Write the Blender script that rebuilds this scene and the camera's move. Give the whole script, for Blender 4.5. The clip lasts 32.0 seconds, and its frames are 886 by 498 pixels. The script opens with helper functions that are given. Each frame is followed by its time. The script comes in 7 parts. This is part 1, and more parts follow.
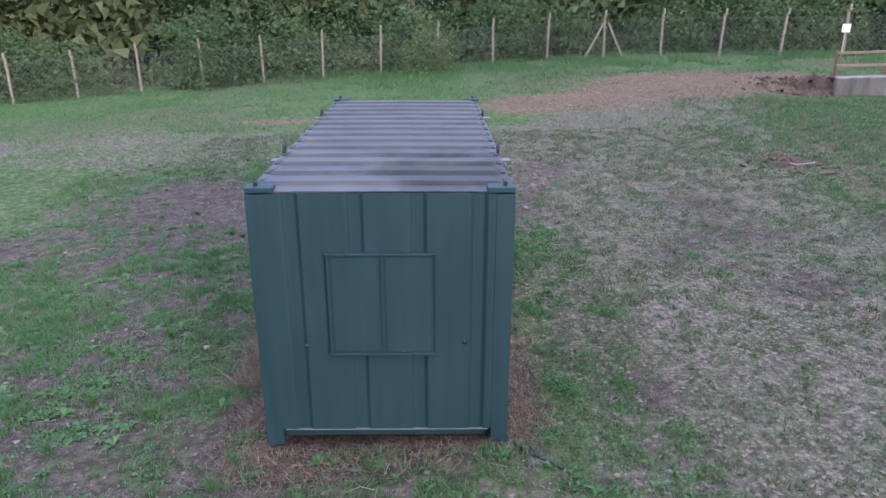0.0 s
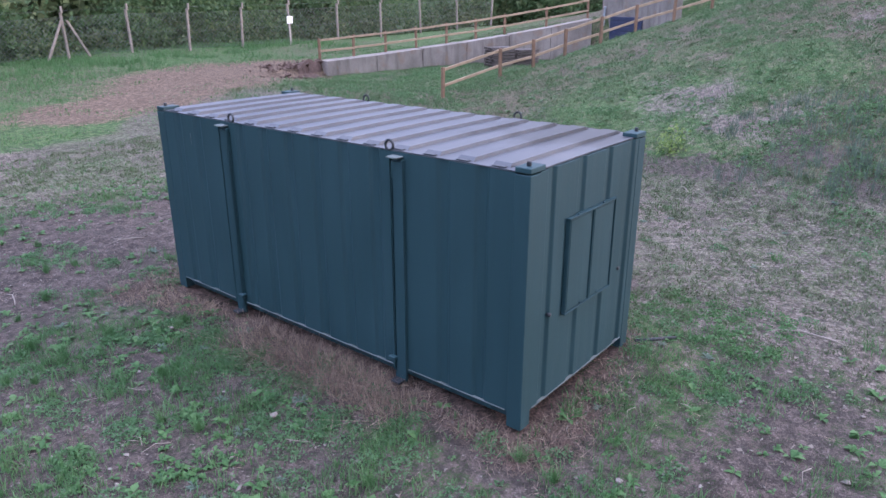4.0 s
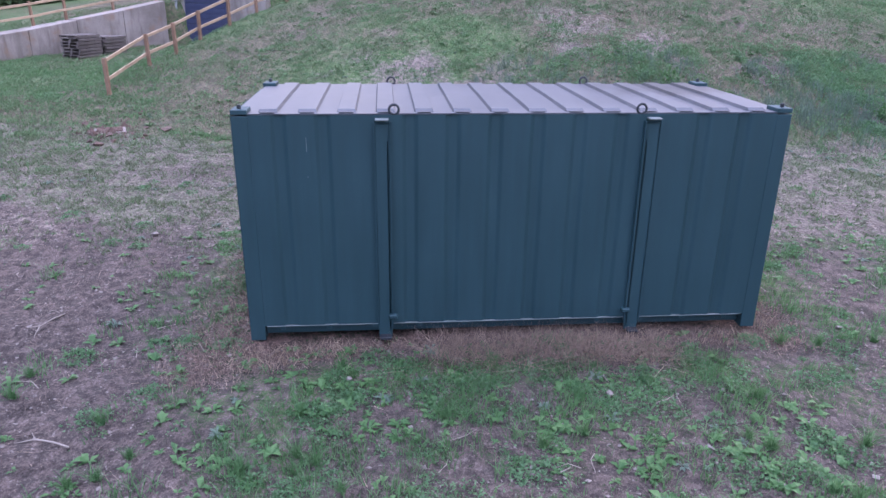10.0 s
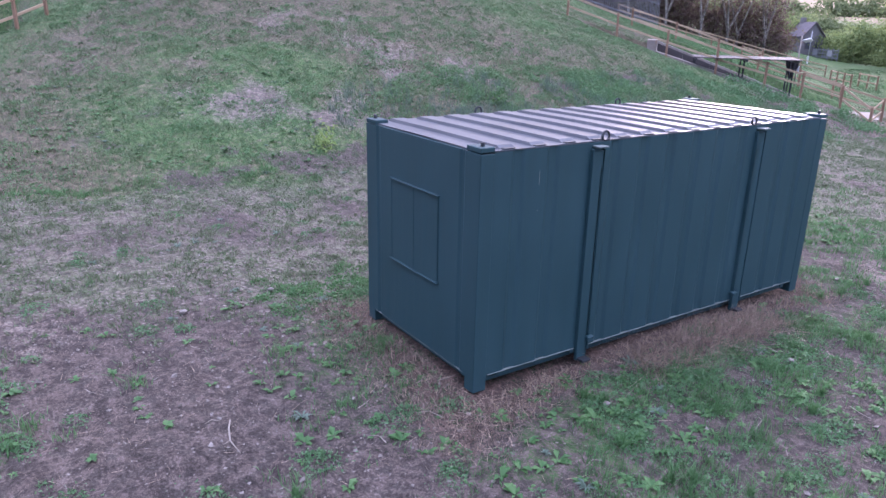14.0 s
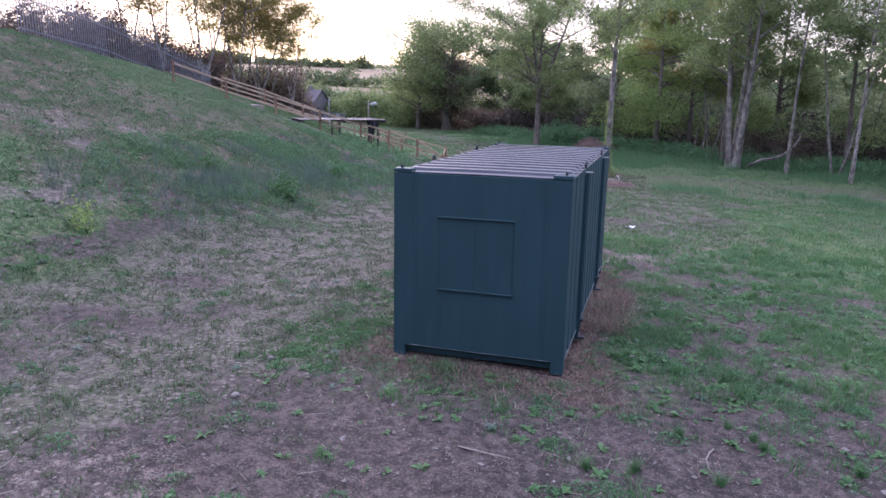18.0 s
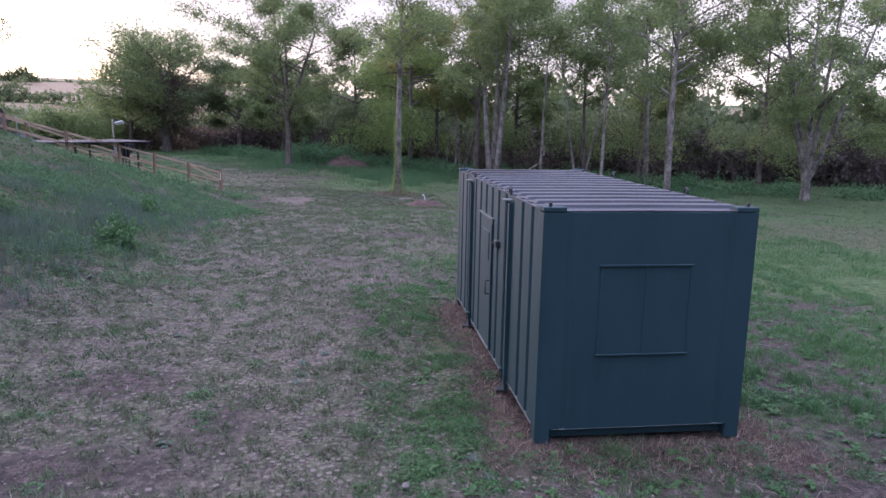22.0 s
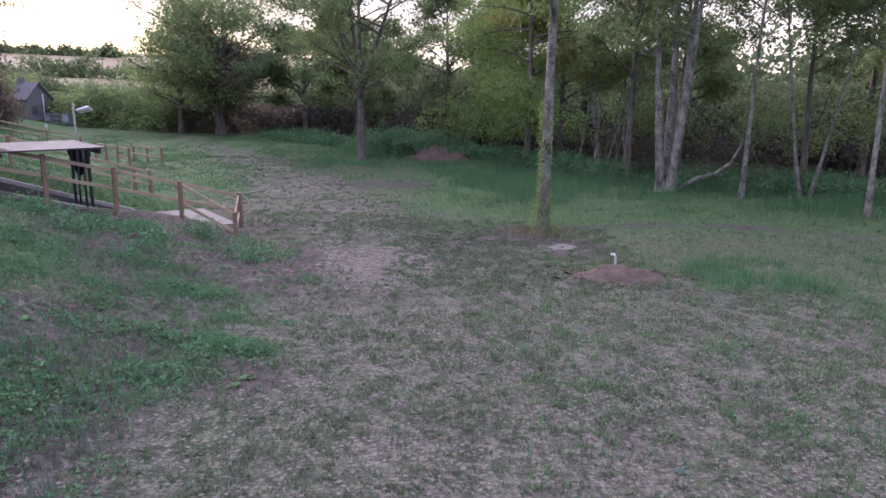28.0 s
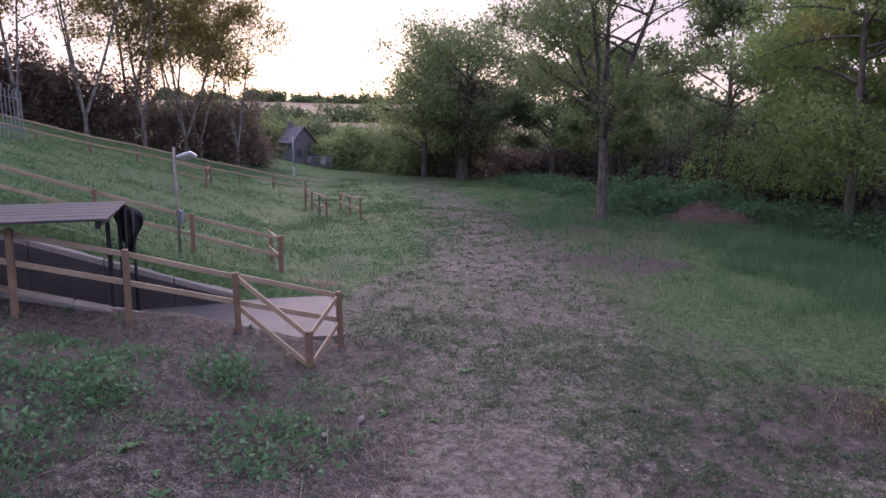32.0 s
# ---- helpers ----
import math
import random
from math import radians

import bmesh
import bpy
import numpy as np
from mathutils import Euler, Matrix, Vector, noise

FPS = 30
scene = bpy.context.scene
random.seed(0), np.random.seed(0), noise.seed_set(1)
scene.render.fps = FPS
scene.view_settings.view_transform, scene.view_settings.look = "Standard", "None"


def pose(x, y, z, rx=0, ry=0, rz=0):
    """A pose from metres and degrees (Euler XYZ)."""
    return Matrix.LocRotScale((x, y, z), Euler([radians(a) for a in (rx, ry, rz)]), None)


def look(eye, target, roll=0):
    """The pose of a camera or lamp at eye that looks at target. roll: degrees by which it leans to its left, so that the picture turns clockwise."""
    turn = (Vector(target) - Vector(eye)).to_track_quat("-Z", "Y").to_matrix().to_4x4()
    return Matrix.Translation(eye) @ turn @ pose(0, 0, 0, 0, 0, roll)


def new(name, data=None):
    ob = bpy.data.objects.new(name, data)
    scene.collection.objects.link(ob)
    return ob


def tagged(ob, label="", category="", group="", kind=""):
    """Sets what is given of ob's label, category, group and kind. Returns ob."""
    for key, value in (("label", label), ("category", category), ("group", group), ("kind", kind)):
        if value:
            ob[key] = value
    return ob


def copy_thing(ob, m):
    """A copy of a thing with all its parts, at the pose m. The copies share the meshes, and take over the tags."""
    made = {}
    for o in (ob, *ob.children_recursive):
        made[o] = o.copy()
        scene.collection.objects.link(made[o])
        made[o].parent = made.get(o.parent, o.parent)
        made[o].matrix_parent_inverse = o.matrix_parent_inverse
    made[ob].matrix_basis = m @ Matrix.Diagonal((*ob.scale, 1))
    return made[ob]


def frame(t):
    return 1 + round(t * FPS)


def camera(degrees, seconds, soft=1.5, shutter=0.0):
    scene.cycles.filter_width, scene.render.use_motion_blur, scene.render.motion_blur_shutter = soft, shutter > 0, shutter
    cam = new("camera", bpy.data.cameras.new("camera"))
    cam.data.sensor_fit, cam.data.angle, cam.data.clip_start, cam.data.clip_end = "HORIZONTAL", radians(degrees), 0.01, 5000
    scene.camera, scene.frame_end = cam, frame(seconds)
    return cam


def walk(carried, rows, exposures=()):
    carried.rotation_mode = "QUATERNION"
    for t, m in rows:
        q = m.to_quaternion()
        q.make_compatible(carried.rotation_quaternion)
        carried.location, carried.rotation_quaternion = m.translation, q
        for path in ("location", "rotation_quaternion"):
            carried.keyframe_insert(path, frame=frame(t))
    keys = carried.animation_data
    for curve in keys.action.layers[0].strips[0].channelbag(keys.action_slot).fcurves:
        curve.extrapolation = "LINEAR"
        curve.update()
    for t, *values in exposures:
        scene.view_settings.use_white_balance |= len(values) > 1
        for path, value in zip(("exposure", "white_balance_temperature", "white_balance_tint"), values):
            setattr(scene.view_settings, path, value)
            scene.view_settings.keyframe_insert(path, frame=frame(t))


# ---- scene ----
cam = camera(64.8, 32.0)
METRES, EYE, TILT, LEAN, TURN = 63.0, 4.2, 0.0, 0.0, -0.6
ROWS = [
    (0.0, 0.0, 0.0, 0.0, 0.02, -19.57, -0.06),
    (0.5, -0.0115, 0.0048, -0.0001, -4.29, -19.63, -0.15),
    (1.0, -0.0264, 0.0095, -0.0002, -9.28, -19.66, -0.22),
    (1.5, -0.0434, 0.0143, -0.0007, -15.33, -19.65, -0.22),
    (2.0, -0.0594, 0.0193, -0.0012, -22.29, -19.66, -0.12),
    (2.5, -0.0737, 0.0243, -0.0018, -29.86, -19.6, -0.05),
    (3.0, -0.0865, 0.0299, -0.0023, -37.47, -19.54, -0.06),
    (3.5, -0.0978, 0.0364, -0.0025, -44.4, -19.58, -0.01),
    (5.5, -0.135, 0.0754, -0.0038, -65.5, -19.84, -0.14),
    (6.0, -0.1416, 0.0873, -0.0042, -69.82, -19.93, -0.16),
    (6.5, -0.1466, 0.0987, -0.0047, -73.39, -20.03, -0.19),
    (7.0, -0.15, 0.1094, -0.0049, -76.53, -20.14, -0.24),
    (7.5, -0.152, 0.1195, -0.0053, -79.57, -20.21, -0.27),
    (8.0, -0.1525, 0.1292, -0.0054, -82.57, -20.34, -0.33),
    (8.5, -0.1519, 0.1384, -0.0055, -85.61, -20.4, -0.36),
    (9.0, -0.1503, 0.147, -0.0055, -88.65, -20.47, -0.42),
    (9.5, -0.1481, 0.1556, -0.0054, -91.49, -20.52, -0.48),
    (10.0, -0.1459, 0.1647, -0.0055, -94.09, -20.56, -0.59),
    (10.5, -0.1434, 0.1754, -0.0055, -96.93, -20.57, -0.67),
    (11.0, -0.1407, 0.1866, -0.0056, -100.11, -20.60, -0.74),
    (11.5, -0.1377, 0.1977, -0.0057, -104.30, -20.56, -0.76),
    (12.0, -0.1343, 0.2087, -0.0057, -108.17, -20.56, -0.81),
    (12.5, -0.1304, 0.2198, -0.0059, -111.72, -20.64, -0.91),
    (13.0, -0.1259, 0.2309, -0.0058, -115.08, -20.55, -0.95),
    (13.5, -0.1208, 0.2421, -0.0058, -118.64, -19.63, -0.97),
    (26.5, 0.0695, 0.0894, -0.0062, -185.53, -12.29, -0.57),
    (27.0, 0.0667, 0.066, -0.006, -184.46, -12.4, -0.52),
    (27.5, 0.0637, 0.0446, -0.0059, -182.53, -12.56, -0.5),
    (28.0, 0.0604, 0.0252, -0.0061, -180.21, -12.73, -0.44),
    (28.5, 0.0572, 0.0069, -0.0069, -177.62, -12.88, -0.4),
    (29.0, 0.0541, -0.0107, -0.0078, -174.37, -12.49, -0.31),
    (29.5, 0.0515, -0.0287, -0.0082, -171.03, -11.41, -0.22),
    (30.0, 0.0496, -0.0476, -0.0084, -167.86, -10.21, -0.08),
    (30.5, 0.0486, -0.0676, -0.0088, -165.0, -9.56, -0.01),
    (31.0, 0.0489, -0.0896, -0.0089, -162.41, -9.53, 0.06),
    (31.5, 0.0505, -0.1146, -0.0089, -160.14, -9.55, 0.16),
    (32.0, 0.0536, -0.1425, -0.0085, -158.29, -9.47, 0.19),
]
MID = [
    (15.5, (-5.744, 18.116, 3.705), (-4.436, 16.685, 3.214), 1.4),
    (16, (-5.26, 18.792, 3.697), (-4.091, 17.240, 3.221), 1.3),
    (16.5, (-4.681, 19.391, 3.659), (-3.642, 17.747, 3.197), 1.2),
    (17, (-4.058, 19.968, 3.629), (-3.164, 18.235, 3.180), 1.2),
    (17.5, (-3.398, 20.489, 3.602), (-2.663, 18.680, 3.167), 1.1),
    (18, (-2.725, 20.908, 3.585), (-2.150, 19.039, 3.161), 1.0),
    (18.5, (-2.019, 21.125, 3.565), (-1.592, 19.215, 3.153), 0.9),
    (19, (-1.293, 21.146, 3.535), (-1.005, 19.208, 3.133), 0.9),
    (19.5, (-0.592, 21.03, 3.527), (-0.422, 19.077, 3.134), 0.8),
    (20, (0.109, 20.778, 3.512), (0.184, 18.817, 3.127), 0.8),
    (20.5, (0.782, 20.473, 3.51), (0.77, 18.509, 3.134), 0.9),
    (21, (1.423, 20.092, 3.529), (1.325, 18.129, 3.159), 0.8),
    (21.5, (2.051, 19.641, 3.519), (1.872, 17.682, 3.158), 0.9),
    (22, (2.674, 19.124, 3.515), (2.424, 17.173, 3.154), 1.0),
    (22.5, (3.238, 18.439, 3.498), (2.939, 16.496, 3.127), 0.8),
    (23, (3.814, 17.494, 3.508), (3.507, 15.554, 3.13), 0.9),
    (23.5, (4.191, 16.094, 3.522), (3.9, 14.154, 3.134), 0.5),
    (24, (4.466, 14.268, 3.552), (4.185, 12.327, 3.163), 0.6),
    (24.5, (4.633, 12.44, 3.543), (4.36, 10.497, 3.154), 0.7),
]
PATH_ROWS = [(t, pose(0, 0, EYE, TILT, LEAN, TURN) @ pose(METRES * x, METRES * y, METRES * z, 90 + pitch, roll, yaw)) for t, x, y, z, yaw, pitch, roll in ROWS]
PATH_ROWS = sorted(PATH_ROWS + [(t, look(eye, aim, roll)) for t, eye, aim, roll in MID], key=lambda k: k[0])
EXPOSURES = [(0, 3.08, 5660, 24), (6, 3.33, 5480, 32), (13, 3.44, 5480, 35), (19, 2.82, 5530, 36), (22, 2.68, 5540, 36), (24, 2.7, 5640, 33), (28, 2.76, 5680, 33), (32, 2.3, 5800, 42)]
walk(cam, PATH_ROWS, EXPOSURES)

# ---- light ----
SUN_TURN, SUN_UP = radians(148), radians(11)
world = bpy.data.worlds.new("evening_sky")
scene.world = world
world.use_nodes = True
wt = world.node_tree
sky = wt.nodes.new("ShaderNodeTexSky")
sky.sky_type, sky.sun_disc = "NISHITA", False
sky.sun_elevation, sky.sun_rotation = SUN_UP, SUN_TURN
sky.altitude, sky.air_density, sky.dust_density, sky.ozone_density = 60, 1.0, 0.7, 1.0
# thin even cloud over the clear sky: warm low down on the side of the sunset, cool overhead and opposite
def sky_node(kind, **inputs):
    n = wt.nodes.new(kind)
    for k, v in inputs.items():
        wt.links.new(v, n.inputs[int(k[1:])])
    return n


split = sky_node("ShaderNodeSeparateXYZ", i0=wt.nodes.new("ShaderNodeTexCoord").outputs["Generated"])
east = sky_node("ShaderNodeMath", i0=split.outputs[0])
east.operation, east.inputs[1].default_value = "MULTIPLY", math.sin(SUN_TURN)
toward = sky_node("ShaderNodeMath", i0=split.outputs[1], i2=east.outputs[0])
toward.operation, toward.inputs[1].default_value = "MULTIPLY_ADD", math.cos(SUN_TURN)
glow = sky_node("ShaderNodeValToRGB", i0=toward.outputs[0])
spread = sky_node("ShaderNodeMath", i0=toward.outputs[0])
spread.operation, spread.inputs[1].default_value, spread.inputs[2].default_value = "MULTIPLY_ADD", 0.5, 0.5
wt.links.new(spread.outputs[0], glow.inputs[0])
glow.color_ramp.elements[0].position, glow.color_ramp.elements[0].color = 0.06, (0.26, 0.34, 0.52, 1)
side = glow.color_ramp.elements.new(0.27)
side.color = (1.0, 1.16, 1.48, 1)
evening = glow.color_ramp.elements.new(0.74)
evening.color = (1.2, 1.02, 0.8, 1)
low = glow.color_ramp.elements.new(0.83)
low.color = (0.82, 0.69, 0.575, 1)
glow.color_ramp.elements[4].position, glow.color_ramp.elements[4].color = 0.93, (0.79, 0.64, 0.53, 1)
climb = sky_node("ShaderNodeValToRGB", i0=split.outputs[2])
climb.color_ramp.elements[0].position, climb.color_ramp.elements[0].color = 0.33, (0, 0, 0, 1)
climb.color_ramp.elements[1].position, climb.color_ramp.elements[1].color = 0.95, (1, 1, 1, 1)
veil = wt.nodes.new("ShaderNodeMix")
veil.data_type = "RGBA"
veil.inputs[7].default_value = (2.7, 2.87, 3.22, 1)
wt.links.new(climb.outputs[0], veil.inputs[0])
wt.links.new(glow.outputs[0], veil.inputs[6])
cloud = wt.nodes.new("ShaderNodeMix")
cloud.data_type = "RGBA"
cloud.inputs[0].default_value = 0.93
wt.links.new(sky.outputs[0], cloud.inputs[6])
wt.links.new(veil.outputs[2], cloud.inputs[7])
wt.links.new(cloud.outputs[2], wt.nodes["Background"].inputs[0])
wt.nodes["Background"].inputs[1].default_value = 0.15
sun = new("sun", bpy.data.lights.new("sun", "SUN"))
sun.data.energy, sun.data.angle, sun.data.color = 0.5, radians(14), (1.0, 0.86, 0.72)
sun.matrix_world = look((0, 0, 30), (-math.sin(SUN_TURN) * 20, -math.cos(SUN_TURN) * 20, 30 - 20 * math.tan(SUN_UP)))


# ---- materials ----
def material(name, rough=0.8, metal=0.0, spec=0.5):
    m = bpy.data.materials.new(name)
    m.use_nodes = True
    b = m.node_tree.nodes["Principled BSDF"]
    b.inputs["Roughness"].default_value, b.inputs["Metallic"].default_value = rough, metal
    b.inputs["Specular IOR Level"].default_value = spec
    return m, m.node_tree, b


def tex(t, scale, detail=4.0, rough=0.55, kind="ShaderNodeTexNoise", coords="Object", stretch=None):
    co = t.nodes.new("ShaderNodeTexCoord")
    n = t.nodes.new(kind)
    n.inputs["Scale"].default_value = scale
    if kind == "ShaderNodeTexNoise":
        n.inputs["Detail"].default_value, n.inputs["Roughness"].default_value = detail, rough
    if stretch:
        mp = t.nodes.new("ShaderNodeMapping")
        mp.inputs["Scale"].default_value = stretch
        t.links.new(co.outputs[coords], mp.inputs[0])
        t.links.new(mp.outputs[0], n.inputs["Vector"])
    else:
        t.links.new(co.outputs[coords], n.inputs["Vector"])
    return n.outputs[0]


def ramp(t, fac, stops):
    r = t.nodes.new("ShaderNodeValToRGB")
    while len(r.color_ramp.elements) < len(stops):
        r.color_ramp.elements.new(0.5)
    for e, (p, c) in zip(r.color_ramp.elements, stops):
        e.position, e.color = p, (*c, 1)
    t.links.new(fac, r.inputs[0])
    return r.outputs[0]


def mix(t, fac, a, b, kind="MIX"):
    n = t.nodes.new("ShaderNodeMix")
    n.data_type, n.blend_type = "RGBA", kind
    for i, v in ((0, fac), (6, a), (7, b)):
        if isinstance(v, (int, float)):
            n.inputs[i].default_value = v
        elif isinstance(v, tuple):
            n.inputs[i].default_value = (*v, 1)
        else:
            t.links.new(v, n.inputs[i])
    return n.outputs[2]


def calc(t, op, a, b=0.0, c=None):
    n = t.nodes.new("ShaderNodeMath")
    n.operation = op
    n.use_clamp = False
    for i, v in enumerate((a, b) if c is None else (a, b, c)):
        if isinstance(v, (int, float)):
            n.inputs[i].default_value = v
        else:
            t.links.new(v, n.inputs[i])
    return n.outputs[0]


def bump(t, b, height, dist=0.01, strength=0.6):
    n = t.nodes.new("ShaderNodeBump")
    n.inputs["Distance"].default_value, n.inputs["Strength"].default_value = dist, strength
    t.links.new(height, n.inputs["Height"])
    t.links.new(n.outputs[0], b.inputs["Normal"])


def grained(name, c0, c1, scale=6.0, rough=0.8, fine=60.0, dist=0.004, metal=0.0, stretch=None, spec=0.4, span=(0.3, 0.7)):
    """Two colours mixed by coarse and fine noise, with fine relief."""
    m, t, b = material(name, rough, metal, spec)
    big = tex(t, scale, 5, stretch=stretch)
    small = tex(t, fine, 3, stretch=stretch)
    both = calc(t, "ADD", calc(t, "MULTIPLY", big, 0.6), calc(t, "MULTIPLY", small, 0.4))
    t.links.new(ramp(t, both, ((span[0], c0), (span[1], c1))), b.inputs["Base Color"])
    bump(t, b, small, dist)
    return m


def foliage(name, stops, passing=0.35, rough=0.6):
    """Leaves: each leaf takes its own colour, and light comes through it."""
    m, t, b = material(name, rough, 0, 0.3)
    geo = t.nodes.new("ShaderNodeNewGeometry")
    big = tex(t, 0.35, 2)
    f = calc(t, "ADD", calc(t, "MULTIPLY", geo.outputs["Random Per Island"], 0.6), calc(t, "MULTIPLY", big, 0.45))
    col = ramp(t, f, stops)
    t.links.new(col, b.inputs["Base Color"])
    tr = t.nodes.new("ShaderNodeBsdfTranslucent")
    t.links.new(col, tr.inputs[0])
    ms = t.nodes.new("ShaderNodeMixShader")
    ms.inputs[0].default_value = passing
    t.links.new(b.outputs[0], ms.inputs[1])
    t.links.new(tr.outputs[0], ms.inputs[2])
    t.links.new(ms.outputs[0], t.nodes["Material Output"].inputs[0])
    return m


def attribute(t, name):
    n = t.nodes.new("ShaderNodeAttribute")
    n.attribute_name = name
    return n.outputs["Fac"]


def ground_material():
    m, t, b = material("ground_turf", 0.95, 0, 0.2)
    n1, n2, n3, n4 = tex(t, 0.6, 6), tex(t, 5, 6), tex(t, 34, 4), tex(t, 110, 4, 0.7)
    patch = calc(t, "ADD", calc(t, "MULTIPLY", n2, 0.5), calc(t, "MULTIPLY", n3, 0.5))
    grit = calc(t, "ADD", calc(t, "ADD", calc(t, "MULTIPLY", n2, 0.34), calc(t, "MULTIPLY", n3, 0.4)), calc(t, "MULTIPLY", n4, 0.26))
    grass = ramp(t, patch, ((0.34, (0.028, 0.06, 0.02)), (0.5, (0.066, 0.115, 0.04)), (0.66, (0.115, 0.15, 0.062))))
    dry = ramp(t, patch, ((0.36, (0.06, 0.052, 0.034)), (0.5, (0.1, 0.087, 0.057)), (0.64, (0.16, 0.138, 0.093))))
    soil = ramp(t, grit, ((0.4, (0.042, 0.033, 0.029)), (0.48, (0.073, 0.058, 0.05)), (0.56, (0.104, 0.085, 0.074)), (0.65, (0.17, 0.143, 0.125))))
    red = ramp(t, grit, ((0.36, (0.076, 0.053, 0.037)), (0.66, (0.215, 0.157, 0.11))))
    straw = ramp(t, n3, ((0.3, (0.045, 0.031, 0.027)), (0.6, (0.12, 0.082, 0.066)), (0.8, (0.26, 0.195, 0.145))))
    cells = t.nodes.new("ShaderNodeTexVoronoi")
    cells.inputs["Scale"].default_value = 13
    cells.inputs["Randomness"].default_value = 0.3
    co = t.nodes.new("ShaderNodeTexCoord")
    t.links.new(co.outputs["Object"], cells.inputs["Vector"])
    stone = t.nodes.new("ShaderNodeTexVoronoi")
    stone.inputs["Scale"].default_value = 30
    t.links.new(co.outputs["Object"], stone.inputs["Vector"])
    grey = ramp(t, stone.outputs["Color"], ((0.1, (0.085, 0.073, 0.058)), (0.5, (0.14, 0.12, 0.096)), (0.9, (0.215, 0.185, 0.152))))
    gap = ramp(t, cells.outputs["Distance"], ((0.35, (0, 0, 0)), (0.62, (1, 1, 1))))
    gravel = mix(t, calc(t, "MULTIPLY", gap, 0.55), grey, soil)
    gravel = mix(t, ramp(t, patch, ((0.47, (0, 0, 0)), (0.57, (0.5, 0.5, 0.5)))), gravel, grass)
    
    def mask(name, grain, lo, hi):
        v = calc(t, "ADD", attribute(t, name), calc(t, "MULTIPLY", calc(t, "SUBTRACT", grain, 0.5), 2.6))
        return ramp(t, v, ((lo, (0, 0, 0)), (hi, (1, 1, 1))))
    col = mix(t, mask("dry", grit, 0.42, 0.58), grass, dry)
    col = mix(t, mask("gravel", grit, 0.42, 0.58), col, gravel)
    col = mix(t, mask("soil", grit, 0.42, 0.58), col, soil)
    col = mix(t, mask("red", grit, 0.42, 0.58), col, red)
    col = mix(t, mask("straw", grit, 0.42, 0.58), col, straw)
    sand = ramp(t, grit, ((0.38, (0.085, 0.069, 0.056)), (0.5, (0.145, 0.12, 0.1)), (0.64, (0.225, 0.19, 0.16))))
    col = mix(t, mask("sand", grit, 0.42, 0.58), col, sand)
    corn = ramp(t, n1, ((0.3, (0.2, 0.15, 0.088)), (0.7, (0.27, 0.21, 0.125))))
    col = mix(t, attribute(t, "field"), col, corn)
    speck = ramp(t, n4, ((0.3, (0.55, 0.55, 0.55)), (0.7, (1.3, 1.3, 1.3))))
    col = mix(t, 1.0, col, speck, "MULTIPLY")
    mottle = ramp(t, tex(t, 8.5, 3, 0.6), ((0.4, (0.66, 0.68, 0.68)), (0.6, (1.28, 1.26, 1.25))))
    col = mix(t, calc(t, "SUBTRACT", 1.0, attribute(t, "field")), col, mix(t, 1.0, col, mottle, "MULTIPLY"))
    t.links.new(col, b.inputs["Base Color"])
    h = calc(t, "ADD", calc(t, "MULTIPLY", n3, 0.6), calc(t, "MULTIPLY", n4, 0.4))
    h = calc(t, "SUBTRACT", h, calc(t, "MULTIPLY", cells.outputs["Distance"], calc(t, "MULTIPLY", attribute(t, "gravel"), 0.9)))
    bump(t, b, h, 0.05, 0.8)
    return m


def painted_steel():
    m, t, b = material("green_paint", 0.5, 0, 0.35)
    streak = tex(t, 3.0, 5, stretch=(3, 3, 0.25))
    blot = tex(t, 1.2, 4)
    fine = tex(t, 90, 3)
    f = calc(t, "ADD", calc(t, "MULTIPLY", streak, 0.6), calc(t, "MULTIPLY", blot, 0.4))
    col = ramp(t, f, ((0.3, (0.0125, 0.0375, 0.0435)), (0.55, (0.016, 0.0465, 0.054)), (0.75, (0.021, 0.055, 0.063))))
    speck = ramp(t, tex(t, 22, 6, 0.75), ((0.74, (0, 0, 0)), (0.8, (1, 1, 1))))
    col = mix(t, calc(t, "MULTIPLY", speck, 0.35), col, (0.12, 0.13, 0.11))
    t.links.new(col, b.inputs["Base Color"])
    r = ramp(t, f, ((0.3, (0.5,) * 3), (0.7, (0.68,) * 3)))
    t.links.new(r, b.inputs["Roughness"])
    bump(t, b, calc(t, "ADD", fine, calc(t, "MULTIPLY", streak, 3.0)), 0.003, 0.35)
    return m


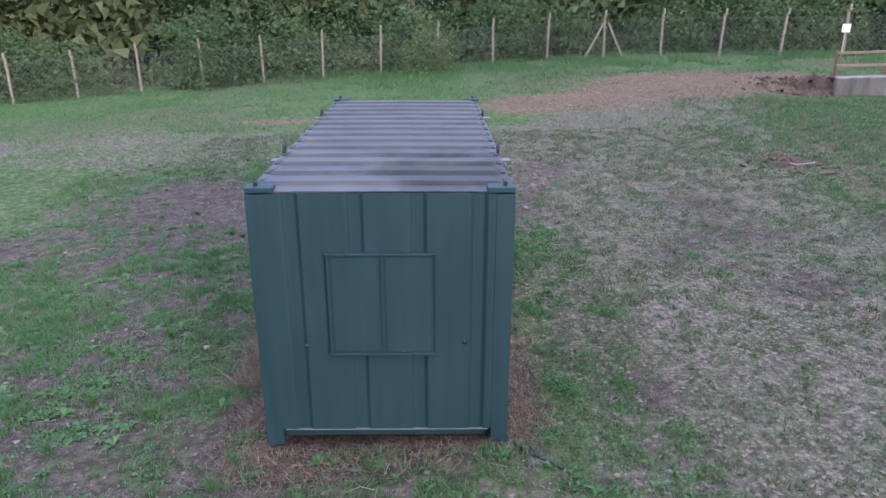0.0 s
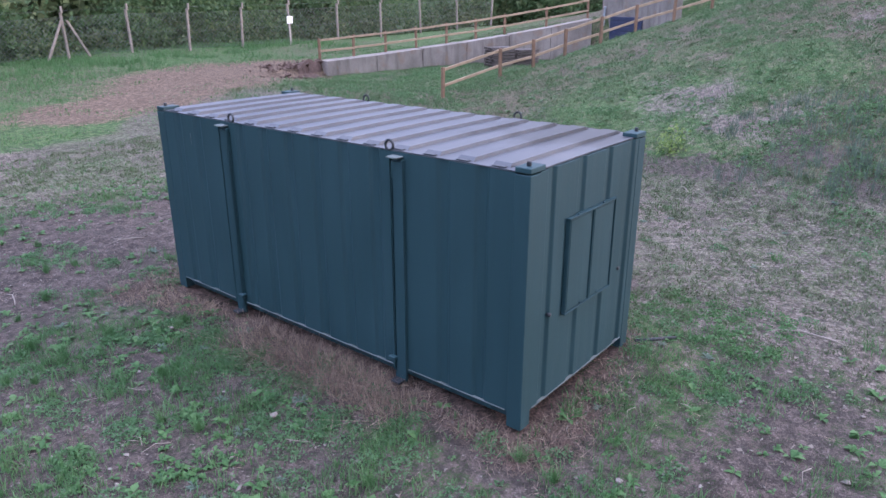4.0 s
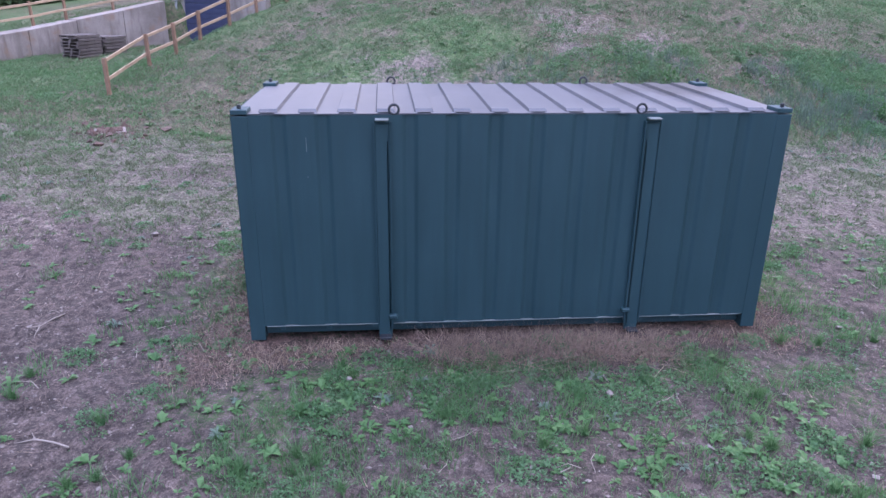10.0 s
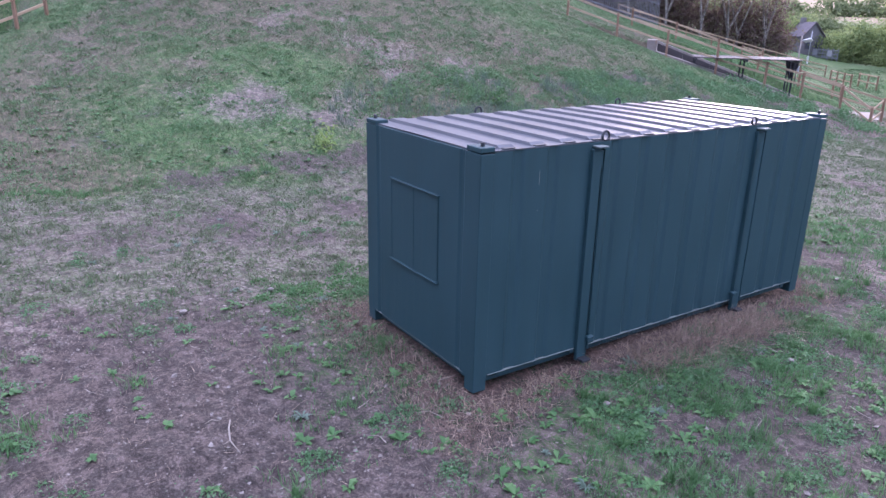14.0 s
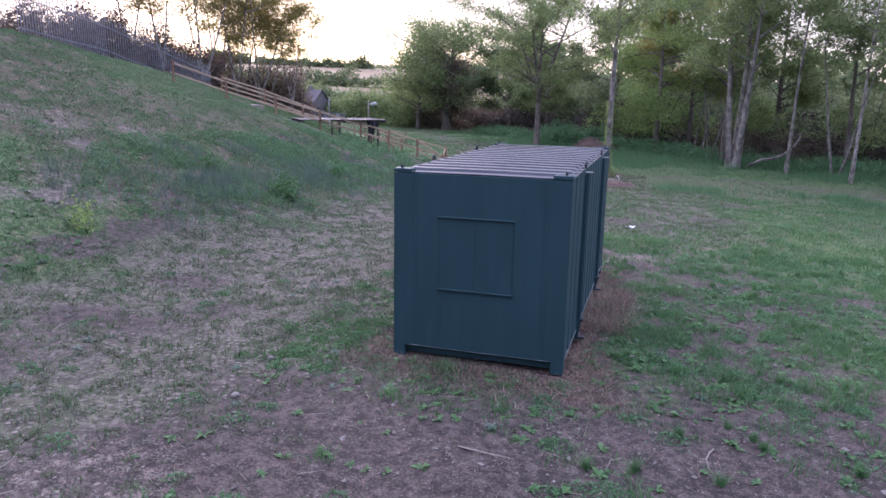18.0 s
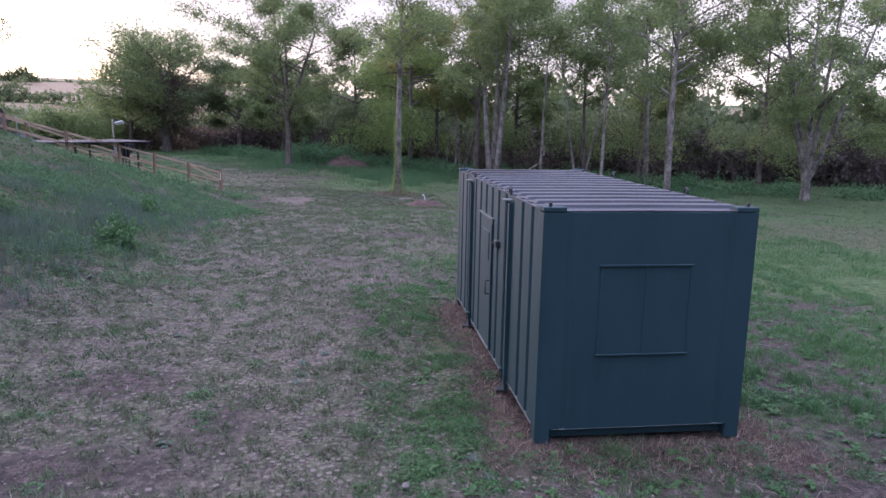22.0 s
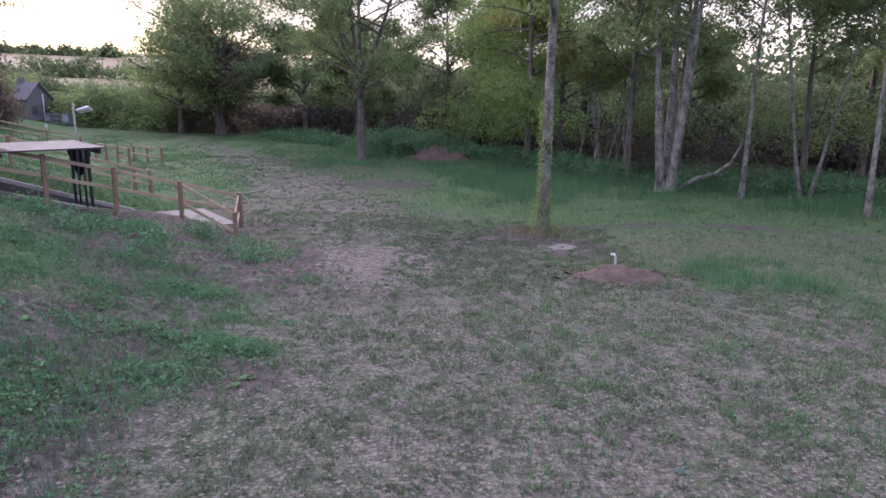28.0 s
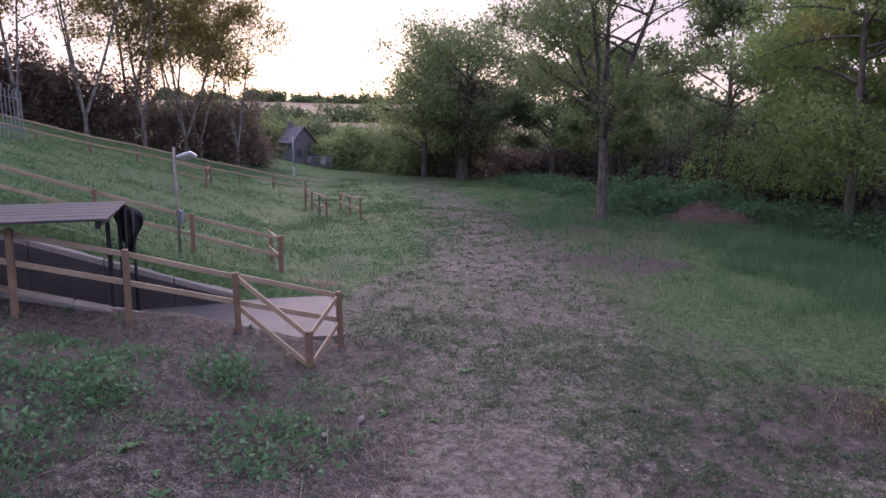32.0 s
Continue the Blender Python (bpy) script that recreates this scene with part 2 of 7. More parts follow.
def roof_paint():
    m, t, b = material("weathered_roof_paint", 0.35, 0, 0.3)
    blot, fine = tex(t, 1.4, 6), tex(t, 16, 5, 0.7)
    f = calc(t, "ADD", calc(t, "MULTIPLY", blot, 0.75), calc(t, "MULTIPLY", fine, 0.25))
    col = ramp(t, f, ((0.3, (0.048, 0.054, 0.063)), (0.5, (0.067, 0.073, 0.082)), (0.7, (0.094, 0.097, 0.101))))
    geo = t.nodes.new("ShaderNodeNewGeometry")
    sep = t.nodes.new("ShaderNodeSeparateXYZ")
    t.links.new(geo.outputs["Position"], sep.inputs[0])
    # damp black algae where water stands at one end of the roof
    dx = calc(t, "MULTIPLY", calc(t, "SUBTRACT", sep.outputs[0], 0.2), 0.7)
    dy = calc(t, "MULTIPLY", calc(t, "SUBTRACT", sep.outputs[1], 6.7), 0.95)
    d = calc(t, "SQRT", calc(t, "ADD", calc(t, "MULTIPLY", dx, dx), calc(t, "MULTIPLY", dy, dy)))
    wet = ramp(t, calc(t, "ADD", d, calc(t, "MULTIPLY", calc(t, "SUBTRACT", f, 0.5), 3.2)), ((0.35, (1, 1, 1)), (0.9, (0, 0, 0))))
    col = mix(t, calc(t, "MULTIPLY", wet, 0.65), col, (0.012, 0.014, 0.016))
    t.links.new(col, b.inputs["Base Color"])
    t.links.new(ramp(t, f, ((0.3, (0.38,) * 3), (0.7, (0.48,) * 3))), b.inputs["Roughness"])
    bump(t, b, blot, 0.004, 0.15)
    return m


def stained_concrete():
    m, t, b = material("stained_concrete", 0.9, 0, 0.3)
    big, fine, drip = tex(t, 0.8, 5), tex(t, 26, 4, 0.65), tex(t, 2.6, 4, 0.6, stretch=(1, 1, 0.16))
    col = ramp(t, calc(t, "ADD", calc(t, "MULTIPLY", big, 0.6), calc(t, "MULTIPLY", fine, 0.4)), ((0.32, (0.15, 0.13, 0.11)), (0.68, (0.33, 0.295, 0.26))))
    col = mix(t, ramp(t, drip, ((0.52, (0, 0, 0)), (0.72, (0.6, 0.6, 0.6)))), col, (0.085, 0.066, 0.054))
    col = mix(t, ramp(t, tex(t, 1.7, 5), ((0.56, (0, 0, 0)), (0.7, (0.7, 0.7, 0.7)))), col, (0.24, 0.165, 0.115))
    t.links.new(col, b.inputs["Base Color"])
    bump(t, b, fine, 0.008)
    return m


GROUND = ground_material()
GREEN, ROOF = painted_steel(), roof_paint()
EDGE = grained("scuffed_edge_paint", (0.05, 0.075, 0.07), (0.17, 0.19, 0.18), 5, 0.55)
BLACK = grained("black_steel", (0.012, 0.015, 0.018), (0.03, 0.035, 0.04), 8, 0.5)
GALV = grained("galvanised_steel", (0.30, 0.32, 0.34), (0.45, 0.47, 0.49), 5, 0.45, metal=0.6)
TIMBER = grained("treated_timber", (0.26, 0.188, 0.118), (0.44, 0.33, 0.215), 3, 0.75, 40, 0.004, stretch=(1, 1, 0.4))
POSTWOOD = grained("stained_post", (0.15, 0.09, 0.055), (0.26, 0.16, 0.1), 4, 0.8)
OLDPOST = grained("weathered_concrete_post", (0.33, 0.29, 0.25), (0.52, 0.48, 0.43), 6, 0.9)
CONCRETE = stained_concrete()
SLAB = grained("pale_concrete_slab", (0.13, 0.105, 0.09), (0.22, 0.185, 0.16), 1.0, 0.9, 20, 0.004)
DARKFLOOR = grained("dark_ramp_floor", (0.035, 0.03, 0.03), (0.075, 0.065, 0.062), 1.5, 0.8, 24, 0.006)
BLUE = grained("blue_door_paint", (0.028, 0.034, 0.07), (0.045, 0.055, 0.105), 2, 0.5)
ROOFBOARD = grained("weathered_roof_boards", (0.042, 0.036, 0.036), (0.085, 0.073, 0.072), 2, 0.75, 30)
TARP = grained("black_tarpaulin", (0.01, 0.01, 0.012), (0.03, 0.027, 0.03), 3, 0.45)
CLAD = grained("grey_cladding", (0.2, 0.205, 0.225), (0.28, 0.285, 0.305), 1.2, 0.6)
PALISADE = grained("palisade_steel", (0.16, 0.17, 0.20), (0.25, 0.26, 0.29), 3, 0.5, metal=0.3)
BARK = grained("bark", (0.06, 0.047, 0.038), (0.19, 0.158, 0.13), 5, 0.95, 30, 0.03, stretch=(1, 1, 0.3), span=(0.4, 0.6))
PALEBARK = grained("pale_bark", (0.075, 0.064, 0.052), (0.29, 0.262, 0.222), 3, 0.9, 16, 0.03, stretch=(1, 1, 0.6), span=(0.4, 0.6))
SAPLING = grained("brown_sapling_bark", (0.045, 0.033, 0.03), (0.125, 0.095, 0.082), 4, 0.9, 20, 0.01)
STONE = grained("pale_stone", (0.12, 0.105, 0.09), (0.26, 0.232, 0.205), 9, 0.9, 50, 0.004)
WHITE = grained("white_plastic", (0.62, 0.62, 0.62), (0.74, 0.74, 0.74), 3, 0.5)
RUBBLE = grained("red_earth_spoil", (0.05, 0.033, 0.027), (0.15, 0.098, 0.075), 4, 0.95, 22, 0.06)
BRICKWALL = grained("weathered_stonework", (0.1, 0.096, 0.102), (0.18, 0.172, 0.178), 1.2, 0.9, 8)
SLATE = grained("slate_roof", (0.07, 0.06, 0.065), (0.13, 0.11, 0.12), 3, 0.7)
GLASS = grained("dim_window_glass", (0.05, 0.055, 0.065), (0.09, 0.095, 0.11), 1, 0.12)
STRAW = foliage("dead_straw", ((0.1, (0.075, 0.053, 0.044)), (0.5, (0.17, 0.126, 0.1)), (0.9, (0.44, 0.345, 0.245))), 0.2)
BLADES = foliage("grass_blades", ((0.1, (0.05, 0.122, 0.043)), (0.5, (0.085, 0.188, 0.068)), (0.8, (0.12, 0.225, 0.088)), (1.0, (0.17, 0.24, 0.108))), 0.35)
HILLGRASS = foliage("mound_grass_blades", ((0.1, (0.065, 0.12, 0.055)), (0.5, (0.1, 0.165, 0.075)), (0.8, (0.16, 0.195, 0.1)), (1.0, (0.24, 0.22, 0.14))), 0.3)
CELLGRASS = foliage("trodden_grass_blades", ((0.1, (0.062, 0.095, 0.047)), (0.5, (0.098, 0.138, 0.068)), (0.9, (0.15, 0.175, 0.1))), 0.3)
WEED = foliage("broad_weed_leaves", ((0.1, (0.04, 0.1, 0.034)), (0.5, (0.066, 0.152, 0.048)), (0.9, (0.112, 0.208, 0.074))), 0.3)
SILVER = foliage("silvery_weed_leaves", ((0.1, (0.075, 0.12, 0.085)), (0.9, (0.14, 0.19, 0.14))), 0.25)
LEAF = foliage("tree_leaves", ((0.1, (0.115, 0.16, 0.066)), (0.5, (0.19, 0.25, 0.1)), (0.9, (0.265, 0.31, 0.122))), 0.57)
LEAFLIGHT = foliage("light_green_leaves", ((0.1, (0.15, 0.225, 0.07)), (0.5, (0.22, 0.31, 0.1)), (0.9, (0.31, 0.38, 0.13))), 0.58)
LEAFGOLD = foliage("yellowing_leaves", ((0.1, (0.15, 0.16, 0.05)), (0.5, (0.26, 0.23, 0.075)), (0.9, (0.38, 0.29, 0.1))), 0.65)
LEAFDARK = foliage("dark_understorey_leaves", ((0.1, (0.095, 0.12, 0.06)), (0.5, (0.142, 0.185, 0.084)), (0.9, (0.205, 0.24, 0.108))), 0.54)
LEAFPURPLE = foliage("purple_brown_leaves", ((0.1, (0.1, 0.07, 0.066)), (0.5, (0.16, 0.115, 0.1)), (0.9, (0.17, 0.165, 0.09))), 0.5)
HEDGE = foliage("hedge_leaves", ((0.1, (0.05, 0.09, 0.04)), (0.45, (0.076, 0.135, 0.056)), (0.75, (0.11, 0.175, 0.07)), (1.0, (0.18, 0.215, 0.08))), 0.5)


MOUNDWEED = foliage("mound_weed_leaves", ((0.1, (0.066, 0.14, 0.058)), (0.5, (0.104, 0.198, 0.082)), (0.9, (0.16, 0.26, 0.116))), 0.35)
MEADOWGREEN = foliage("meadow_grass_blades", ((0.1, (0.045, 0.112, 0.04)), (0.5, (0.064, 0.142, 0.052)), (0.9, (0.095, 0.17, 0.068))), 0.35)
NETTLE = foliage("nettle_leaves", ((0.1, (0.062, 0.145, 0.06)), (0.5, (0.095, 0.195, 0.086)), (0.9, (0.14, 0.25, 0.115))), 0.4)
# maroon-brown leaf tone with the wood's hazy shade put into the colour
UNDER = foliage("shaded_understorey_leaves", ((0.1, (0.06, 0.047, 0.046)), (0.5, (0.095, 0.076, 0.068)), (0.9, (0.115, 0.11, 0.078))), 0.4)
OLDTIMBER = grained("old_grey_timber", (0.075, 0.062, 0.054), (0.15, 0.128, 0.112), 3, 0.85, 30)
FENCEPOST = grained("lichened_concrete_post", (0.17, 0.145, 0.12), (0.32, 0.28, 0.235), 6, 0.9)
KNOB = grained("worn_paver_concrete", (0.096, 0.08, 0.064), (0.21, 0.178, 0.146), 2.5, 0.9, 14, 0.003)
WIRE = grained("dull_wire", (0.09, 0.1, 0.1), (0.15, 0.16, 0.16), 5, 0.6)


# ---- the lie of the land ----
def ease(a, b, v):
    u = np.clip((v - a) / (b - a), 0, 1)
    return u * u * (3 - 2 * u)


RAMP_WALL = ((15.9, 28.1), (21.0, 26.6), (25.2, 24.2), (28.6, 21.2))
RAMP_RAIL = ((12.7, 18.6), (15.8, 18.3), (18.9, 17.3), (21.6, 15.6), (24.0, 13.4))
SOUTH_RAIL = ((10.0, -20.75), (11.4, -19.4), (12.8, -18.2), (14.1, -17.05), (15.9, -15.5), (17.8, -13.9), (19.8, -12.3), (21.8, -10.6))


def height(x, y):
    x, y = np.asarray(x, float), np.asarray(y, float)
    base = np.interp(y, (-200, -100, -40, -30, -16, -8, 0, 5, 13, 20, 28, 39, 60, 200), (-0.75, -0.75, -0.8, -0.78, -0.6, -0.3, -0.1, 0, 0, 0.25, 0.5, 0.78, 1.1, 1.5))
    base = base + np.interp(y, (-60, -30, 20, 35, 60), (0, 0.02, 0.02, 0.062, 0.062)) * np.clip(x + 0.5, -22, 12)
    toe = np.interp(y, (-90, -70, -51, -40, -26, -19, -15, -10, 0, 5, 12, 18, 30), (50, 40, 29.5, 24.5, 14, 9.3, 8.6, 7.6, 7.2, 7, 7.6, 10.2, 13))
    s = np.interp(y, (-60, -40, -26, -18, -12, -5, 3, 8, 11, 13, 16, 18, 22, 28, 40, 60), (0.2, 0.25, 0.25, 0.28, 0.30, 0.35, 0.33, 0.29, 0.25, 0.225, 0.2, 0.16, 0.135, 0.075, 0.0, 0))
    d = x - toe
    d = 0.5 * (d + np.sqrt(d * d + 0.5)) - 0.15 * np.exp(-(d / 2) ** 2)
    up = np.minimum(s * d, 30)
    top = 6.6
    up = top - 0.5 * (top - up + np.sqrt((top - up) ** 2 + 0.6))
    z = base + up
    z = z + 0.42 * np.exp(-((x - 15.2) / 3.0) ** 2 - ((y + 8.6) / 2.4) ** 2)
    # the cutting of the north ramp: sheer at its concrete wall, banked on the other side
    wall = np.interp(x, [p[0] for p in RAMP_WALL], [p[1] for p in RAMP_WALL])
    rail = np.interp(x, [p[0] for p in RAMP_RAIL], [p[1] for p in RAMP_RAIL])
    cut = ease(0.2, 2.2, y - rail) * (y < wall + 0.5) * ease(11.0, 15.5, x) * (x < 28.8)
    z = z + (np.minimum(z, 0.62 + 0.03 * (x - 14)) - z) * cut
    # the cutting of the south ramp
    u, v = along_south(x, y)
    z = z - dip(x, y)
    cut2 = (v > 0.78) * (v < 5.18) * (u > 0.2) * (u < 9.6)
    z = z + (np.minimum(z, -0.75) - z) * cut2
    flat = ease(-3.2, -1.4, u) * ease(1.4, 0.4, u) * ease(0.4, 1.4, v) * ease(6.2, 5.0, v)
    z = z + (np.minimum(z, -0.68) - z) * flat
    # fields that climb beyond the valley, gently uneven ground near by
    far = np.hypot(x - 20, y + 20)
    z = z + np.where(y < -60, 1, 0) * ease(130, 700, far) * (25 + 3 * np.sin(x * 0.006))
    return z


def dip(x, y):
    """How far the bank is worn down along the near rail of the south ramp."""
    u, v = along_south(x, y)
    return 0.38 * ease(0.2, 3.5, u) * ease(14, 11, u) * ease(-2.6, -0.6, v) * ease(0.95, 0.8, v)


def along_south(x, y):
    """Metres along and across the south ramp, from the foot of its near rail."""
    ax, ay = 0.766, 0.643
    dx, dy = x - 11.1, y + 19.75
    return dx * ax + dy * ay, dx * ay - dy * ax


def zat(x, y):
    return float(height(x, y))


# ---- mesh helpers ----
def part(name, bm, mat, parent=None, label="", smooth=False):
    me = bpy.data.meshes.new(name)
    bm.to_mesh(me)
    bm.free()
    me.materials.append(mat)
    if smooth:
        me.shade_smooth()
    ob = new(name, me)
    ob.parent = parent
    return tagged(ob, label)


def bulk(name, verts, faces, mat, parent=None, smooth=False):
    """A mesh from arrays: verts (n, 3), faces (m, 3 or 4)."""
    me = bpy.data.meshes.new(name)
    verts, faces = np.ascontiguousarray(verts, np.float32), np.ascontiguousarray(faces, np.int32)
    m, k = faces.shape
    me.vertices.add(len(verts))
    me.vertices.foreach_set("co", verts.ravel())
    me.loops.add(m * k)
    me.loops.foreach_set("vertex_index", faces.ravel())
    me.polygons.add(m)
    me.polygons.foreach_set("loop_start", np.arange(0, m * k, k, dtype=np.int32))
    me.polygons.foreach_set("use_smooth", np.full(m, smooth))
    me.materials.append(mat)
    me.update(calc_edges=True)
    ob = new(name, me)
    ob.parent = parent
    return ob


def thing(name, x, y, z, label, category, turn=0, group="", kind=""):
    ob = new(name)
    ob.matrix_world = pose(x, y, z, 0, 0, turn)
    ob.empty_display_size = 0.1
    return tagged(ob, label, category, group, kind)


def box(cx, cy, cz, sx, sy, sz, bev=0.008, bm=None, m=None):
    """A box of that centre and size with bevelled edges."""
    own = bmesh.new()
    bmesh.ops.create_cube(own, size=1)
    bmesh.ops.scale(own, vec=(sx, sy, sz), verts=own.verts)
    if bev:
        bmesh.ops.bevel(own, geom=own.edges[:], offset=min(bev, 0.4 * min(sx, sy, sz)), segments=1, affect="EDGES")
    bmesh.ops.translate(own, vec=(cx, cy, cz), verts=own.verts)
    if m is not None:
        bmesh.ops.transform(own, matrix=m, verts=own.verts)
    if bm is None:
        return own
    me = bpy.data.meshes.new("t")
    own.to_mesh(me)
    own.free()
    bm.from_mesh(me)
    bpy.data.meshes.remove(me)
    return bm


def beam(a, b, w, h, bev=0.006):
    """A bar from a to b, w wide and h high."""
    a, b = Vector(a), Vector(b)
    d = b - a
    side = Vector((0, 0, 1)).cross(d)
    side = side.normalized() if side.length > 1e-6 else Vector((0, 1, 0))
    up = d.normalized().cross(side)
    m = Matrix.Translation((a + b) / 2) @ Matrix((d.normalized(), side, up)).transposed().to_4x4()
    return box(0, 0, 0, d.length, w, h, bev, m=m)


def tube(path, radii, sides=6, verts=None, faces=None):
    """A round bar along a path, appended to lists."""
    verts, faces = ([], []) if verts is None else (verts, faces)
    start = len(verts)
    n = len(path)
    for i, p in enumerate(path):
        d = Vector(path[min(i + 1, n - 1)]) - Vector(path[max(i - 1, 0)])
        d = d.normalized() if d.length > 1e-9 else Vector((0, 0, 1))
        e = d.orthogonal().normalized() if abs(d.z) < 0.6 else Vector((1, 0, 0)).cross(d).normalized()
        f = d.cross(e)
        for k in range(sides):
            a = 2 * math.pi * k / sides
            v = Vector(p) + radii[i] * (math.cos(a) * e + math.sin(a) * f)
            verts.append((v.x, v.y, v.z))
        if i:
            o = start + (i - 1) * sides
            for k in range(sides):
                k2 = (k + 1) % sides
                faces.append((o + k, o + k2, o + sides + k2, o + sides + k))
    return verts, faces


def round_part(name, path, radii, mat, parent=None, label="", sides=10):
    v, f = tube(path, radii, sides)
    bm = bmesh.new()
    vs = [bm.verts.new(p) for p in v]
    for q in f:
        bm.faces.new([vs[i] for i in q])
    bm.faces.new(vs[:sides][::-1])
    bm.faces.new(vs[-sides:])
    return part(name, bm, mat, parent, label, smooth=True)


def prism(outline, z0, z1):
    """A solid between z0 and z1 over a plan outline."""
    bm = bmesh.new()
    lo = [bm.verts.new((x, y, z0)) for x, y in outline]
    hi = [bm.verts.new((x, y, z1)) for x, y in outline]
    n = len(outline)
    bm.faces.new(lo[::-1])
    bm.faces.new(hi)
    for i in range(n):
        bm.faces.new((lo[i], lo[(i + 1) % n], hi[(i + 1) % n], hi[i]))
    bmesh.ops.recalc_face_normals(bm, faces=bm.faces[:])
    return bm


# ---- ground ----
def axis(lo, hi, step, reach):
    core = list(np.arange(lo, hi + 1e-6, step))
    d, a, b = step, lo, hi
    left, right = [], []
    while b < reach:
        d *= 1.06 if d < 0.9 else 1.18
        a, b = a - d, b + d
        left.append(a)
        right.append(b)
    return np.array(left[::-1] + core + right)


def noise2(x, y, scale, seed=0):
    """Smooth value noise for arrays."""
    rs = np.random.RandomState(seed)
    table = rs.rand(256, 256)
    u, v = x / scale + 1000.3, y / scale + 1000.7
    i, j = np.floor(u).astype(int), np.floor(v).astype(int)
    fu, fv = u - i, v - j
    fu, fv = fu * fu * (3 - 2 * fu), fv * fv * (3 - 2 * fv)
    g = lambda a, b: table[a % 256, b % 256]
    return (g(i, j) * (1 - fu) + g(i + 1, j) * fu) * (1 - fv) + (g(i, j + 1) * (1 - fu) + g(i + 1, j + 1) * fu) * fv


def path_distance(x, y, line):
    best = np.full(np.shape(x), 1e9)
    for (ax, ay), (bx, by) in zip(line, line[1:]):
        dx, dy = bx - ax, by - ay
        u = np.clip(((x - ax) * dx + (y - ay) * dy) / (dx * dx + dy * dy), 0, 1)
        best = np.minimum(best, np.hypot(x - ax - u * dx, y - ay - u * dy))
    return best


TRACK = ((-40, 20), (-14, 22), (-4, 21.5), (3.5, 19), (4.8, 12), (4.8, 5), (3.4, -3), (4.0, -10), (6.3, -18), (8.0, -25), (10.8, -34), (15, -44), (22, -57), (30, -72), (45, -88))


def spot(x, y, cx, cy, rx, ry):
    return np.exp(-(((x - cx) / rx) ** 2 + ((y - cy) / ry) ** 2))


def weedy(x, y):
    """The earth beside the container where weeds stand thick on bare soil."""
    return spot(x, y, -4.0, 8.0, 2.2, 3.8)


def covers(x, y):
    """How far soil, gravel, dry turf, red earth, dead straw and corn cover the ground at places."""
    n1, n2, n3 = noise2(x, y, 3.1, 1), noise2(x, y, 1.1, 2), noise2(x, y, 7.5, 3)
    wob = (n1 - 0.5) * 1.6 + (n2 - 0.5) * 0.7
    d = path_distance(x, y, TRACK)
    wide = np.interp(y, (-60, -30, -22, -16, -4, 2, 19, 21), (2.0, 3.0, 4.0, 4.8, 6.0, 3.8, 3.2, 1.5))
    gravel = ease(1.1, -0.9, d - wide + wob) * np.interp(y, (-60, -40, -14, 19, 21.5), (0.6, 0.85, 0.85, 0.7, 0.5)) * (0.62 + 0.6 * n2)
    gravel = np.maximum(gravel, 0.6 * spot(x, y, -1.0, -3.5, 4.0, 5.0) * (0.6 + 0.6 * n2))
    # the paved yard: beside the container, and wider on the way to the ramp
    yard = ease(1.2, 2.2, x + 0.5 * wob) * ease(0.7, -0.7, x + 0.8 * wob - np.interp(y, (10, 13, 16, 19, 24), (7.0, 7.3, 8.3, 9.8, 10.6))) * ease(-4, -1, y) * ease(0.8, -1.8, y + wob - np.interp(x, (2, 5, 11), (22.5, 26.5, 27.5)))
    yard = np.maximum(yard, ease(-6.5, -3.5, x + 1.4 * wob) * ease(7.4, 6.0, x + 0.8 * wob) * ease(-16.5, -13, y + wob) * ease(2.5, -0.5, y + wob))
    yard = np.maximum(yard, ease(-34, -20, x) * ease(9, 7.5, x + wob) * ease(19.8, 20.8, y - 0.04 * x + 0.5 * wob) * ease(23.8, 22.8, y - 0.04 * x + 0.5 * wob) * 0.8)
    gravel = np.maximum(gravel, 0.85 * yard * (0.72 + 0.45 * n2))
    hill = ease(7.6, 9.5, x) * (y > -20) * (y < 26)
    dry = 0.2 * hill * ease(0.3, 0.65, 0.55 * n1 + 0.45 * n3) + 0.28 + 0.22 * ease(0.4, 0.75, n3) + 0.08 * hill
    dry = dry * (1 - 0.85 * ease(12, 16, x) * ease(-17, -22, y)) * (1 - 0.75 * ease(6, 2, x) * ease(-20, -26, y))
    dry = dry + 0.3 * ease(12.5, 15, x) * ease(-1, 2, y) * ease(14, 10, y) * ease(0.35, 0.65, 0.5 * n1 + 0.5 * n2)
    soil = 0.95 * spot(x, y, -3.6, 14.4, 4.2, 2.2) + 0.85 * spot(x, y, -1.5, 4.2, 2.6, 1.5) + 0.8 * spot(x, y, 0.8, 14.4, 2.0, 1.6)
    soil = soil + 0.9 * spot(x, y, -8.5, 12.0, 3.0, 1.4) + 0.55 * spot(x, y, -5.2, 15.5, 3, 1.5) + 0.5 * spot(x, y, -8, 18, 5, 1.4)
    soil = soil + 0.9 * spot(x, y, 7.6, -16.8, 1.6, 2.6) + 1.3 * spot(x, y, 11.5, -17.2, 2.8, 1.6) + 0.7 * spot(x, y, 5.4, -13.5, 1.8, 3)
    soil = soil + 0.8 * spot(x, y, -0.3, -18.0, 2.2, 1.5) + 0.7 * spot(x, y, 6.5, -33, 3.5, 1.5) + 1.1 * spot(x, y, 9.0, -40.3, 2.6, 1.0) + 1.0 * spot(x, y, 0.9, -21.6, 1.6, 1.0) + 0.75 * spot(x, y, 2.0, -19.2, 2.2, 2.8) + 0.6 * spot(x, y, 1.5, -19.5, 3, 1.2)
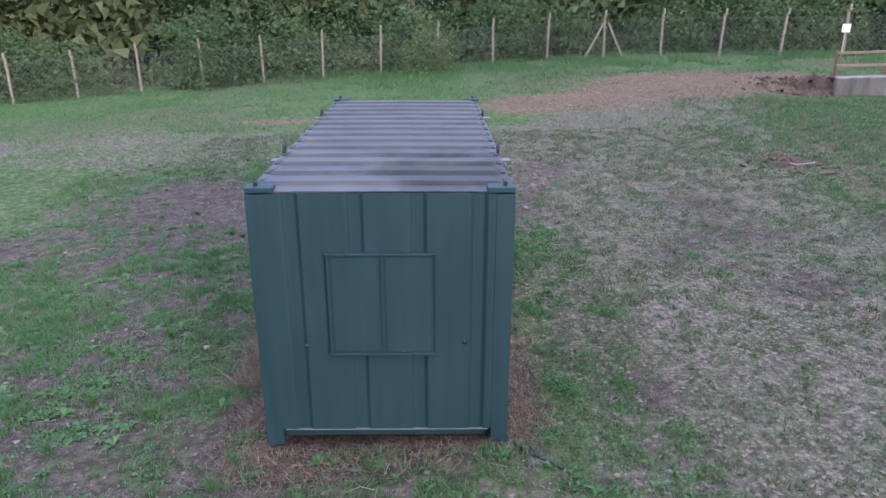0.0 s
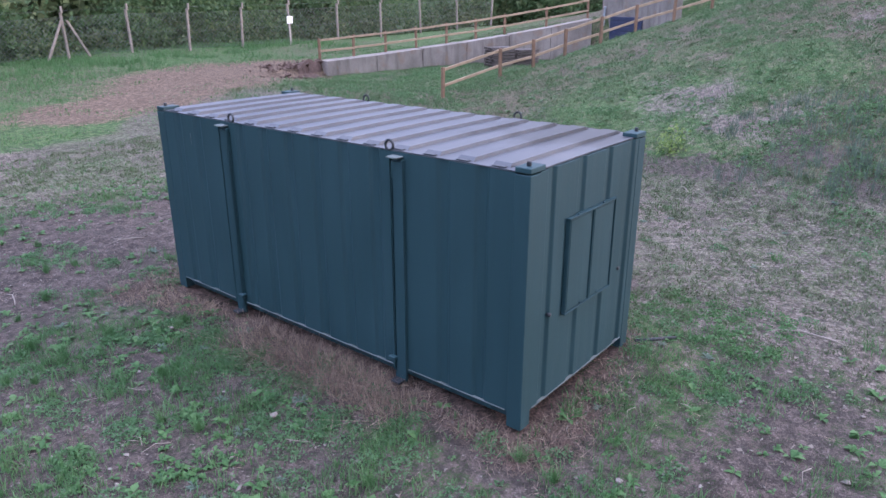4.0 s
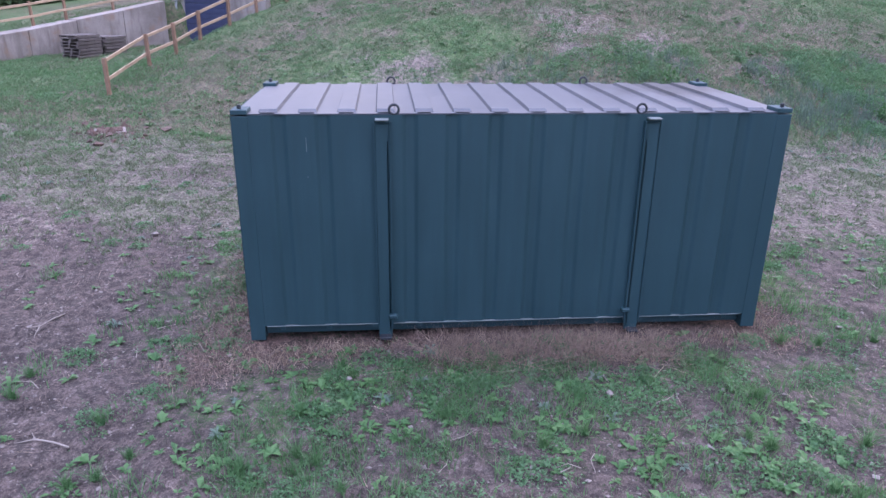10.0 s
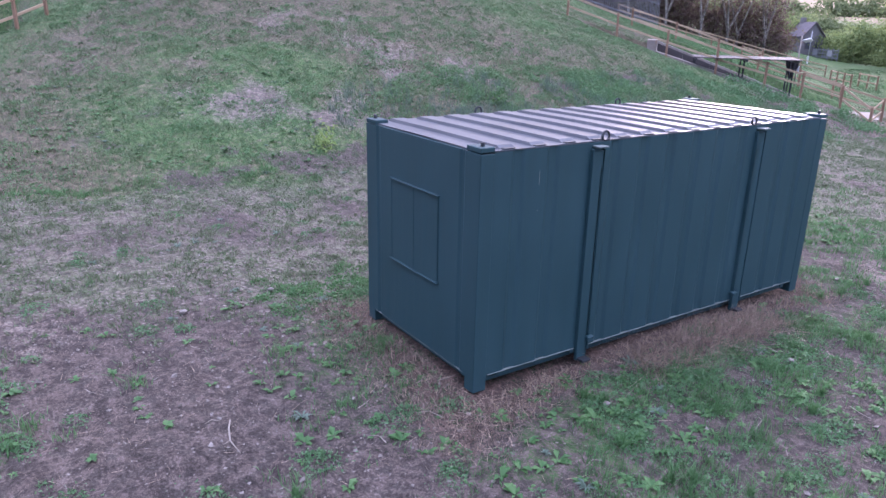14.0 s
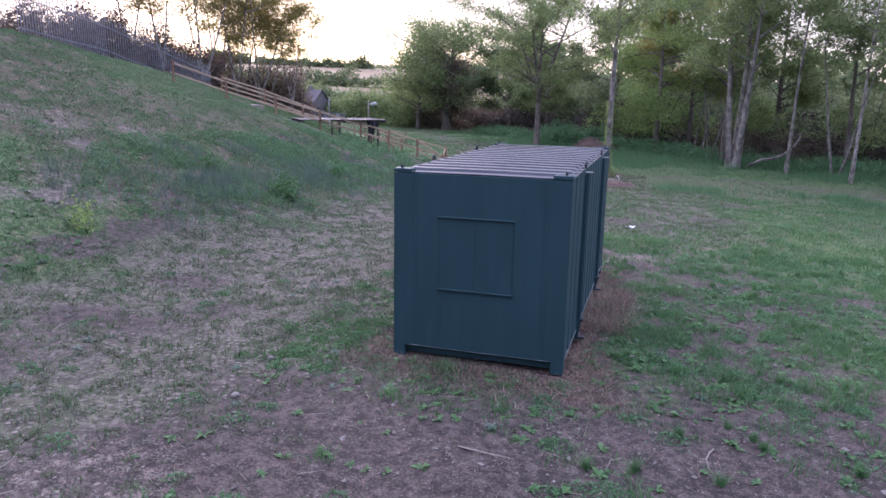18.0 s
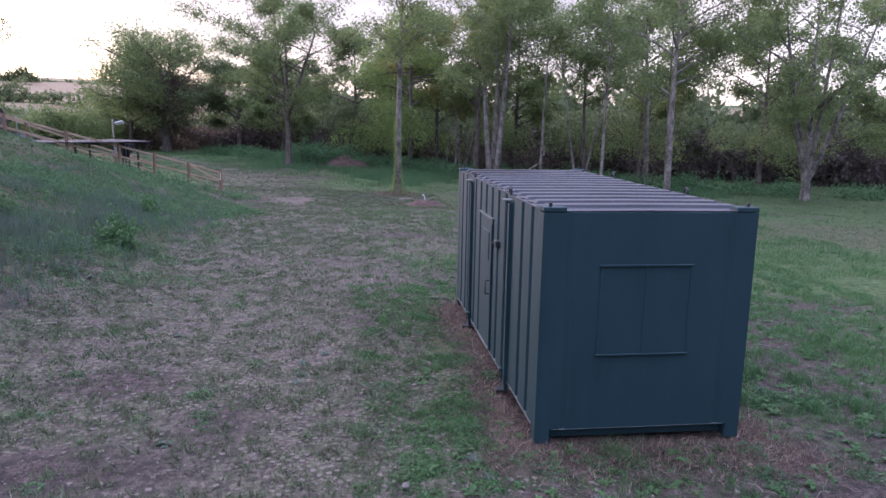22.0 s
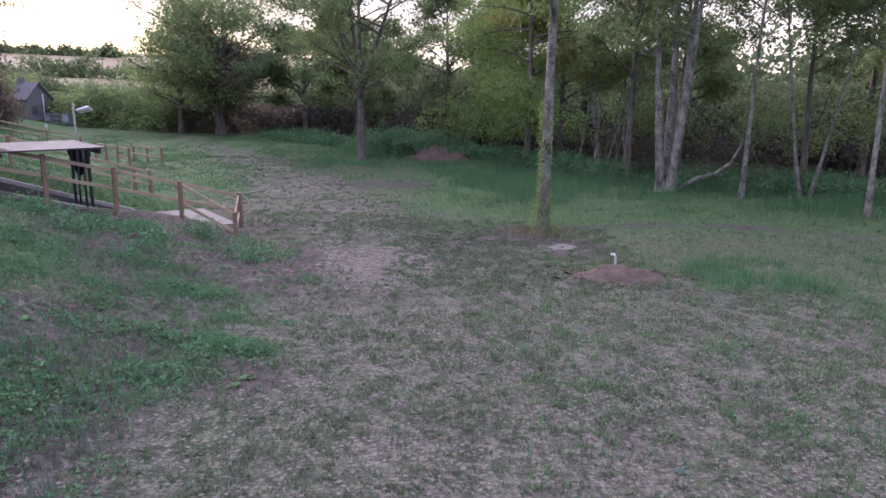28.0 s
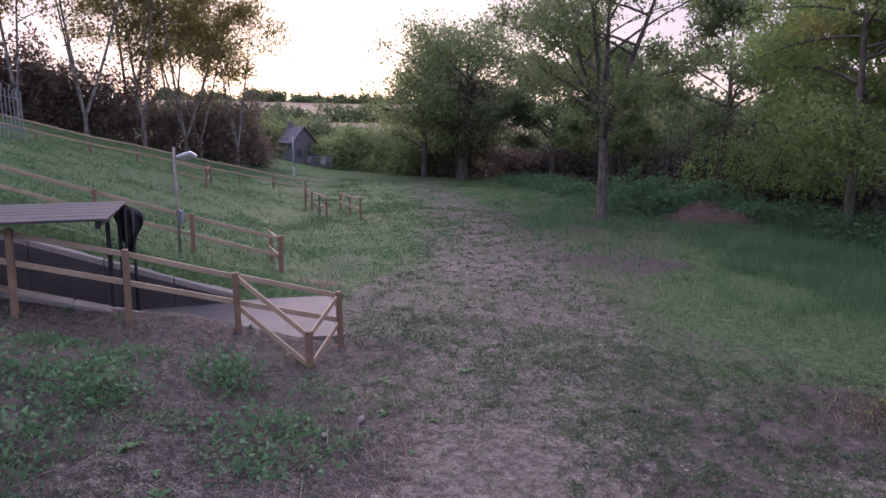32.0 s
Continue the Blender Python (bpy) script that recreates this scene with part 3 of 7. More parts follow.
    soil = soil + 0.6 * spot(x, y, -7.5, 6.2, 2.4, 1.2) + 0.45 * ease(0.62, 0.8, n1) + 0.75 * spot(x, y, 5.4, 14.0, 1.4, 2.2)
    soil = soil + 1.5 * spot(x, y, 10.6, -15.8, 3.2, 2.2) + 0.9 * spot(x, y, 9.5, -12.5, 3.5, 2.5) + 1.0 * spot(x, y, 4.2, -17.0, 2.0, 1.2)
    soil = 0.62 * soil * (0.6 + 0.8 * n2) + 0.16 * spot(x, y, -2, 9, 9, 11) + 0.08 * spot(x, y, -5, 9.5, 4.5, 8) + 0.06
    soil = soil * (1 - 0.75 * spot(x, y, -3.9, 8.0, 1.7, 3.4))
    for cx, cy, rx, ry in ((4.3, 11.3, 0.6, 0.5), (5.8, 9.9, 0.9, 0.6), (2.3, 7.0, 0.5, 0.5), (3.1, 17.8, 1.0, 0.7), (5.6, 12.3, 1.1, 0.5), (6.6, -8.0, 0.8, 0.8), (6.0, -16.3, 1.2, 1.6), (-1.9, -13.4, 1.0, 0.6), (-4.6, -4.0, 1.6, 0.9), (-2.8, -1.2, 1.4, 0.7), (8.2, -5.2, 0.9, 0.9), (9.3, -10.2, 1.0, 0.8), (9.3, -8.4, 0.9, 0.7), (8.0, -8.8, 0.8, 0.7), (6.4, -7.8, 0.9, 0.6), (8.2, -6.6, 0.7, 0.5), (1.0, -3.3, 1.2, 0.5), (-1.9, -4.4, 1.0, 0.7), (-6.0, -9.4, 1.2, 0.6)):
        soil = soil + 0.6 * spot(x, y, cx, cy, rx, ry) * (0.6 + 0.7 * n2)
    soil = soil + 0.55 * ease(7.4, 8.4, x) * ease(14, 12, x) * ease(-10, -7, y) * ease(16, 13, y) * ease(0.52, 0.66, 0.6 * noise2(x, y, 1.5, 61) + 0.4 * noise2(x, y, 0.5, 62))
    rail = path_distance(x, y, SOUTH_RAIL[:6])
    soil = soil + 0.8 * ease(2.2, 0.9, rail + 0.5 * wob) * (y > -22) * (0.55 + 0.6 * n2)
    worn = path_distance(x, y, ((-1.5, -22.0), (-5, -23.2), (-8, -23.0), (-12, -19.5), (-20, -13)))
    soil = soil + 0.55 * ease(1.1, 0.2, worn + 0.6 * wob) * (0.5 + 0.7 * n2)
    red = 0.95 * spot(x, y, 10.5, 30.5, 4.5, 2.6) + 0.9 * spot(x, y, 14.5, 29.0, 2.2, 2.0) + 0.85 * spot(x, y, -5.5, 24.6, 2.4, 0.7)
    red = red + 0.9 * spot(x, y, 8.5, 27.6, 4.5, 1.9) * (0.5 + n2) + 0.6 * spot(x, y, 4.5, 25.6, 3.0, 1.1) * (0.5 + n2)
    red = red + 0.9 * spot(x, y, -0.9, -14.7, 1.4, 0.7) + 0.5 * spot(x, y, -2.2, -13.5, 0.9, 0.5) + 0.7 * spot(x, y, 13.5, -25.8, 1.2, 0.6) + 0.55 * spot(x, y, 3, 27, 3, 1.5)
    rim = np.maximum(np.abs(x + 0.5) - 1.2, np.abs(y - 9.02) - 3.03)
    straw = ease(0.7, 0.05, rim + wob * 0.6) * (0.45 + 0.5 * n1)
    soil = np.maximum(soil, ease(1.3, 0.2, rim + wob * 0.5) * 0.62) + 0.55 * weedy(x, y)
    field = ease(165, 175, np.hypot(x, y)) * (y < -100) * (np.abs(noise2(x, y, 190, 5) - 0.5) > 0.07)
    sand = 0.42 * ease(2.8, 0.3, d + wob * 0.7) * ease(-12, -18, y) * (0.7 + 0.5 * n2) + 0.95 * spot(x, y, 0.5, -18.2, 1.6, 0.6) + 0.75 * spot(x, y, 5.0, -15.5, 1.5, 3.0)
    sand = sand + 0.8 * (0.6 * spot(x, y, 12.3, 10.2, 2.2, 2.4) + 0.5 * spot(x, y, 10.6, 8.0, 1.6, 1.2) + 0.25 * spot(x, y, 16.2, 10.6, 2.6, 1.8) + 0.5 * spot(x, y, 13.0, 3.6, 1.6, 2.2) + 0.5 * spot(x, y, 18.5, 5.5, 2.0, 2.5) + 0.4 * spot(x, y, 10.0, -8.5, 1.0, 2.0)) * (0.4 + 1.2 * n2)
    sand = sand + 0.5 * spot(x, y, 13.5, 4.5, 4.0, 5.0) * ease(8.5, 10.5, x) * ease(0.4, 0.62, 0.5 * n1 + 0.5 * n2)
    sand = sand + 0.75 * spot(x, y, -2.4, 4.0, 1.5, 0.9) * (0.6 + 0.6 * n2)
    sand = sand + 0.6 * spot(x, y, 3.4, 9.0, 0.7, 1.1) + 0.6 * spot(x, y, 6.2, 8.5, 0.8, 1.3) + 0.55 * spot(x, y, 4.6, 3.4, 1.0, 0.8) + 0.4 * ease(0.66, 0.82, n1) * ease(0.3, 0.5, gravel)
    return dict(sand=sand, soil=soil, gravel=gravel, dry=dry, red=red, straw=straw, field=field)


def unevenness(x, y):
    """Small rise and fall of the ground over the lie of the land."""
    near = ease(26, 18, np.abs(y)) * ease(32, 24, np.abs(x - 8))
    clods = (noise2(x, y, 0.34, 17) - 0.5) * 0.045 * near * ease(0.15, 0.6, np.maximum(np.abs(x + 0.5) - 1.2, np.abs(y - 9.02) - 3.03))
    return clods + (noise2(x, y, 0.9, 7) - 0.5) * 0.07 + (noise2(x, y, 3.3, 8) - 0.5) * 0.10 * ease(2.6, 4.5, np.maximum(np.abs(x + 0.5), np.abs(y - 9) - 2.5)) - 0.03


def surface(x, y):
    return height(x, y) + unevenness(x, y)


gx, gy = axis(-12, 26, 0.2, 1600), axis(-26, 26, 0.2, 1600)
GX, GY = np.meshgrid(gx, gy)
GZ = surface(GX, GY)
nx, ny = len(gx), len(gy)
idx = np.arange(nx * ny).reshape(ny, nx)
quads = np.stack((idx[:-1, :-1], idx[:-1, 1:], idx[1:, 1:], idx[1:, :-1]), -1).reshape(-1, 4)
ground = bulk("ground", np.stack((GX, GY, GZ), -1).reshape(-1, 3), quads, GROUND, smooth=True)
tagged(ground, "uneven turf with gravel track, bare soil and a grassy mound", "ground", kind="structure")
for key, value in covers(GX, GY).items():
    a = ground.data.attributes.new(key, "FLOAT", "POINT")
    a.data.foreach_set("value", np.ascontiguousarray(np.clip(value, 0, 1).ravel(), np.float32))


# ---- the container ----
X0, X1, Y0, Y1, TOP = -1.70, 0.71, 5.99, 12.06, 2.60
FLOOR_Z = 0.16


def profile(length, grooves, width=0.04, depth=0.0105, slope=0.026):
    """A corrugated line: (along, inwards) with a shallow groove round each place given."""
    pts = [(0, 0)]
    for g in grooves:
        # rounded shoulders
        bend = [(k / 5, 0.5 - 0.5 * math.cos(math.pi * k / 5)) for k in range(6)]
        pts += [(g - width / 2 - slope + slope * u, depth * d) for u, d in bend]
        pts += [(g + width / 2 + slope * u, depth * (1 - d)) for u, d in bend]
    return pts + [(length, 0)]


def corrugated(start, along, inward, length, grooves, z0, z1, thick=0.05, **kw):
    """A sheet-metal wall with its grooves, closed behind."""
    bm = bmesh.new()
    front = profile(length, grooves, **kw)
    rows = []
    for z in (z0, z1):
        rows.append([bm.verts.new((start[0] + u * along[0] + d * inward[0], start[1] + u * along[1] + d * inward[1], z)) for u, d in front])
        rows.append([bm.verts.new((start[0] + u * along[0] + (thick + d) * inward[0], start[1] + u * along[1] + (thick + d) * inward[1], z)) for u, d in front])
    f0, b0, f1, b1 = rows
    for i in range(len(front) - 1):
        bm.faces.new((f0[i], f0[i + 1], f1[i + 1], f1[i]))
        bm.faces.new((b0[i + 1], b0[i], b1[i], b1[i + 1]))
        bm.faces.new((f1[i], f1[i + 1], b1[i + 1], b1[i]))
        bm.faces.new((f0[i + 1], f0[i], b0[i], b0[i + 1]))
    bmesh.ops.recalc_face_normals(bm, faces=bm.faces[:])
    return bm


container = thing("storage_container", (X0 + X1) / 2, (Y0 + Y1) / 2, 0, "dark green steel site container with corrugated sides on bare earth", "container")
CI = container.matrix_world.inverted()


def cpart(name, bm, mat, parent=None, label="", smooth=False):
    bmesh.ops.transform(bm, matrix=CI, verts=bm.verts)
    return part(name, bm, mat, parent or container, label, smooth)


JACKS = (7.56, 10.50)
POST = 0.17
sg = [0.36 + 0.46 * i for i in range(12)]
sg = [g for g in sg if all(abs(Y0 + POST + g - j) > 0.2 for j in JACKS) and g < 5.5]
inner = Y1 - Y0 - 2 * POST
cpart("side_wall", corrugated((X0 + 0.006, Y0 + POST), (0, 1), (1, 0), inner, sg, FLOOR_Z, TOP - 0.012, width=0.07, depth=0.025, slope=0.06), GREEN)
door_y0, door_y1, door_top = 8.50, 9.42, 2.12
cpart("side_wall", corrugated((X1 - 0.006, Y0 + POST), (0, 1), (-1, 0), inner, sg, FLOOR_Z, TOP - 0.012, width=0.07, depth=0.03, slope=0.035), GREEN)
wide = X1 - X0 - 2 * POST
cpart("end_wall", corrugated((X0 + POST, Y0 + 0.006), (1, 0), (0, 1), wide, (0.22, 0.80, 1.37, 1.92), FLOOR_Z, TOP - 0.012, width=0.08, depth=0.034, slope=0.045), GREEN)
cpart("end_wall", corrugated((X0 + 0.006, Y1 + 0.004), (1, 0), (0, -1), X1 - X0 - 0.012, (0.30, 2.09), FLOOR_Z, TOP - 0.012, width=0.03, depth=0.016, slope=0.04), GREEN)
for x in (X0 + POST / 2, X1 - POST / 2):
    for y in (Y0 + POST / 2, Y1 - POST / 2):
        cpart("corner_post", box(x, y, TOP / 2 - 0.02, POST, POST, TOP + 0.0, 0.006), GREEN)
# bottom rails, set back, with a bright worn lip where the walls end
for x, s in ((X0, 1), (X1, -1)):
    cpart("bottom_rail", box(x + s * 0.13, (Y0 + Y1) / 2, 0.09, 0.06, inner, 0.14), GREEN)
    cpart("rail_lip", box(x + s * 0.012, (Y0 + Y1) / 2, FLOOR_Z - 0.004, 0.034, inner - 0.05, 0.007, 0.002), EDGE, label="scuffed pale edge along the base")
    cpart("top_rail", box(x + s * 0.09, (Y0 + Y1) / 2, TOP - 0.05, 0.05, inner, 0.07, 0.004), GREEN)
for y, s in ((Y0, 1), (Y1, -1)):
    cpart("bottom_rail", box((X0 + X1) / 2, y + s * 0.13, 0.09, wide, 0.06, 0.14), GREEN)
    cpart("rail_lip", box((X0 + X1) / 2, y + s * 0.012, FLOOR_Z - 0.004, wide - 0.05, 0.034, 0.007, 0.002), EDGE, label="scuffed pale edge along the base")
    cpart("top_rail", box((X0 + X1) / 2, y + s * 0.11, TOP - 0.05, wide, 0.05, 0.07, 0.004), GREEN)
# weld beads and drip tabs under the walls
for i in range(11):
    y = Y0 + 0.4 + i * 0.53
    cpart("drain_tab", box(X0 + 0.012, y, FLOOR_Z - 0.025, 0.02, 0.06, 0.05, 0.004), GREEN)


def roof_sheet():
    """The roof: broad raised ribs across it, on a flat sheet, with closed sloping ends."""
    bm = bmesh.new()
    y, ends = Y0 + 0.03, Y1 - 0.03
    n, pitch, w, slope, rise = 14, 0.41, 0.18, 0.014, 0.033
    first = (Y0 + Y1) / 2 - (n - 1) * pitch / 2
    line = [(y, 0)]
    for i in range(n):
        c = first + i * pitch
        line += [(c - w / 2 - slope, 0), (c - w / 2, rise), (c + w / 2, rise), (c + w / 2 + slope, 0)]
    line += [(ends, 0)]
    cols = []
    for yy, h in line:
        z = TOP + 0.004
        cols.append([bm.verts.new((X0 + 0.012, yy, z)), bm.verts.new((X0 + 0.07, yy, z)), bm.verts.new((X0 + 0.13, yy, z + h)), bm.verts.new(((X0 + X1) / 2, yy, z + h + 0.006)),
                     bm.verts.new((X1 - 0.13, yy, z + h)), bm.verts.new((X1 - 0.07, yy, z)), bm.verts.new((X1 - 0.012, yy, z))])
    for a, b in zip(cols, cols[1:]):
        for i in range(6):
            bm.faces.new((a[i], b[i], b[i + 1], a[i + 1]))
    rim = bmesh.ops.extrude_edge_only(bm, edges=[e for e in bm.edges if e.is_boundary])
    for v in rim["geom"]:
        if isinstance(v, bmesh.types.BMVert):
            v.co.z -= 0.012
    bmesh.ops.recalc_face_normals(bm, faces=bm.faces[:])
    return bm, [first + i * pitch for i in range(n)]


bm, ribs = roof_sheet()
cpart("roof", bm, ROOF, label="weathered grey roof with raised ribs and black algae")
for x, s in ((X0, 1), (X1, -1)):
    for y in ribs:
        bm = bmesh.new()
        box(x + s * 0.052, y, TOP + 0.012, 0.05, 0.15, 0.010, 0.004, bm)
        cpart("rib_end", bm, BLACK)
    for y, q in ((Y0, 1), (Y1, -1)):
        bm = bmesh.new()
        box(x + s * 0.125, y + q * 0.085, TOP + 0.02, 0.25, 0.17, 0.05, 0.006, bm)
        plate = cpart("corner_plate", bm, GREEN)
        cpart("lug", box(x + s * 0.09, y + q * 0.08, TOP + 0.065, 0.035, 0.04, 0.05, 0.008), BLACK, plate)
    for y, q in zip(JACKS, (1, -1)):
        # jacking leg in an open channel on the side
        jack = cpart("jack_leg", box(x - s * 0.004, y, 1.25, 0.05, 0.153, 2.5, 0.006), GREEN)
        for w in (-0.085, 0.085):
            cpart("channel_flange", box(x - s * 0.012, y + w, 1.32, 0.06, 0.016, 2.4, 0.003), GREEN, jack)
        cpart("guide_bar", box(x - s * 0.014, y + q * 0.056, 1.2, 0.03, 0.022, 2.25, 0.004), GREEN, jack)
        cpart("cap_plate", box(x - s * 0.04, y, TOP - 0.05, 0.13, 0.14, 0.016, 0.003), EDGE, jack)
        cpart("foot_bracket", box(x - s * 0.04, y + q * 0.09, 0.27, 0.07, 0.10, 0.05, 0.01, m=None), GREEN, jack)
        cpart("foot_plate", box(x - s * 0.06, y, 0.02, 0.13, 0.13, 0.03, 0.004), BLACK, jack)
        # lifting ring on the roof edge
        ring = [(x + s * 0.02, y + q * 0.13 + 0.052 * math.sin(a), TOP + 0.045 + 0.052 * math.cos(a)) for a in np.linspace(0, 2 * math.pi, 15)]
        v, f = tube(ring, [0.014] * 15, 8)
        bm = bmesh.new()
        vs = [bm.verts.new(p) for p in v]
        for qd in f:
            bm.faces.new([vs[i] for i in qd])
        cpart("lifting_ring", bm, BLACK, label="black steel lifting eye", smooth=True)


def shutter(y, s, x0, x1, z0, z1, leaves_apart):
    """A steel window shutter on an end wall, facing s along y."""
    ob = cpart("window_shutter", box((x0 + x1) / 2, y, (z0 + z1) / 2, x1 - x0, 0.05, z1 - z0, 0.006), GREEN)
    for z in (z0, z1):
        cpart("shutter_frame", box((x0 + x1) / 2, y + s * 0.03, z, x1 - x0 + 0.03, 0.045, 0.016, 0.003), GREEN, ob)
    if not leaves_apart:
        for x in (x0 + 0.006, (x0 + x1) / 2, x1 - 0.006):
            cpart("shutter_seam", box(x, y + s * 0.026, (z0 + z1) / 2, 0.009, 0.008, z1 - z0, 0.002), GREEN, ob)
    if leaves_apart:
        for x in (x0, x1, (x0 + x1) / 2):
            cpart("shutter_frame", box(x, y + s * 0.026, (z0 + z1) / 2, 0.012, 0.036, z1 - z0, 0.003), GREEN, ob)
        for x in (x0 + 0.03, x0 + 0.5 * (x1 - x0) + 0.03):
            cpart("shutter_leaf", box(x + (x1 - x0) / 4 - 0.03, y + s * 0.02, (z0 + z1) / 2, (x1 - x0) / 2 - 0.07, 0.03, z1 - z0 - 0.05, 0.005), GREEN, ob)
        for x, z in ((x0 + 0.18, z1 + 0.012), (x1 - 0.27, z1 + 0.014), (x0 + 0.32, z0 + 0.03), (x1 - 0.3, z0 + 0.03)):
            cpart("hinge", box(x, y + s * 0.035, z, 0.05, 0.025, 0.02, 0.005), GREEN, ob)
    return ob


shutter(Y0 + 0.002, -1, X0 + 0.70, X0 + 1.69, 1.02, 2.03, True)
shutter(Y1 - 0.013, 1, -0.97, 0.06, 1.02, 2.02, False)
for x, z in ((X0 + 0.46, 1.09), (X0 + 1.97, 1.13)):
    round_v = [(x, Y0 + 0.04, z), (x, Y0 - 0.012, z)]
    b = round_part("bolt", round_v, [0.022, 0.022], BLACK, container)
    b.matrix_parent_inverse = CI
# door in the side that faces the mound
door = cpart("door", box(X1 - 0.014, (door_y0 + door_y1) / 2, (FLOOR_Z + door_top) / 2 + 0.02, 0.05, door_y1 - door_y0, door_top - FLOOR_Z - 0.02, 0.006), GREEN, label="plain steel door with a lifted edge")
cpart("drip_strip", box(X1 + 0.018, (door_y0 + door_y1) / 2, door_top + 0.03, 0.05, door_y1 - door_y0 + 0.1, 0.018, 0.004), EDGE, door)
cpart("door_panel", box(X1 + 0.014, (door_y0 + door_y1) / 2, 1.72, 0.02, 0.5, 0.42, 0.005), GREEN, door)
cpart("edge_strip", box(X1 + 0.016, door_y1 - 0.02, 1.15, 0.02, 0.04, 1.85, 0.004), GREEN, door)
cpart("sill_strip", box(X1 + 0.014, (door_y0 + door_y1) / 2, FLOOR_Z + 0.03, 0.03, 0.8, 0.03, 0.004), EDGE, door)
hv = [(X1 + 0.01, door_y1 - 0.14, 1.22), (X1 + 0.07, door_y1 - 0.14, 1.22), (X1 + 0.07, door_y1 - 0.14, 1.02), (X1 + 0.01, door_y1 - 0.14, 1.02)]
h = round_part("handle", hv, [0.011] * 4, BLACK, door, "bent bar handle", 8)
h.matrix_parent_inverse = CI
lock = cpart("lock_box", box(X1 + 0.0, 9.80, 1.86, 0.11, 0.16, 0.09, 0.01), BLACK, label="black lock box beside the door")
cpart("padlock", box(X1 + 0.06, 9.70, 1.83, 0.045, 0.05, 0.07, 0.012), BLACK, lock)
# scratches in the paint
cpart("scratch", box(X0 + 0.004, 11.3, 2.28, 0.004, 0.007, 0.15, 0.001), EDGE, label="white scratch in the paint")
cpart("scratch", box(X0 + 0.004, 11.3, 1.93, 0.004, 0.012, 0.01, 0.001), EDGE, label="white chip in the paint")


# ---- fences and rails ----
def posts_along(line, gap):
    out = []
    for (ax, ay), (bx, by) in zip(line, line[1:]):
        n = max(1, round(math.hypot(bx - ax, by - ay) / gap))
        out += [(ax + (bx - ax) * i / n, ay + (by - ay) * i / n) for i in range(n)]
    return out + [line[-1]]


def post_rail(name, label, line, gap, tall=1.05, rails=(0.95, 0.45), side=1, post_mat=None, cat="fence", sink=0.1):
    """Square posts with sawn rails nailed to one face."""
    spots = posts_along(line, gap) if gap else list(line)
    ob = thing(name, spots[0][0], spots[0][1], zat(*spots[0]), label, cat)
    inv = ob.matrix_world.inverted()
    rr = random.Random(len(spots))
    tops = []
    for i, (x, y) in enumerate(spots):
        a, b = spots[max(0, i - 1)], spots[min(len(spots) - 1, i + 1)]
        yaw = math.degrees(math.atan2(b[1] - a[1], b[0] - a[0]))
        low = float(dip(x, y))
        z = ground_at(x, y) + low
        m = pose(x, y, z, rr.uniform(-1.5, 1.5), rr.uniform(-1.5, 1.5), yaw)
        part("post", box(0, 0, (tall - sink - low) / 2, 0.11, 0.11, tall + sink + low, 0.012, m=inv @ m), post_mat or POSTWOOD, ob)
        nx_, ny_ = -math.sin(math.radians(yaw)) * 0.075 * side, math.cos(math.radians(yaw)) * 0.075 * side
        tops.append((x + nx_, y + ny_, z))
    for a, b in zip(tops, tops[1:]):
        for h in rails:
            j = rr.uniform(-0.015, 0.015)
            bm = beam((a[0], a[1], a[2] + h + j), (b[0], b[1], b[2] + h - j), 0.04, 0.10)
            bmesh.ops.transform(bm, matrix=inv, verts=bm.verts)
            part("rail", bm, TIMBER, ob)
    return ob, tops, inv


def ground_at(x, y):
    return zat(x, y) - 0.03


wall_line = [(x, y) for x, y in RAMP_WALL]


def offset(line, d):
    out = []
    for i, (x, y) in enumerate(line):
        a, b = line[max(0, i - 1)], line[min(len(line) - 1, i + 1)]
        l = math.hypot(b[0] - a[0], b[1] - a[1])
        out.append((x - (b[1] - a[1]) / l * d, y + (b[0] - a[0]) / l * d))
    return out


post_rail("ramp_fence", "two-rail sawn timber fence on the bank above the concrete ramp wall", offset(wall_line, 0.75), 2.0, 1.1, (1.0, 0.5), -1)
post_rail("ramp_fence", "two-rail sawn timber fence curving up the grassy mound beside the ramp", RAMP_RAIL, 2.1, 1.05, (0.95, 0.4), 1)
near, tops, inv = post_rail("ramp_fence", "two-rail timber fence beside the sunken ramp with a braced end", SOUTH_RAIL, None, 1.1, (1.0, 0.5), -1)
ex, ey, ez = 9.75, -19.2, -0.86
part("post", box(0, 0, 0.5, 0.11, 0.11, 1.2, 0.012, m=inv @ pose(ex, ey, ez)), POSTWOOD, near)
for h in (1.0, 0.45):
    for a in (tops[0], tops[1]):
        b = (ex, ey, ez)
        bm = beam((a[0], a[1], a[2] + h), (b[0], b[1], b[2] + h), 0.04, 0.1)
        bmesh.ops.transform(bm, matrix=inv, verts=bm.verts)
        part("rail", bm, TIMBER, near)
FARSIDE = [(14.85, -25.9), (16.6, -24.3), (18.3, -22.7), (20.0, -21.1), (21.8, -19.4), (23.7, -17.6)]
post_rail("ramp_fence", "two-rail timber fence on the far side of the sunken ramp", FARSIDE, None, 1.05, (0.95, 0.45), -1)
post_rail("corner_rail", "short length of timber rail by the ramp entrance", ((14.95, -26.05), (16.0, -27.1)), None, 1.05, (0.95, 0.45), 1)
post_rail("field_fence", "long two-rail timber fence over the grassy slope", ((30.2, -51.7), (33.5, -48.6), (36.8, -43), (38.5, -37.5), (39.5, -33)), 2.4, 1.1, (1.0, 0.55), 1)
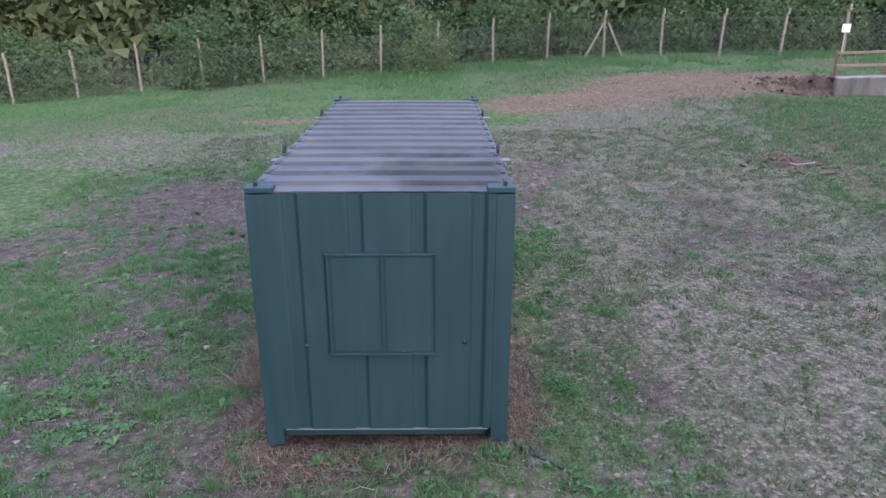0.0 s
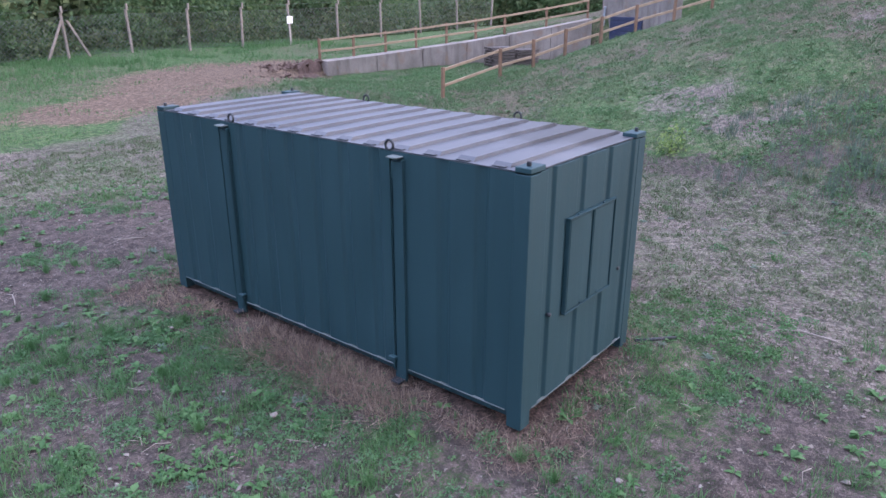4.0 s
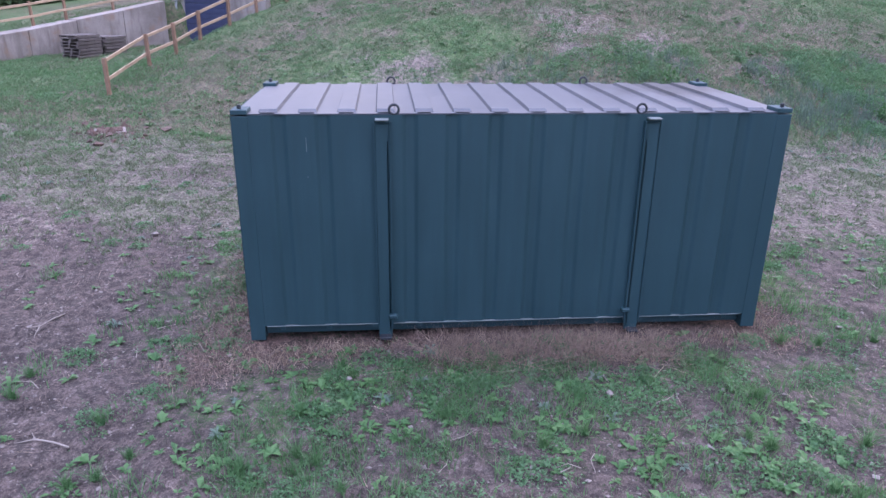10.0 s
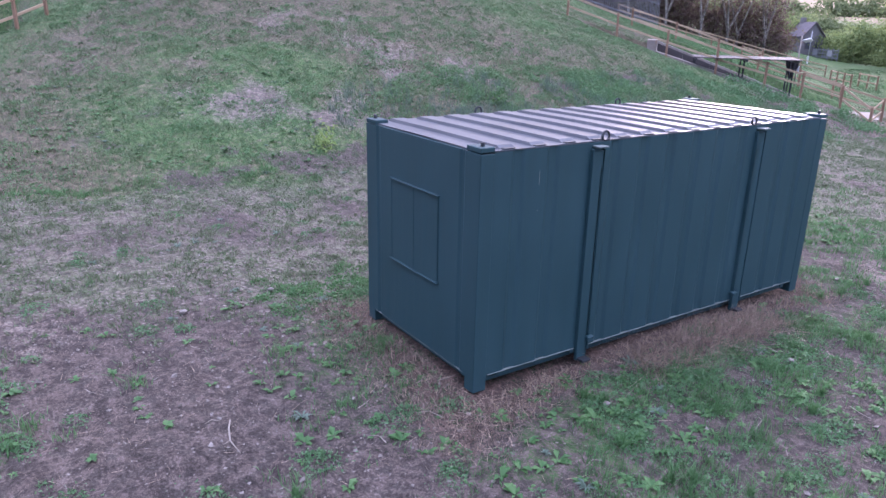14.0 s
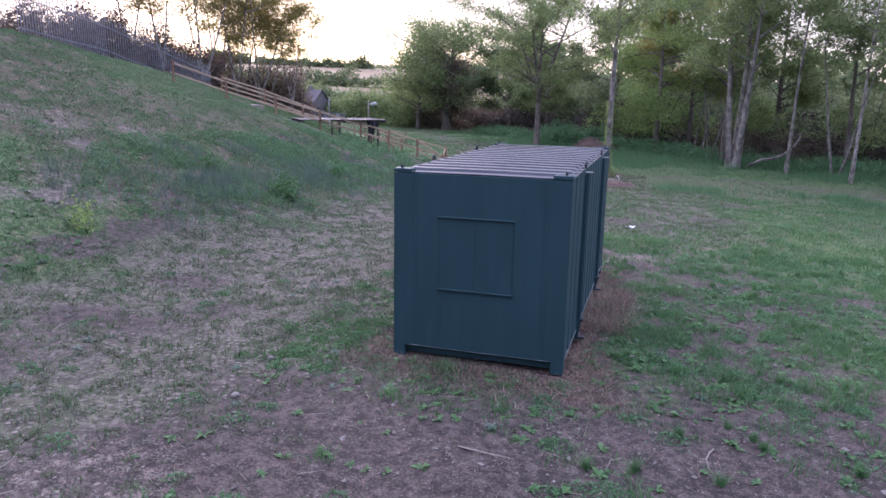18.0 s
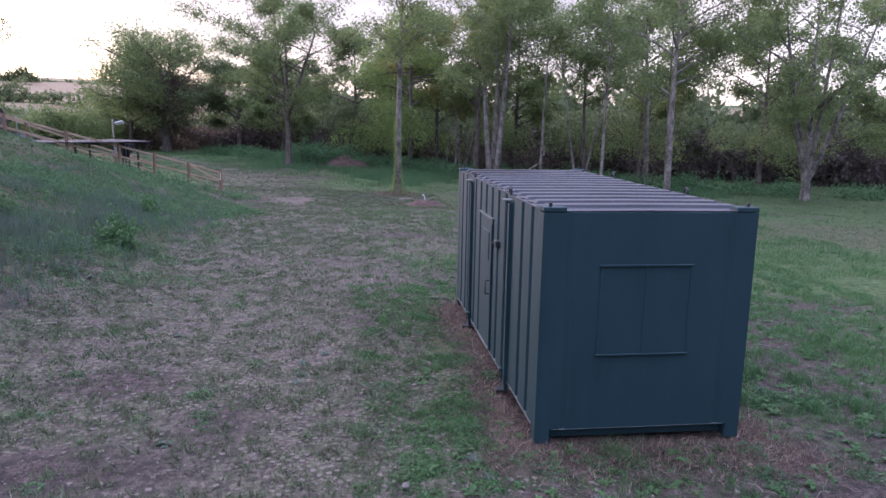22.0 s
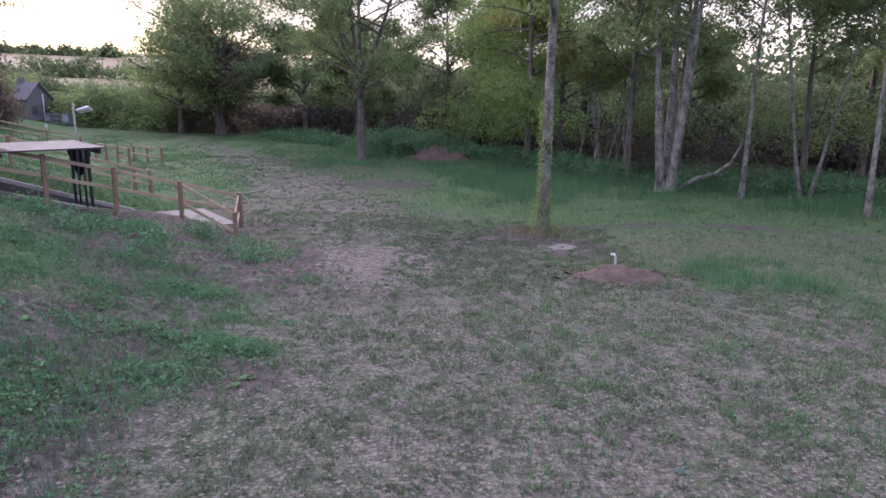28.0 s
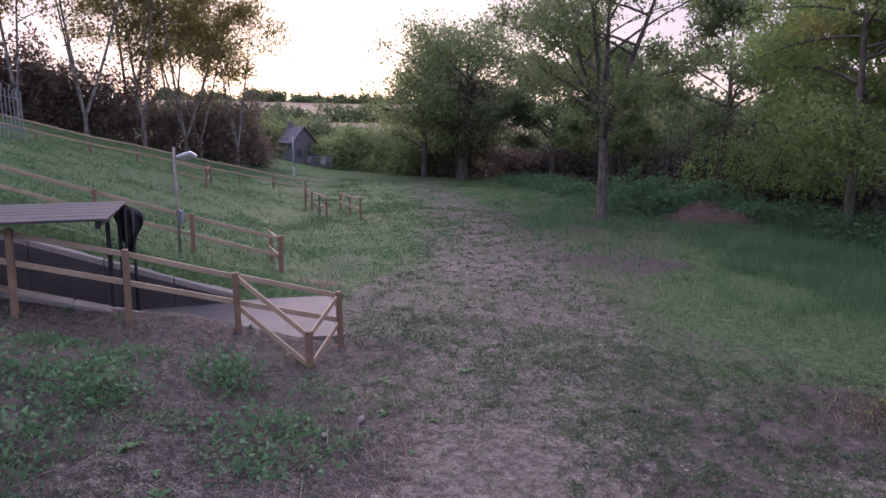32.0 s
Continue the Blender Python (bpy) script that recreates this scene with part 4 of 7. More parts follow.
post_rail("guard_rail", "short two-rail timber guard beside a pit in the grass", ((25.9, -44.8), (21.8, -40.3)), 2.1, 1.1, (1.02, 0.5), 1)
post_rail("guard_rail", "short two-rail timber guard standing in the grass", ((23.1, -44.0), (20.0, -40.6)), 2.2, 1.1, (1.02, 0.5), -1)
post_rail("guard_rail", "short two-rail timber guard standing high in the grass", ((31.7, -40.5), (30.35, -41.5), (31.5, -43.3)), None, 1.15, (1.05, 0.5), 1)

# ---- north ramp: concrete wall, door and pallets ----
ramp_wall = thing("retaining_wall", *RAMP_WALL[0], 0.5, "grey stained concrete retaining wall sloping up along a ramp", "wall", kind="structure")
inv = ramp_wall.matrix_world.inverted()
full = posts_along(wall_line, 2.4)
for i, (a, b) in enumerate(zip(full, full[1:])):
    d = Vector((b[0] - a[0], b[1] - a[1], 0))
    n = Vector((-d.y, d.x, 0)).normalized() * 0.85
    za, zb = (max(zat(*(Vector((*p, 0)) + n * 1.08).xy) + 0.05, 1.3 + 0.08 * (k)) for p, k in ((a, i), (b, i + 1)))
    bm = bmesh.new()
    gap = d.normalized() * 0.008
    pts = []
    for p, z in ((Vector((*a, 0)) + gap, za), (Vector((*b, 0)) - gap, zb)):
        for off in (0 * n, n):
            for zz in (0.2, z):
                pts.append(bm.verts.new((p + off) + Vector((0, 0, zz))))
    for f in ((0, 1, 5, 4), (2, 6, 7, 3), (1, 3, 7, 5), (0, 4, 6, 2), (0, 2, 3, 1), (4, 5, 7, 6)):
        bm.faces.new([pts[k] for k in f])
    bmesh.ops.recalc_face_normals(bm, faces=bm.faces[:])
    bmesh.ops.bevel(bm, geom=bm.edges[:], offset=0.02, segments=1, affect="EDGES")
    bmesh.ops.transform(bm, matrix=inv, verts=bm.verts)
    part("wall_panel", bm, CONCRETE, ramp_wall)
head = thing("portal_wall", 28.0, 18.6, 0.9, "grey concrete wall with a blue door at the head of a ramp", "wall", -28, kind="structure")
part("wall", box(0.3, 0, 1.6, 0.4, 5.8, 3.4, 0.03), CONCRETE, head)
d = part("door", box(0.06, 0.7, 1.15, 0.08, 2.6, 2.3, 0.01), BLUE, head, "dark blue slatted steel door")
for i in range(9):
    part("slat", box(0.01, 0.7, 0.2 + i * 0.25, 0.03, 2.5, 0.2, 0.01), BLUE, d)
part("pipe", box(0.0, 2.5, 1.4, 0.12, 0.12, 2.8, 0.03), GALV, head)


def pallet(x, y, z, turn):
    ob = thing("pallet", x, y, z, "weathered grey timber pallet stacked beside the ramp wall", "pallet", turn, "stack of pallets")
    for k in range(3):
        part("bearer", box(0, -0.45 + 0.45 * k, 0.065, 1.2, 0.1, 0.09, 0.005), OLDTIMBER, ob)
    for k in range(7):
        part("slat", box(-0.54 + 0.18 * k, 0, 0.121, 0.12, 1.0, 0.02, 0.003), OLDTIMBER, ob)
    return ob


first = pallet(23.0, 23.3, zat(23.0, 23.3), -30)
for sx, sy, tall in ((0, 0, 7), (1.12, -0.66, 6)):
    for k in range(tall):
        if k or sx:
            copy_thing(first, pose(23.0 + sx + 0.03 * (k % 2), 23.3 + sy - 0.02 * (k % 3), zat(23.0, 23.3) + 0.133 * k, 0, 0, -30 + 3 * (k % 3)))

# ---- south ramp: kerbs, floor, shelter and lamp ----
def south(u, v):
    ax, ay = 0.766, 0.643
    return (11.1 + u * ax + v * ay, -19.75 + u * ay - v * ax)


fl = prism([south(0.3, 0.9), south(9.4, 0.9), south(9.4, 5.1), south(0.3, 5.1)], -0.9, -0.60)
tagged(part("ramp_floor", fl, DARKFLOOR), "dark floor of the sunken ramp", "floor", kind="structure")
tagged(part("entrance_slab", prism([south(-1.75, 1.0), south(0.28, 1.3), south(0.28, 4.95), south(-0.6, 4.95), south(-2.1, 4.7)], -0.9, -0.57), SLAB), "pale concrete slab at the ramp entrance", "slab", kind="structure")
tagged(part("portal_wall", prism([south(9.4, 0.5), south(9.9, 0.5), south(9.9, 5.4), south(9.4, 5.4)], -0.9, 3.0), CONCRETE), "concrete wall closing the head of the sunken ramp", "wall", kind="structure")
for v0, v1, z0, climb, label in ((0.55, 0.98, -0.36, 0.30, "low pale concrete kerb wall beside the ramp"), (4.97, 5.40, -0.50, 0.36, "low pale concrete kerb wall on the far side of the ramp")):
    kerb = thing("kerb_wall", *south(0, v0), -0.6, label, "wall", kind="structure")
    inv = kerb.matrix_world.inverted()
    for k in range(6):
        u0, u1 = 0.2 + 1.55 * k + 0.008, 0.2 + 1.55 * (k + 1) - 0.008
        bm = prism([south(u0, v0), south(u1, v0), south(u1, v1), south(u0, v1)], -0.95, 0)
        for v in bm.verts:
            if v.co.z > -0.9:
                v.co.z = z0 + climb * along_south(v.co.x, v.co.y)[0]
        bmesh.ops.bevel(bm, geom=bm.edges[:], offset=0.02, segments=1, affect="EDGES")
        bmesh.ops.transform(bm, matrix=inv, verts=bm.verts)
        part("kerb_block", bm, CONCRETE, kerb)
        # thin dark sheet on the kerb's inner face, ending below its top
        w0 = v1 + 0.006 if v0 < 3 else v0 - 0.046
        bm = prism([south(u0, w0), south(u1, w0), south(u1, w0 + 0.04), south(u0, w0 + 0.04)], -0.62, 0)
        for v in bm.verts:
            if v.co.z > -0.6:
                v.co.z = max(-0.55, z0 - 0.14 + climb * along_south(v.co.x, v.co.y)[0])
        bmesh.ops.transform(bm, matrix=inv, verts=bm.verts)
        part("dark_lining", bm, DARKFLOOR, kerb)

shelter = thing("ramp_shelter", *south(2.5, 1.3), -0.6, "flat boarded shelter roof on dark posts over the ramp", "shelter", 40)
for k in range(12):
    part("roof_board", box(2.52, -1.51 + 0.275 * k, 2.83 + 0.004 * (k % 2), 5.04, 0.268, 0.045, 0.006), ROOFBOARD, shelter)
for k in (0.15, 2.5, 4.9):
    for yy in (-1.5, 0.35):
        part("post", box(k, yy, 1.4, 0.08, 0.08, 2.8, 0.01), BLACK, shelter)
    part("roof_bearer", box(k, 0, 2.74, 0.08, 3.2, 0.12, 0.008), BLACK, shelter)
bm = bmesh.new()
cols = []
for i in range(13):
    u = i / 12
    drop = 0.35 + 0.65 * math.sin(math.pi * min(1, 0.15 + u * 0.8))
    cols.append([bm.verts.new((0.34 - 0.66 * u * (1 - 0.5 * (j / 4) ** 2) - 0.2 * j / 4, -1.55 + 0.25 * u + 0.09 * math.sin(i * 1.7) * j / 4, 2.86 - 0.22 * u * u - 1.05 * drop * j / 4)) for j in range(5)])
for a, b in zip(cols, cols[1:]):
    for j in range(4):
        bm.faces.new((a[j], b[j], b[j + 1], a[j + 1]))
ob = part("hanging_sheet", bm, TARP, shelter, "black tarpaulin bunched at the roof end", smooth=True)
ob.modifiers.new("thick", "SOLIDIFY").thickness = 0.012

for a, b in (((-0.14, -1.36, 2.7), (-0.1, -1.34, 0.0)), ((0.02, -1.42, 2.72), (0.05, -1.4, 0.0))):
    round_part("prop", [a, b], [0.03, 0.035], BLACK, shelter, "thin dark pole propping the tarpaulin")
lamp = thing("yard_lamp", 16.43, -23.6, zat(16.43, -23.6) - 0.03, "white floodlight on a slim weathered pole beside the ramp", "lamp")
lh = 3.2 - lamp.location.z
round_part("pole", [(0, 0, -0.2), (0, 0, lh + 0.12)], [0.04, 0.036], FENCEPOST, lamp)
bm = bmesh.new()
box(-0.28, -0.1, lh - 0.12, 0.5, 0.3, 0.1, 0.04, bm, pose(0, 0, 0, 28, 14, 0) )
for v in bm.verts:
    if v.co.x < -0.4:
        v.co.y = -0.1 + (v.co.y + 0.1) * 0.7
dz = lh - 0.12 - sum(v.co.z for v in bm.verts) / len(bm.verts)
dy = -0.1 - sum(v.co.y for v in bm.verts) / len(bm.verts)
dx = -0.33 - sum(v.co.x for v in bm.verts) / len(bm.verts)
bmesh.ops.translate(bm, vec=(dx, dy, dz), verts=bm.verts)
part("lamp_head", bm, WHITE, lamp, "white tapered lamp housing")
part("arm", box(-0.1, -0.03, lh - 0.06, 0.2, 0.05, 0.05, 0.01), BLACK, lamp)
part("switch_box", box(-0.02, -0.08, 0.95, 0.14, 0.1, 0.34, 0.015), GALV, lamp)

# ---- fence and sign at the wood's edge ----
BACK = [(-33, 33.2), (-20.9, 35.2), (6.1, 39.6), (9.05, 38.9), (20.5, 36.2), (36, 33)]
mesh_fence = thing("chain_link_fence", -33, 33.2, zat(-33, 33.2), "chain-link fence on cranked concrete posts along the wood", "fence")
inv = mesh_fence.matrix_world.inverted()
spots = posts_along(BACK, 3.05)
rr = random.Random(9)
for x, y in spots:
    z, hh = zat(x, y), 2.15 + rr.uniform(-0.08, 0.08)
    lean = rr.uniform(-2, 2)
    bm = box(0, 0, hh / 2 - 0.1, 0.11, 0.11, hh + 0.2, 0.012)
    box(-0.0, -0.12, hh + 0.1, 0.09, 0.09, 0.32, 0.01, bm, pose(0, 0, 0, 0, 0, 0) @ pose(0, -0.0, 0.0))
    bmesh.ops.transform(bm, matrix=inv @ pose(x, y, z, lean, lean * 0.7, 8), verts=bm.verts)
    part("post", bm, FENCEPOST, mesh_fence)
for s in (-1.05, 1.05):
    x, y = 9.05, 38.9
    bm = beam((x + s, y - 0.1, zat(x, y) - 0.1), (x + s * 0.12, y - 0.1, zat(x, y) + 1.75), 0.1, 0.1)
    bmesh.ops.transform(bm, matrix=inv, verts=bm.verts)
    part("brace", bm, FENCEPOST, mesh_fence)
for h in (0.15, 1.0, 1.9, 2.2):
    v, f = [], []
    tube([(x, y - 0.07, zat(x, y) + h) for x, y in spots], [0.006] * len(spots), 4, v, f)
    bulk("strand_wire", np.array(v) - np.array((-33, 33.2, zat(-33, 33.2))), f, WIRE, mesh_fence)
wires = []
for (ax, ay), (bx, by) in zip(spots, spots[1:]):
    l = math.hypot(bx - ax, by - ay)
    n = int(l / 0.22)
    for s in (1, -1):
        for i in range(-8, n + 1):
            u0, u1 = i * 0.22 / l, (i * 0.22 + 1.75) / l
            h0, h1 = 0.12, 1.9
            if s < 0:
                h0, h1 = h1, h0
            c0, c1 = max(u0, 0), min(u1, 1)
            if c1 - c0 < 0.02:
                continue
            k0, k1 = (c0 - u0) / (u1 - u0), (c1 - u0) / (u1 - u0)
            wires.append([(ax + (bx - ax) * c, ay + (by - ay) * c - 0.06, zat(ax + (bx - ax) * c, ay + (by - ay) * c) + h0 + (h1 - h0) * k) for c, k in ((c0, k0), (c1, k1))])
W = np.array(wires)
q = np.array((0, 0, 0.007))
V = np.stack((W[:, 0] - q, W[:, 0] + q, W[:, 1] + q, W[:, 1] - q), 1).reshape(-1, 3) - np.array((-33, 33.2, zat(-33, 33.2)))
bulk("mesh_wire", V, np.arange(len(V)).reshape(-1, 4), WIRE, mesh_fence)
sign = thing("notice_sign", 20.3, 36.1, zat(20.3, 36.1), "small blank white notice board on the fence", "sign")
part("board", box(0, -0.15, 1.35, 0.42, 0.02, 0.4, 0.004), WHITE, sign)
part("stake", box(0, -0.1, 0.72, 0.05, 0.05, 1.6, 0.006), OLDPOST, sign)

# ---- on top of the mound ----
shed = thing("clad_building", 27.6, 2.0, zat(27.6, 2.0) - 0.2, "pale grey profiled steel building on top of the mound", "building")
for k in range(30):
    part("wall_panel", box(0.0 + 0.012 * (k % 2), -7.3 + 0.5 * k, 1.75, 0.06, 0.49, 3.2, 0.008), CLAD, shed)
part("plinth", box(0.05, -0.05, 0.08, 0.35, 15.2, 0.35, 0.02), SLAB, shed)
part("wall", box(3.2, -7.5, 1.75, 6.4, 0.08, 3.2, 0.01), CLAD, shed)
part("wall", box(3.2, 7.5, 1.75, 6.4, 0.08, 3.2, 0.01), CLAD, shed)
part("wall", box(6.4, 0, 1.75, 0.08, 15, 3.2, 0.01), CLAD, shed)
part("roof", box(3.2, 0, 3.42, 6.9, 15.5, 0.1, 0.01), CLAD, shed)
for y in (-5.2, -4.2):
    part("downpipe", box(-0.08, y, 1.75, 0.08, 0.08, 3.2, 0.015), BLACK, shed)
pal = thing("palisade_fence", 30, -9, zat(30, -9), "grey steel palisade fence with splayed tops on the mound", "fence")
inv = pal.matrix_world.inverted()
pv = bmesh.new()
me = None
for i, (x, y) in enumerate(posts_along(((30, -9), (34, -19.5), (36.2, -31.5), (37.5, -36.0)), 0.3)):
    bm = bmesh.new()
    box(0, 0, 1.25, 0.07, 0.02, 2.5, 0.0, bm)
    box(0, 0.03, 2.6, 0.06, 0.02, 0.25, 0.0, bm, pose(0, 0, 0, 0, (4 if i % 2 else -4), 0))
    bmesh.ops.transform(bm, matrix=inv @ pose(x, y, zat(x, y), 0, 0, -68), verts=bm.verts)
    part("pale", bm, PALISADE, pal)
pv.free()
for h in (0.5, 2.1):
    for a, b in (((30, -9), (34, -19.5)), ((34, -19.5), (36.2, -31.5)), ((36.2, -31.5), (37.5, -36.0))):
        bm = beam((a[0] + 0.06, a[1], zat(*a) + h), (b[0] + 0.06, b[1], zat(*b) + h), 0.05, 0.06)
        bmesh.ops.transform(bm, matrix=inv, verts=bm.verts)
        part("rail", bm, PALISADE, pal)

# ---- cottage beyond the meadow ----
hut = thing("cottage", 52.2, -84.9, zat(52.2, -84.9), "grey stone gabled cottage with a slate roof beyond the trees", "house", 66)
bm = bmesh.new()
gable = [(-1.65, -0.2), (1.65, -0.2), (1.65, 2.4), (0, 4.2), (-1.65, 2.4)]
ends = [[bm.verts.new((x, y, z)) for x, z in gable] for y in (-1.6, 1.6)]
bm.faces.new(ends[0])
bm.faces.new(ends[1][::-1])
for k in range(5):
    bm.faces.new((ends[0][k], ends[1][k], ends[1][(k + 1) % 5], ends[0][(k + 1) % 5]))
bmesh.ops.recalc_face_normals(bm, faces=bm.faces[:])
part("wall", bm, BRICKWALL, hut)
for sx in (-1, 1):
    bm = box(0, 0, 0, 2.76, 3.7, 0.12, 0.02)
    bmesh.ops.transform(bm, matrix=pose(sx * 0.93, 0, 3.27, 0, sx * 47.5, 0), verts=bm.verts)
    part("roof_slope", bm, SLATE, hut)
for x, y, z in ((-0.75, 1.63, 1.1), (0.75, 1.63, 1.1)):
    w = part("window", box(x, y, z, 0.8, 0.06, 1.0, 0.01), SLATE, hut)
    part("pane", box(x, y + 0.04, z, 0.62, 0.02, 0.82, 0.005), GLASS, w)
part("chimney", box(0, -1.2, 4.3, 0.6, 0.6, 1.2, 0.02), BRICKWALL, hut)
pole = thing("steel_bar", 0.78, 5.9, 0.03, "dark steel bar lying at the container's corner", "bar", -40)
round_part("bar", [(0, 0, 0.0), (0.55, 0, -0.01)], [0.022, 0.022], BLACK, pole)
stub = thing("pipe_stub", -0.8, -15.45, zat(-0.8, -15.45) + 0.05, "white plastic pipe end sticking out of the earth heap", "pipe")
round_part("pipe", [(0, 0, -0.1), (0.02, 0, 0.36), (0.05, 0.01, 0.41), (0.14, 0.02, 0.42)], [0.028, 0.028, 0.028, 0.028], WHITE, stub)
marker = thing("marker_pole", 40.2, -65.6, zat(40.2, -65.6), "slim pale pole at the end of the meadow fence", "pole")
round_part("pole", [(0, 0, -0.2), (0, 0, 3.6)], [0.05, 0.045], GALV, marker)
part("base_sleeve", box(0, 0, 0.35, 0.16, 0.16, 0.9, 0.02), WHITE, marker, "white sleeve round the foot")
gate = thing("yard_gate", 48.4, -83.2, zat(48.4, -83.2), "grey steel gate and railings with a pale panel by the cottage", "gate", -30)
for k in range(7):
    part("post", box(-3.6 + 1.2 * k, 0, 0.7, 0.09, 0.09, 1.6, 0.01), PALISADE, gate)
for h in (0.25, 0.75, 1.25):
    part("rail", box(0, 0.03, h, 7.2, 0.05, 0.07, 0.006), PALISADE, gate)
for k in range(44):
    part("bar", box(-3.5 + 0.163 * k, 0.0, 0.72, 0.025, 0.025, 1.25, 0.0), PALISADE, gate)
for x, w in ((1.8, 1.1), (-1.8, 1.1)):
    part("panel", box(x, 0.09, 0.8, w, 0.03, 0.75, 0.005), CLAD, gate)


# ---- trees ----
def leaves(name, P, size, mat, parent, seed, flat=0.0, aspect=0.45):
    """Many small pointed leaves at the points P, each turned its own way."""
    rs = np.random.RandomState(seed)
    n = len(P)
    a = rs.normal(size=(n, 3))
    a[:, 2] = a[:, 2] * (1 - flat) - 0.25
    a /= np.linalg.norm(a, axis=1)[:, None]
    b = np.cross(a, rs.normal(size=(n, 3)))
    b /= np.linalg.norm(b, axis=1)[:, None]
    s = (size * rs.uniform(0.6, 1.4, n))[:, None]
    w = s * aspect
    V = np.stack((P - b * w * 0.55, P + b * w * 0.55, P + a * s * 0.95), 1).reshape(-1, 3)
    return bulk(name, V, np.arange(3 * n).reshape(-1, 3), mat, parent)


def tree(x, y, label, tall=11.0, spread=3.5, girth=0.2, clear=4.0, n_leaf=6000, leaf=0.2, stems=1, lean=0.0, seed=1, leaf_mat=None, bark=None, limbs=18, droop=0.0, name="tree", clump=0.42, z_off=0.0, split=0.0):
    """A tapered trunk with limbs and twigs, and leaves in clumps round the twigs."""
    rr = random.Random(seed)
    z0 = ground_at(x, y) + z_off
    ob = thing(name, x, y, z0, label, "tree")
    V, F, tips = [], [], []
    for s in range(stems):
        az = rr.uniform(0, 6.28) if stems == 1 else 6.28 * s / stems + rr.uniform(-0.5, 0.5)
        out = lean + (rr.uniform(0.07, 0.2) if stems > 1 else rr.uniform(0, 0.03))
        hh = tall * rr.uniform(0.82, 1.0) if stems > 1 else tall
        g = girth * (rr.uniform(0.55, 0.9) if stems > 1 else 1)
        px, py = (0.18 * math.cos(az), 0.18 * math.sin(az)) if stems > 1 and not split else (0, 0)
        path, n = [], 12
        wx, wy = (0, 0) if split else (rr.uniform(-1, 1), rr.uniform(-1, 1))
        for i in range(n + 1):
            u = i / n
            bend = out * hh * (u ** 0.85 if not split else max(0.0, u - split / hh) ** 0.85 * 1.6)
            path.append(Vector((px + math.cos(az) * bend + wx * 0.12 * math.sin(u * 5 + s) * u, py + math.sin(az) * bend + wy * 0.12 * math.sin(u * 4.3 + 1) * u, hh * u - (0.15 if i == 0 else 0))))
        rad = [g * ((1 - 0.88 * (i / n)) + (0.35 if i == 0 else 0)) for i in range(n + 1)]
        tube(path, rad, 8, V, F)
        top = path[-1]
        count = max(5, limbs // stems)
        for k in range(count):
            u = (clear + (hh - clear) * ((k + rr.random()) / count) ** 0.9) / hh
            u = min(u, 0.97)
            i = min(int(u * n), n - 1)
            p = path[i].lerp(path[i + 1], u * n - i)
            rel = (u * hh - clear) / max(0.1, hh - clear)
            reach = spread * (0.35 + 1.1 * math.sin(math.pi * min(1, 0.18 + 0.78 * rel))) * rr.uniform(0.6, 1.1) * 0.75
            a = rr.uniform(0, 6.28)
            rise = rr.uniform(0.45, 1.0) - droop
            limb, r0 = [], g * (1 - 0.85 * u) * 0.55 + 0.012
            for j in range(6):
                w = j / 5
                limb.append(p + Vector((math.cos(a + 0.3 * w) * reach * w, math.sin(a + 0.3 * w) * reach * w, reach * (rise * w - 0.28 * w * w * (1 + droop)))))
            tube(limb, [r0 * (1 - 0.85 * j / 5) for j in range(6)], 5, V, F)
            for t in range(5):
                w = rr.uniform(0.35, 1.0)
                j = min(int(w * 5), 4)
                q = limb[j].lerp(limb[j + 1], w * 5 - j)
                b = a + rr.uniform(-1.2, 1.2)
                l = reach * rr.uniform(0.25, 0.5)
                twig = [q, q + Vector((math.cos(b) * l * 0.5, math.sin(b) * l * 0.5, l * rr.uniform(0.1, 0.5))), q + Vector((math.cos(b) * l, math.sin(b) * l, l * rr.uniform(0.0, 0.7) - droop * l))]
                tube(twig, [r0 * 0.3 + 0.006, r0 * 0.2 + 0.004, 0.004], 4, V, F)
                tips += [twig[1], twig[2], q.lerp(twig[1], 0.5)]
        tips += [top, path[-2]]
    bulk("trunk", V, F, bark or BARK, ob, smooth=True)
    rs = np.random.RandomState(seed)
    T = np.array([tuple(p) for p in tips])
    weight = rs.gamma(1.6, 1.0, len(T))
    n_leaf, leaf = int(n_leaf * 2.1), leaf * 0.84
    pick = rs.choice(len(T), n_leaf, p=weight / weight.sum())
    P = T[pick] + rs.normal(scale=clump, size=(n_leaf, 3)) * (1, 1, 0.75)
    leaves("crown", P, leaf, leaf_mat or LEAF, ob, seed, aspect=0.5)
    return ob


def bushes(name, label, centres, leaf, per, mat, seed, cat="bushes"):
    """A thicket: leaves over many rounded uneven clumps. centres: x, y, z, radius, height."""
    rs = np.random.RandomState(seed)
    out = []
    for x, y, z, r, h in centres:
        n = int(per * r * h)
        d = rs.normal(size=(n, 3))
        d /= np.linalg.norm(d, axis=1)[:, None]
        k = rs.uniform(0.45, 1.0, n) ** 0.5
        lump = 1 + 0.28 * np.sin(d[:, 0] * 5 + x) * np.sin(d[:, 1] * 6 + y) + 0.18 * np.sin(d[:, 2] * 9 + x + y)
        p = d * (k * lump)[:, None] * (r, r, h)
        p = p[(p[:, 2] > -0.05 * h) | (z > zat(x, y) + 0.8)]
        out.append(p + (x, y, z) + rs.normal(scale=0.12, size=p.shape))
    P = np.concatenate(out)
    base = P.mean(0) * (1, 1, 0)
    ob = leaves(name, P - base, leaf, mat, None, seed, aspect=0.6)
    ob.location = base
    return tagged(ob, label, cat, kind="stuff")


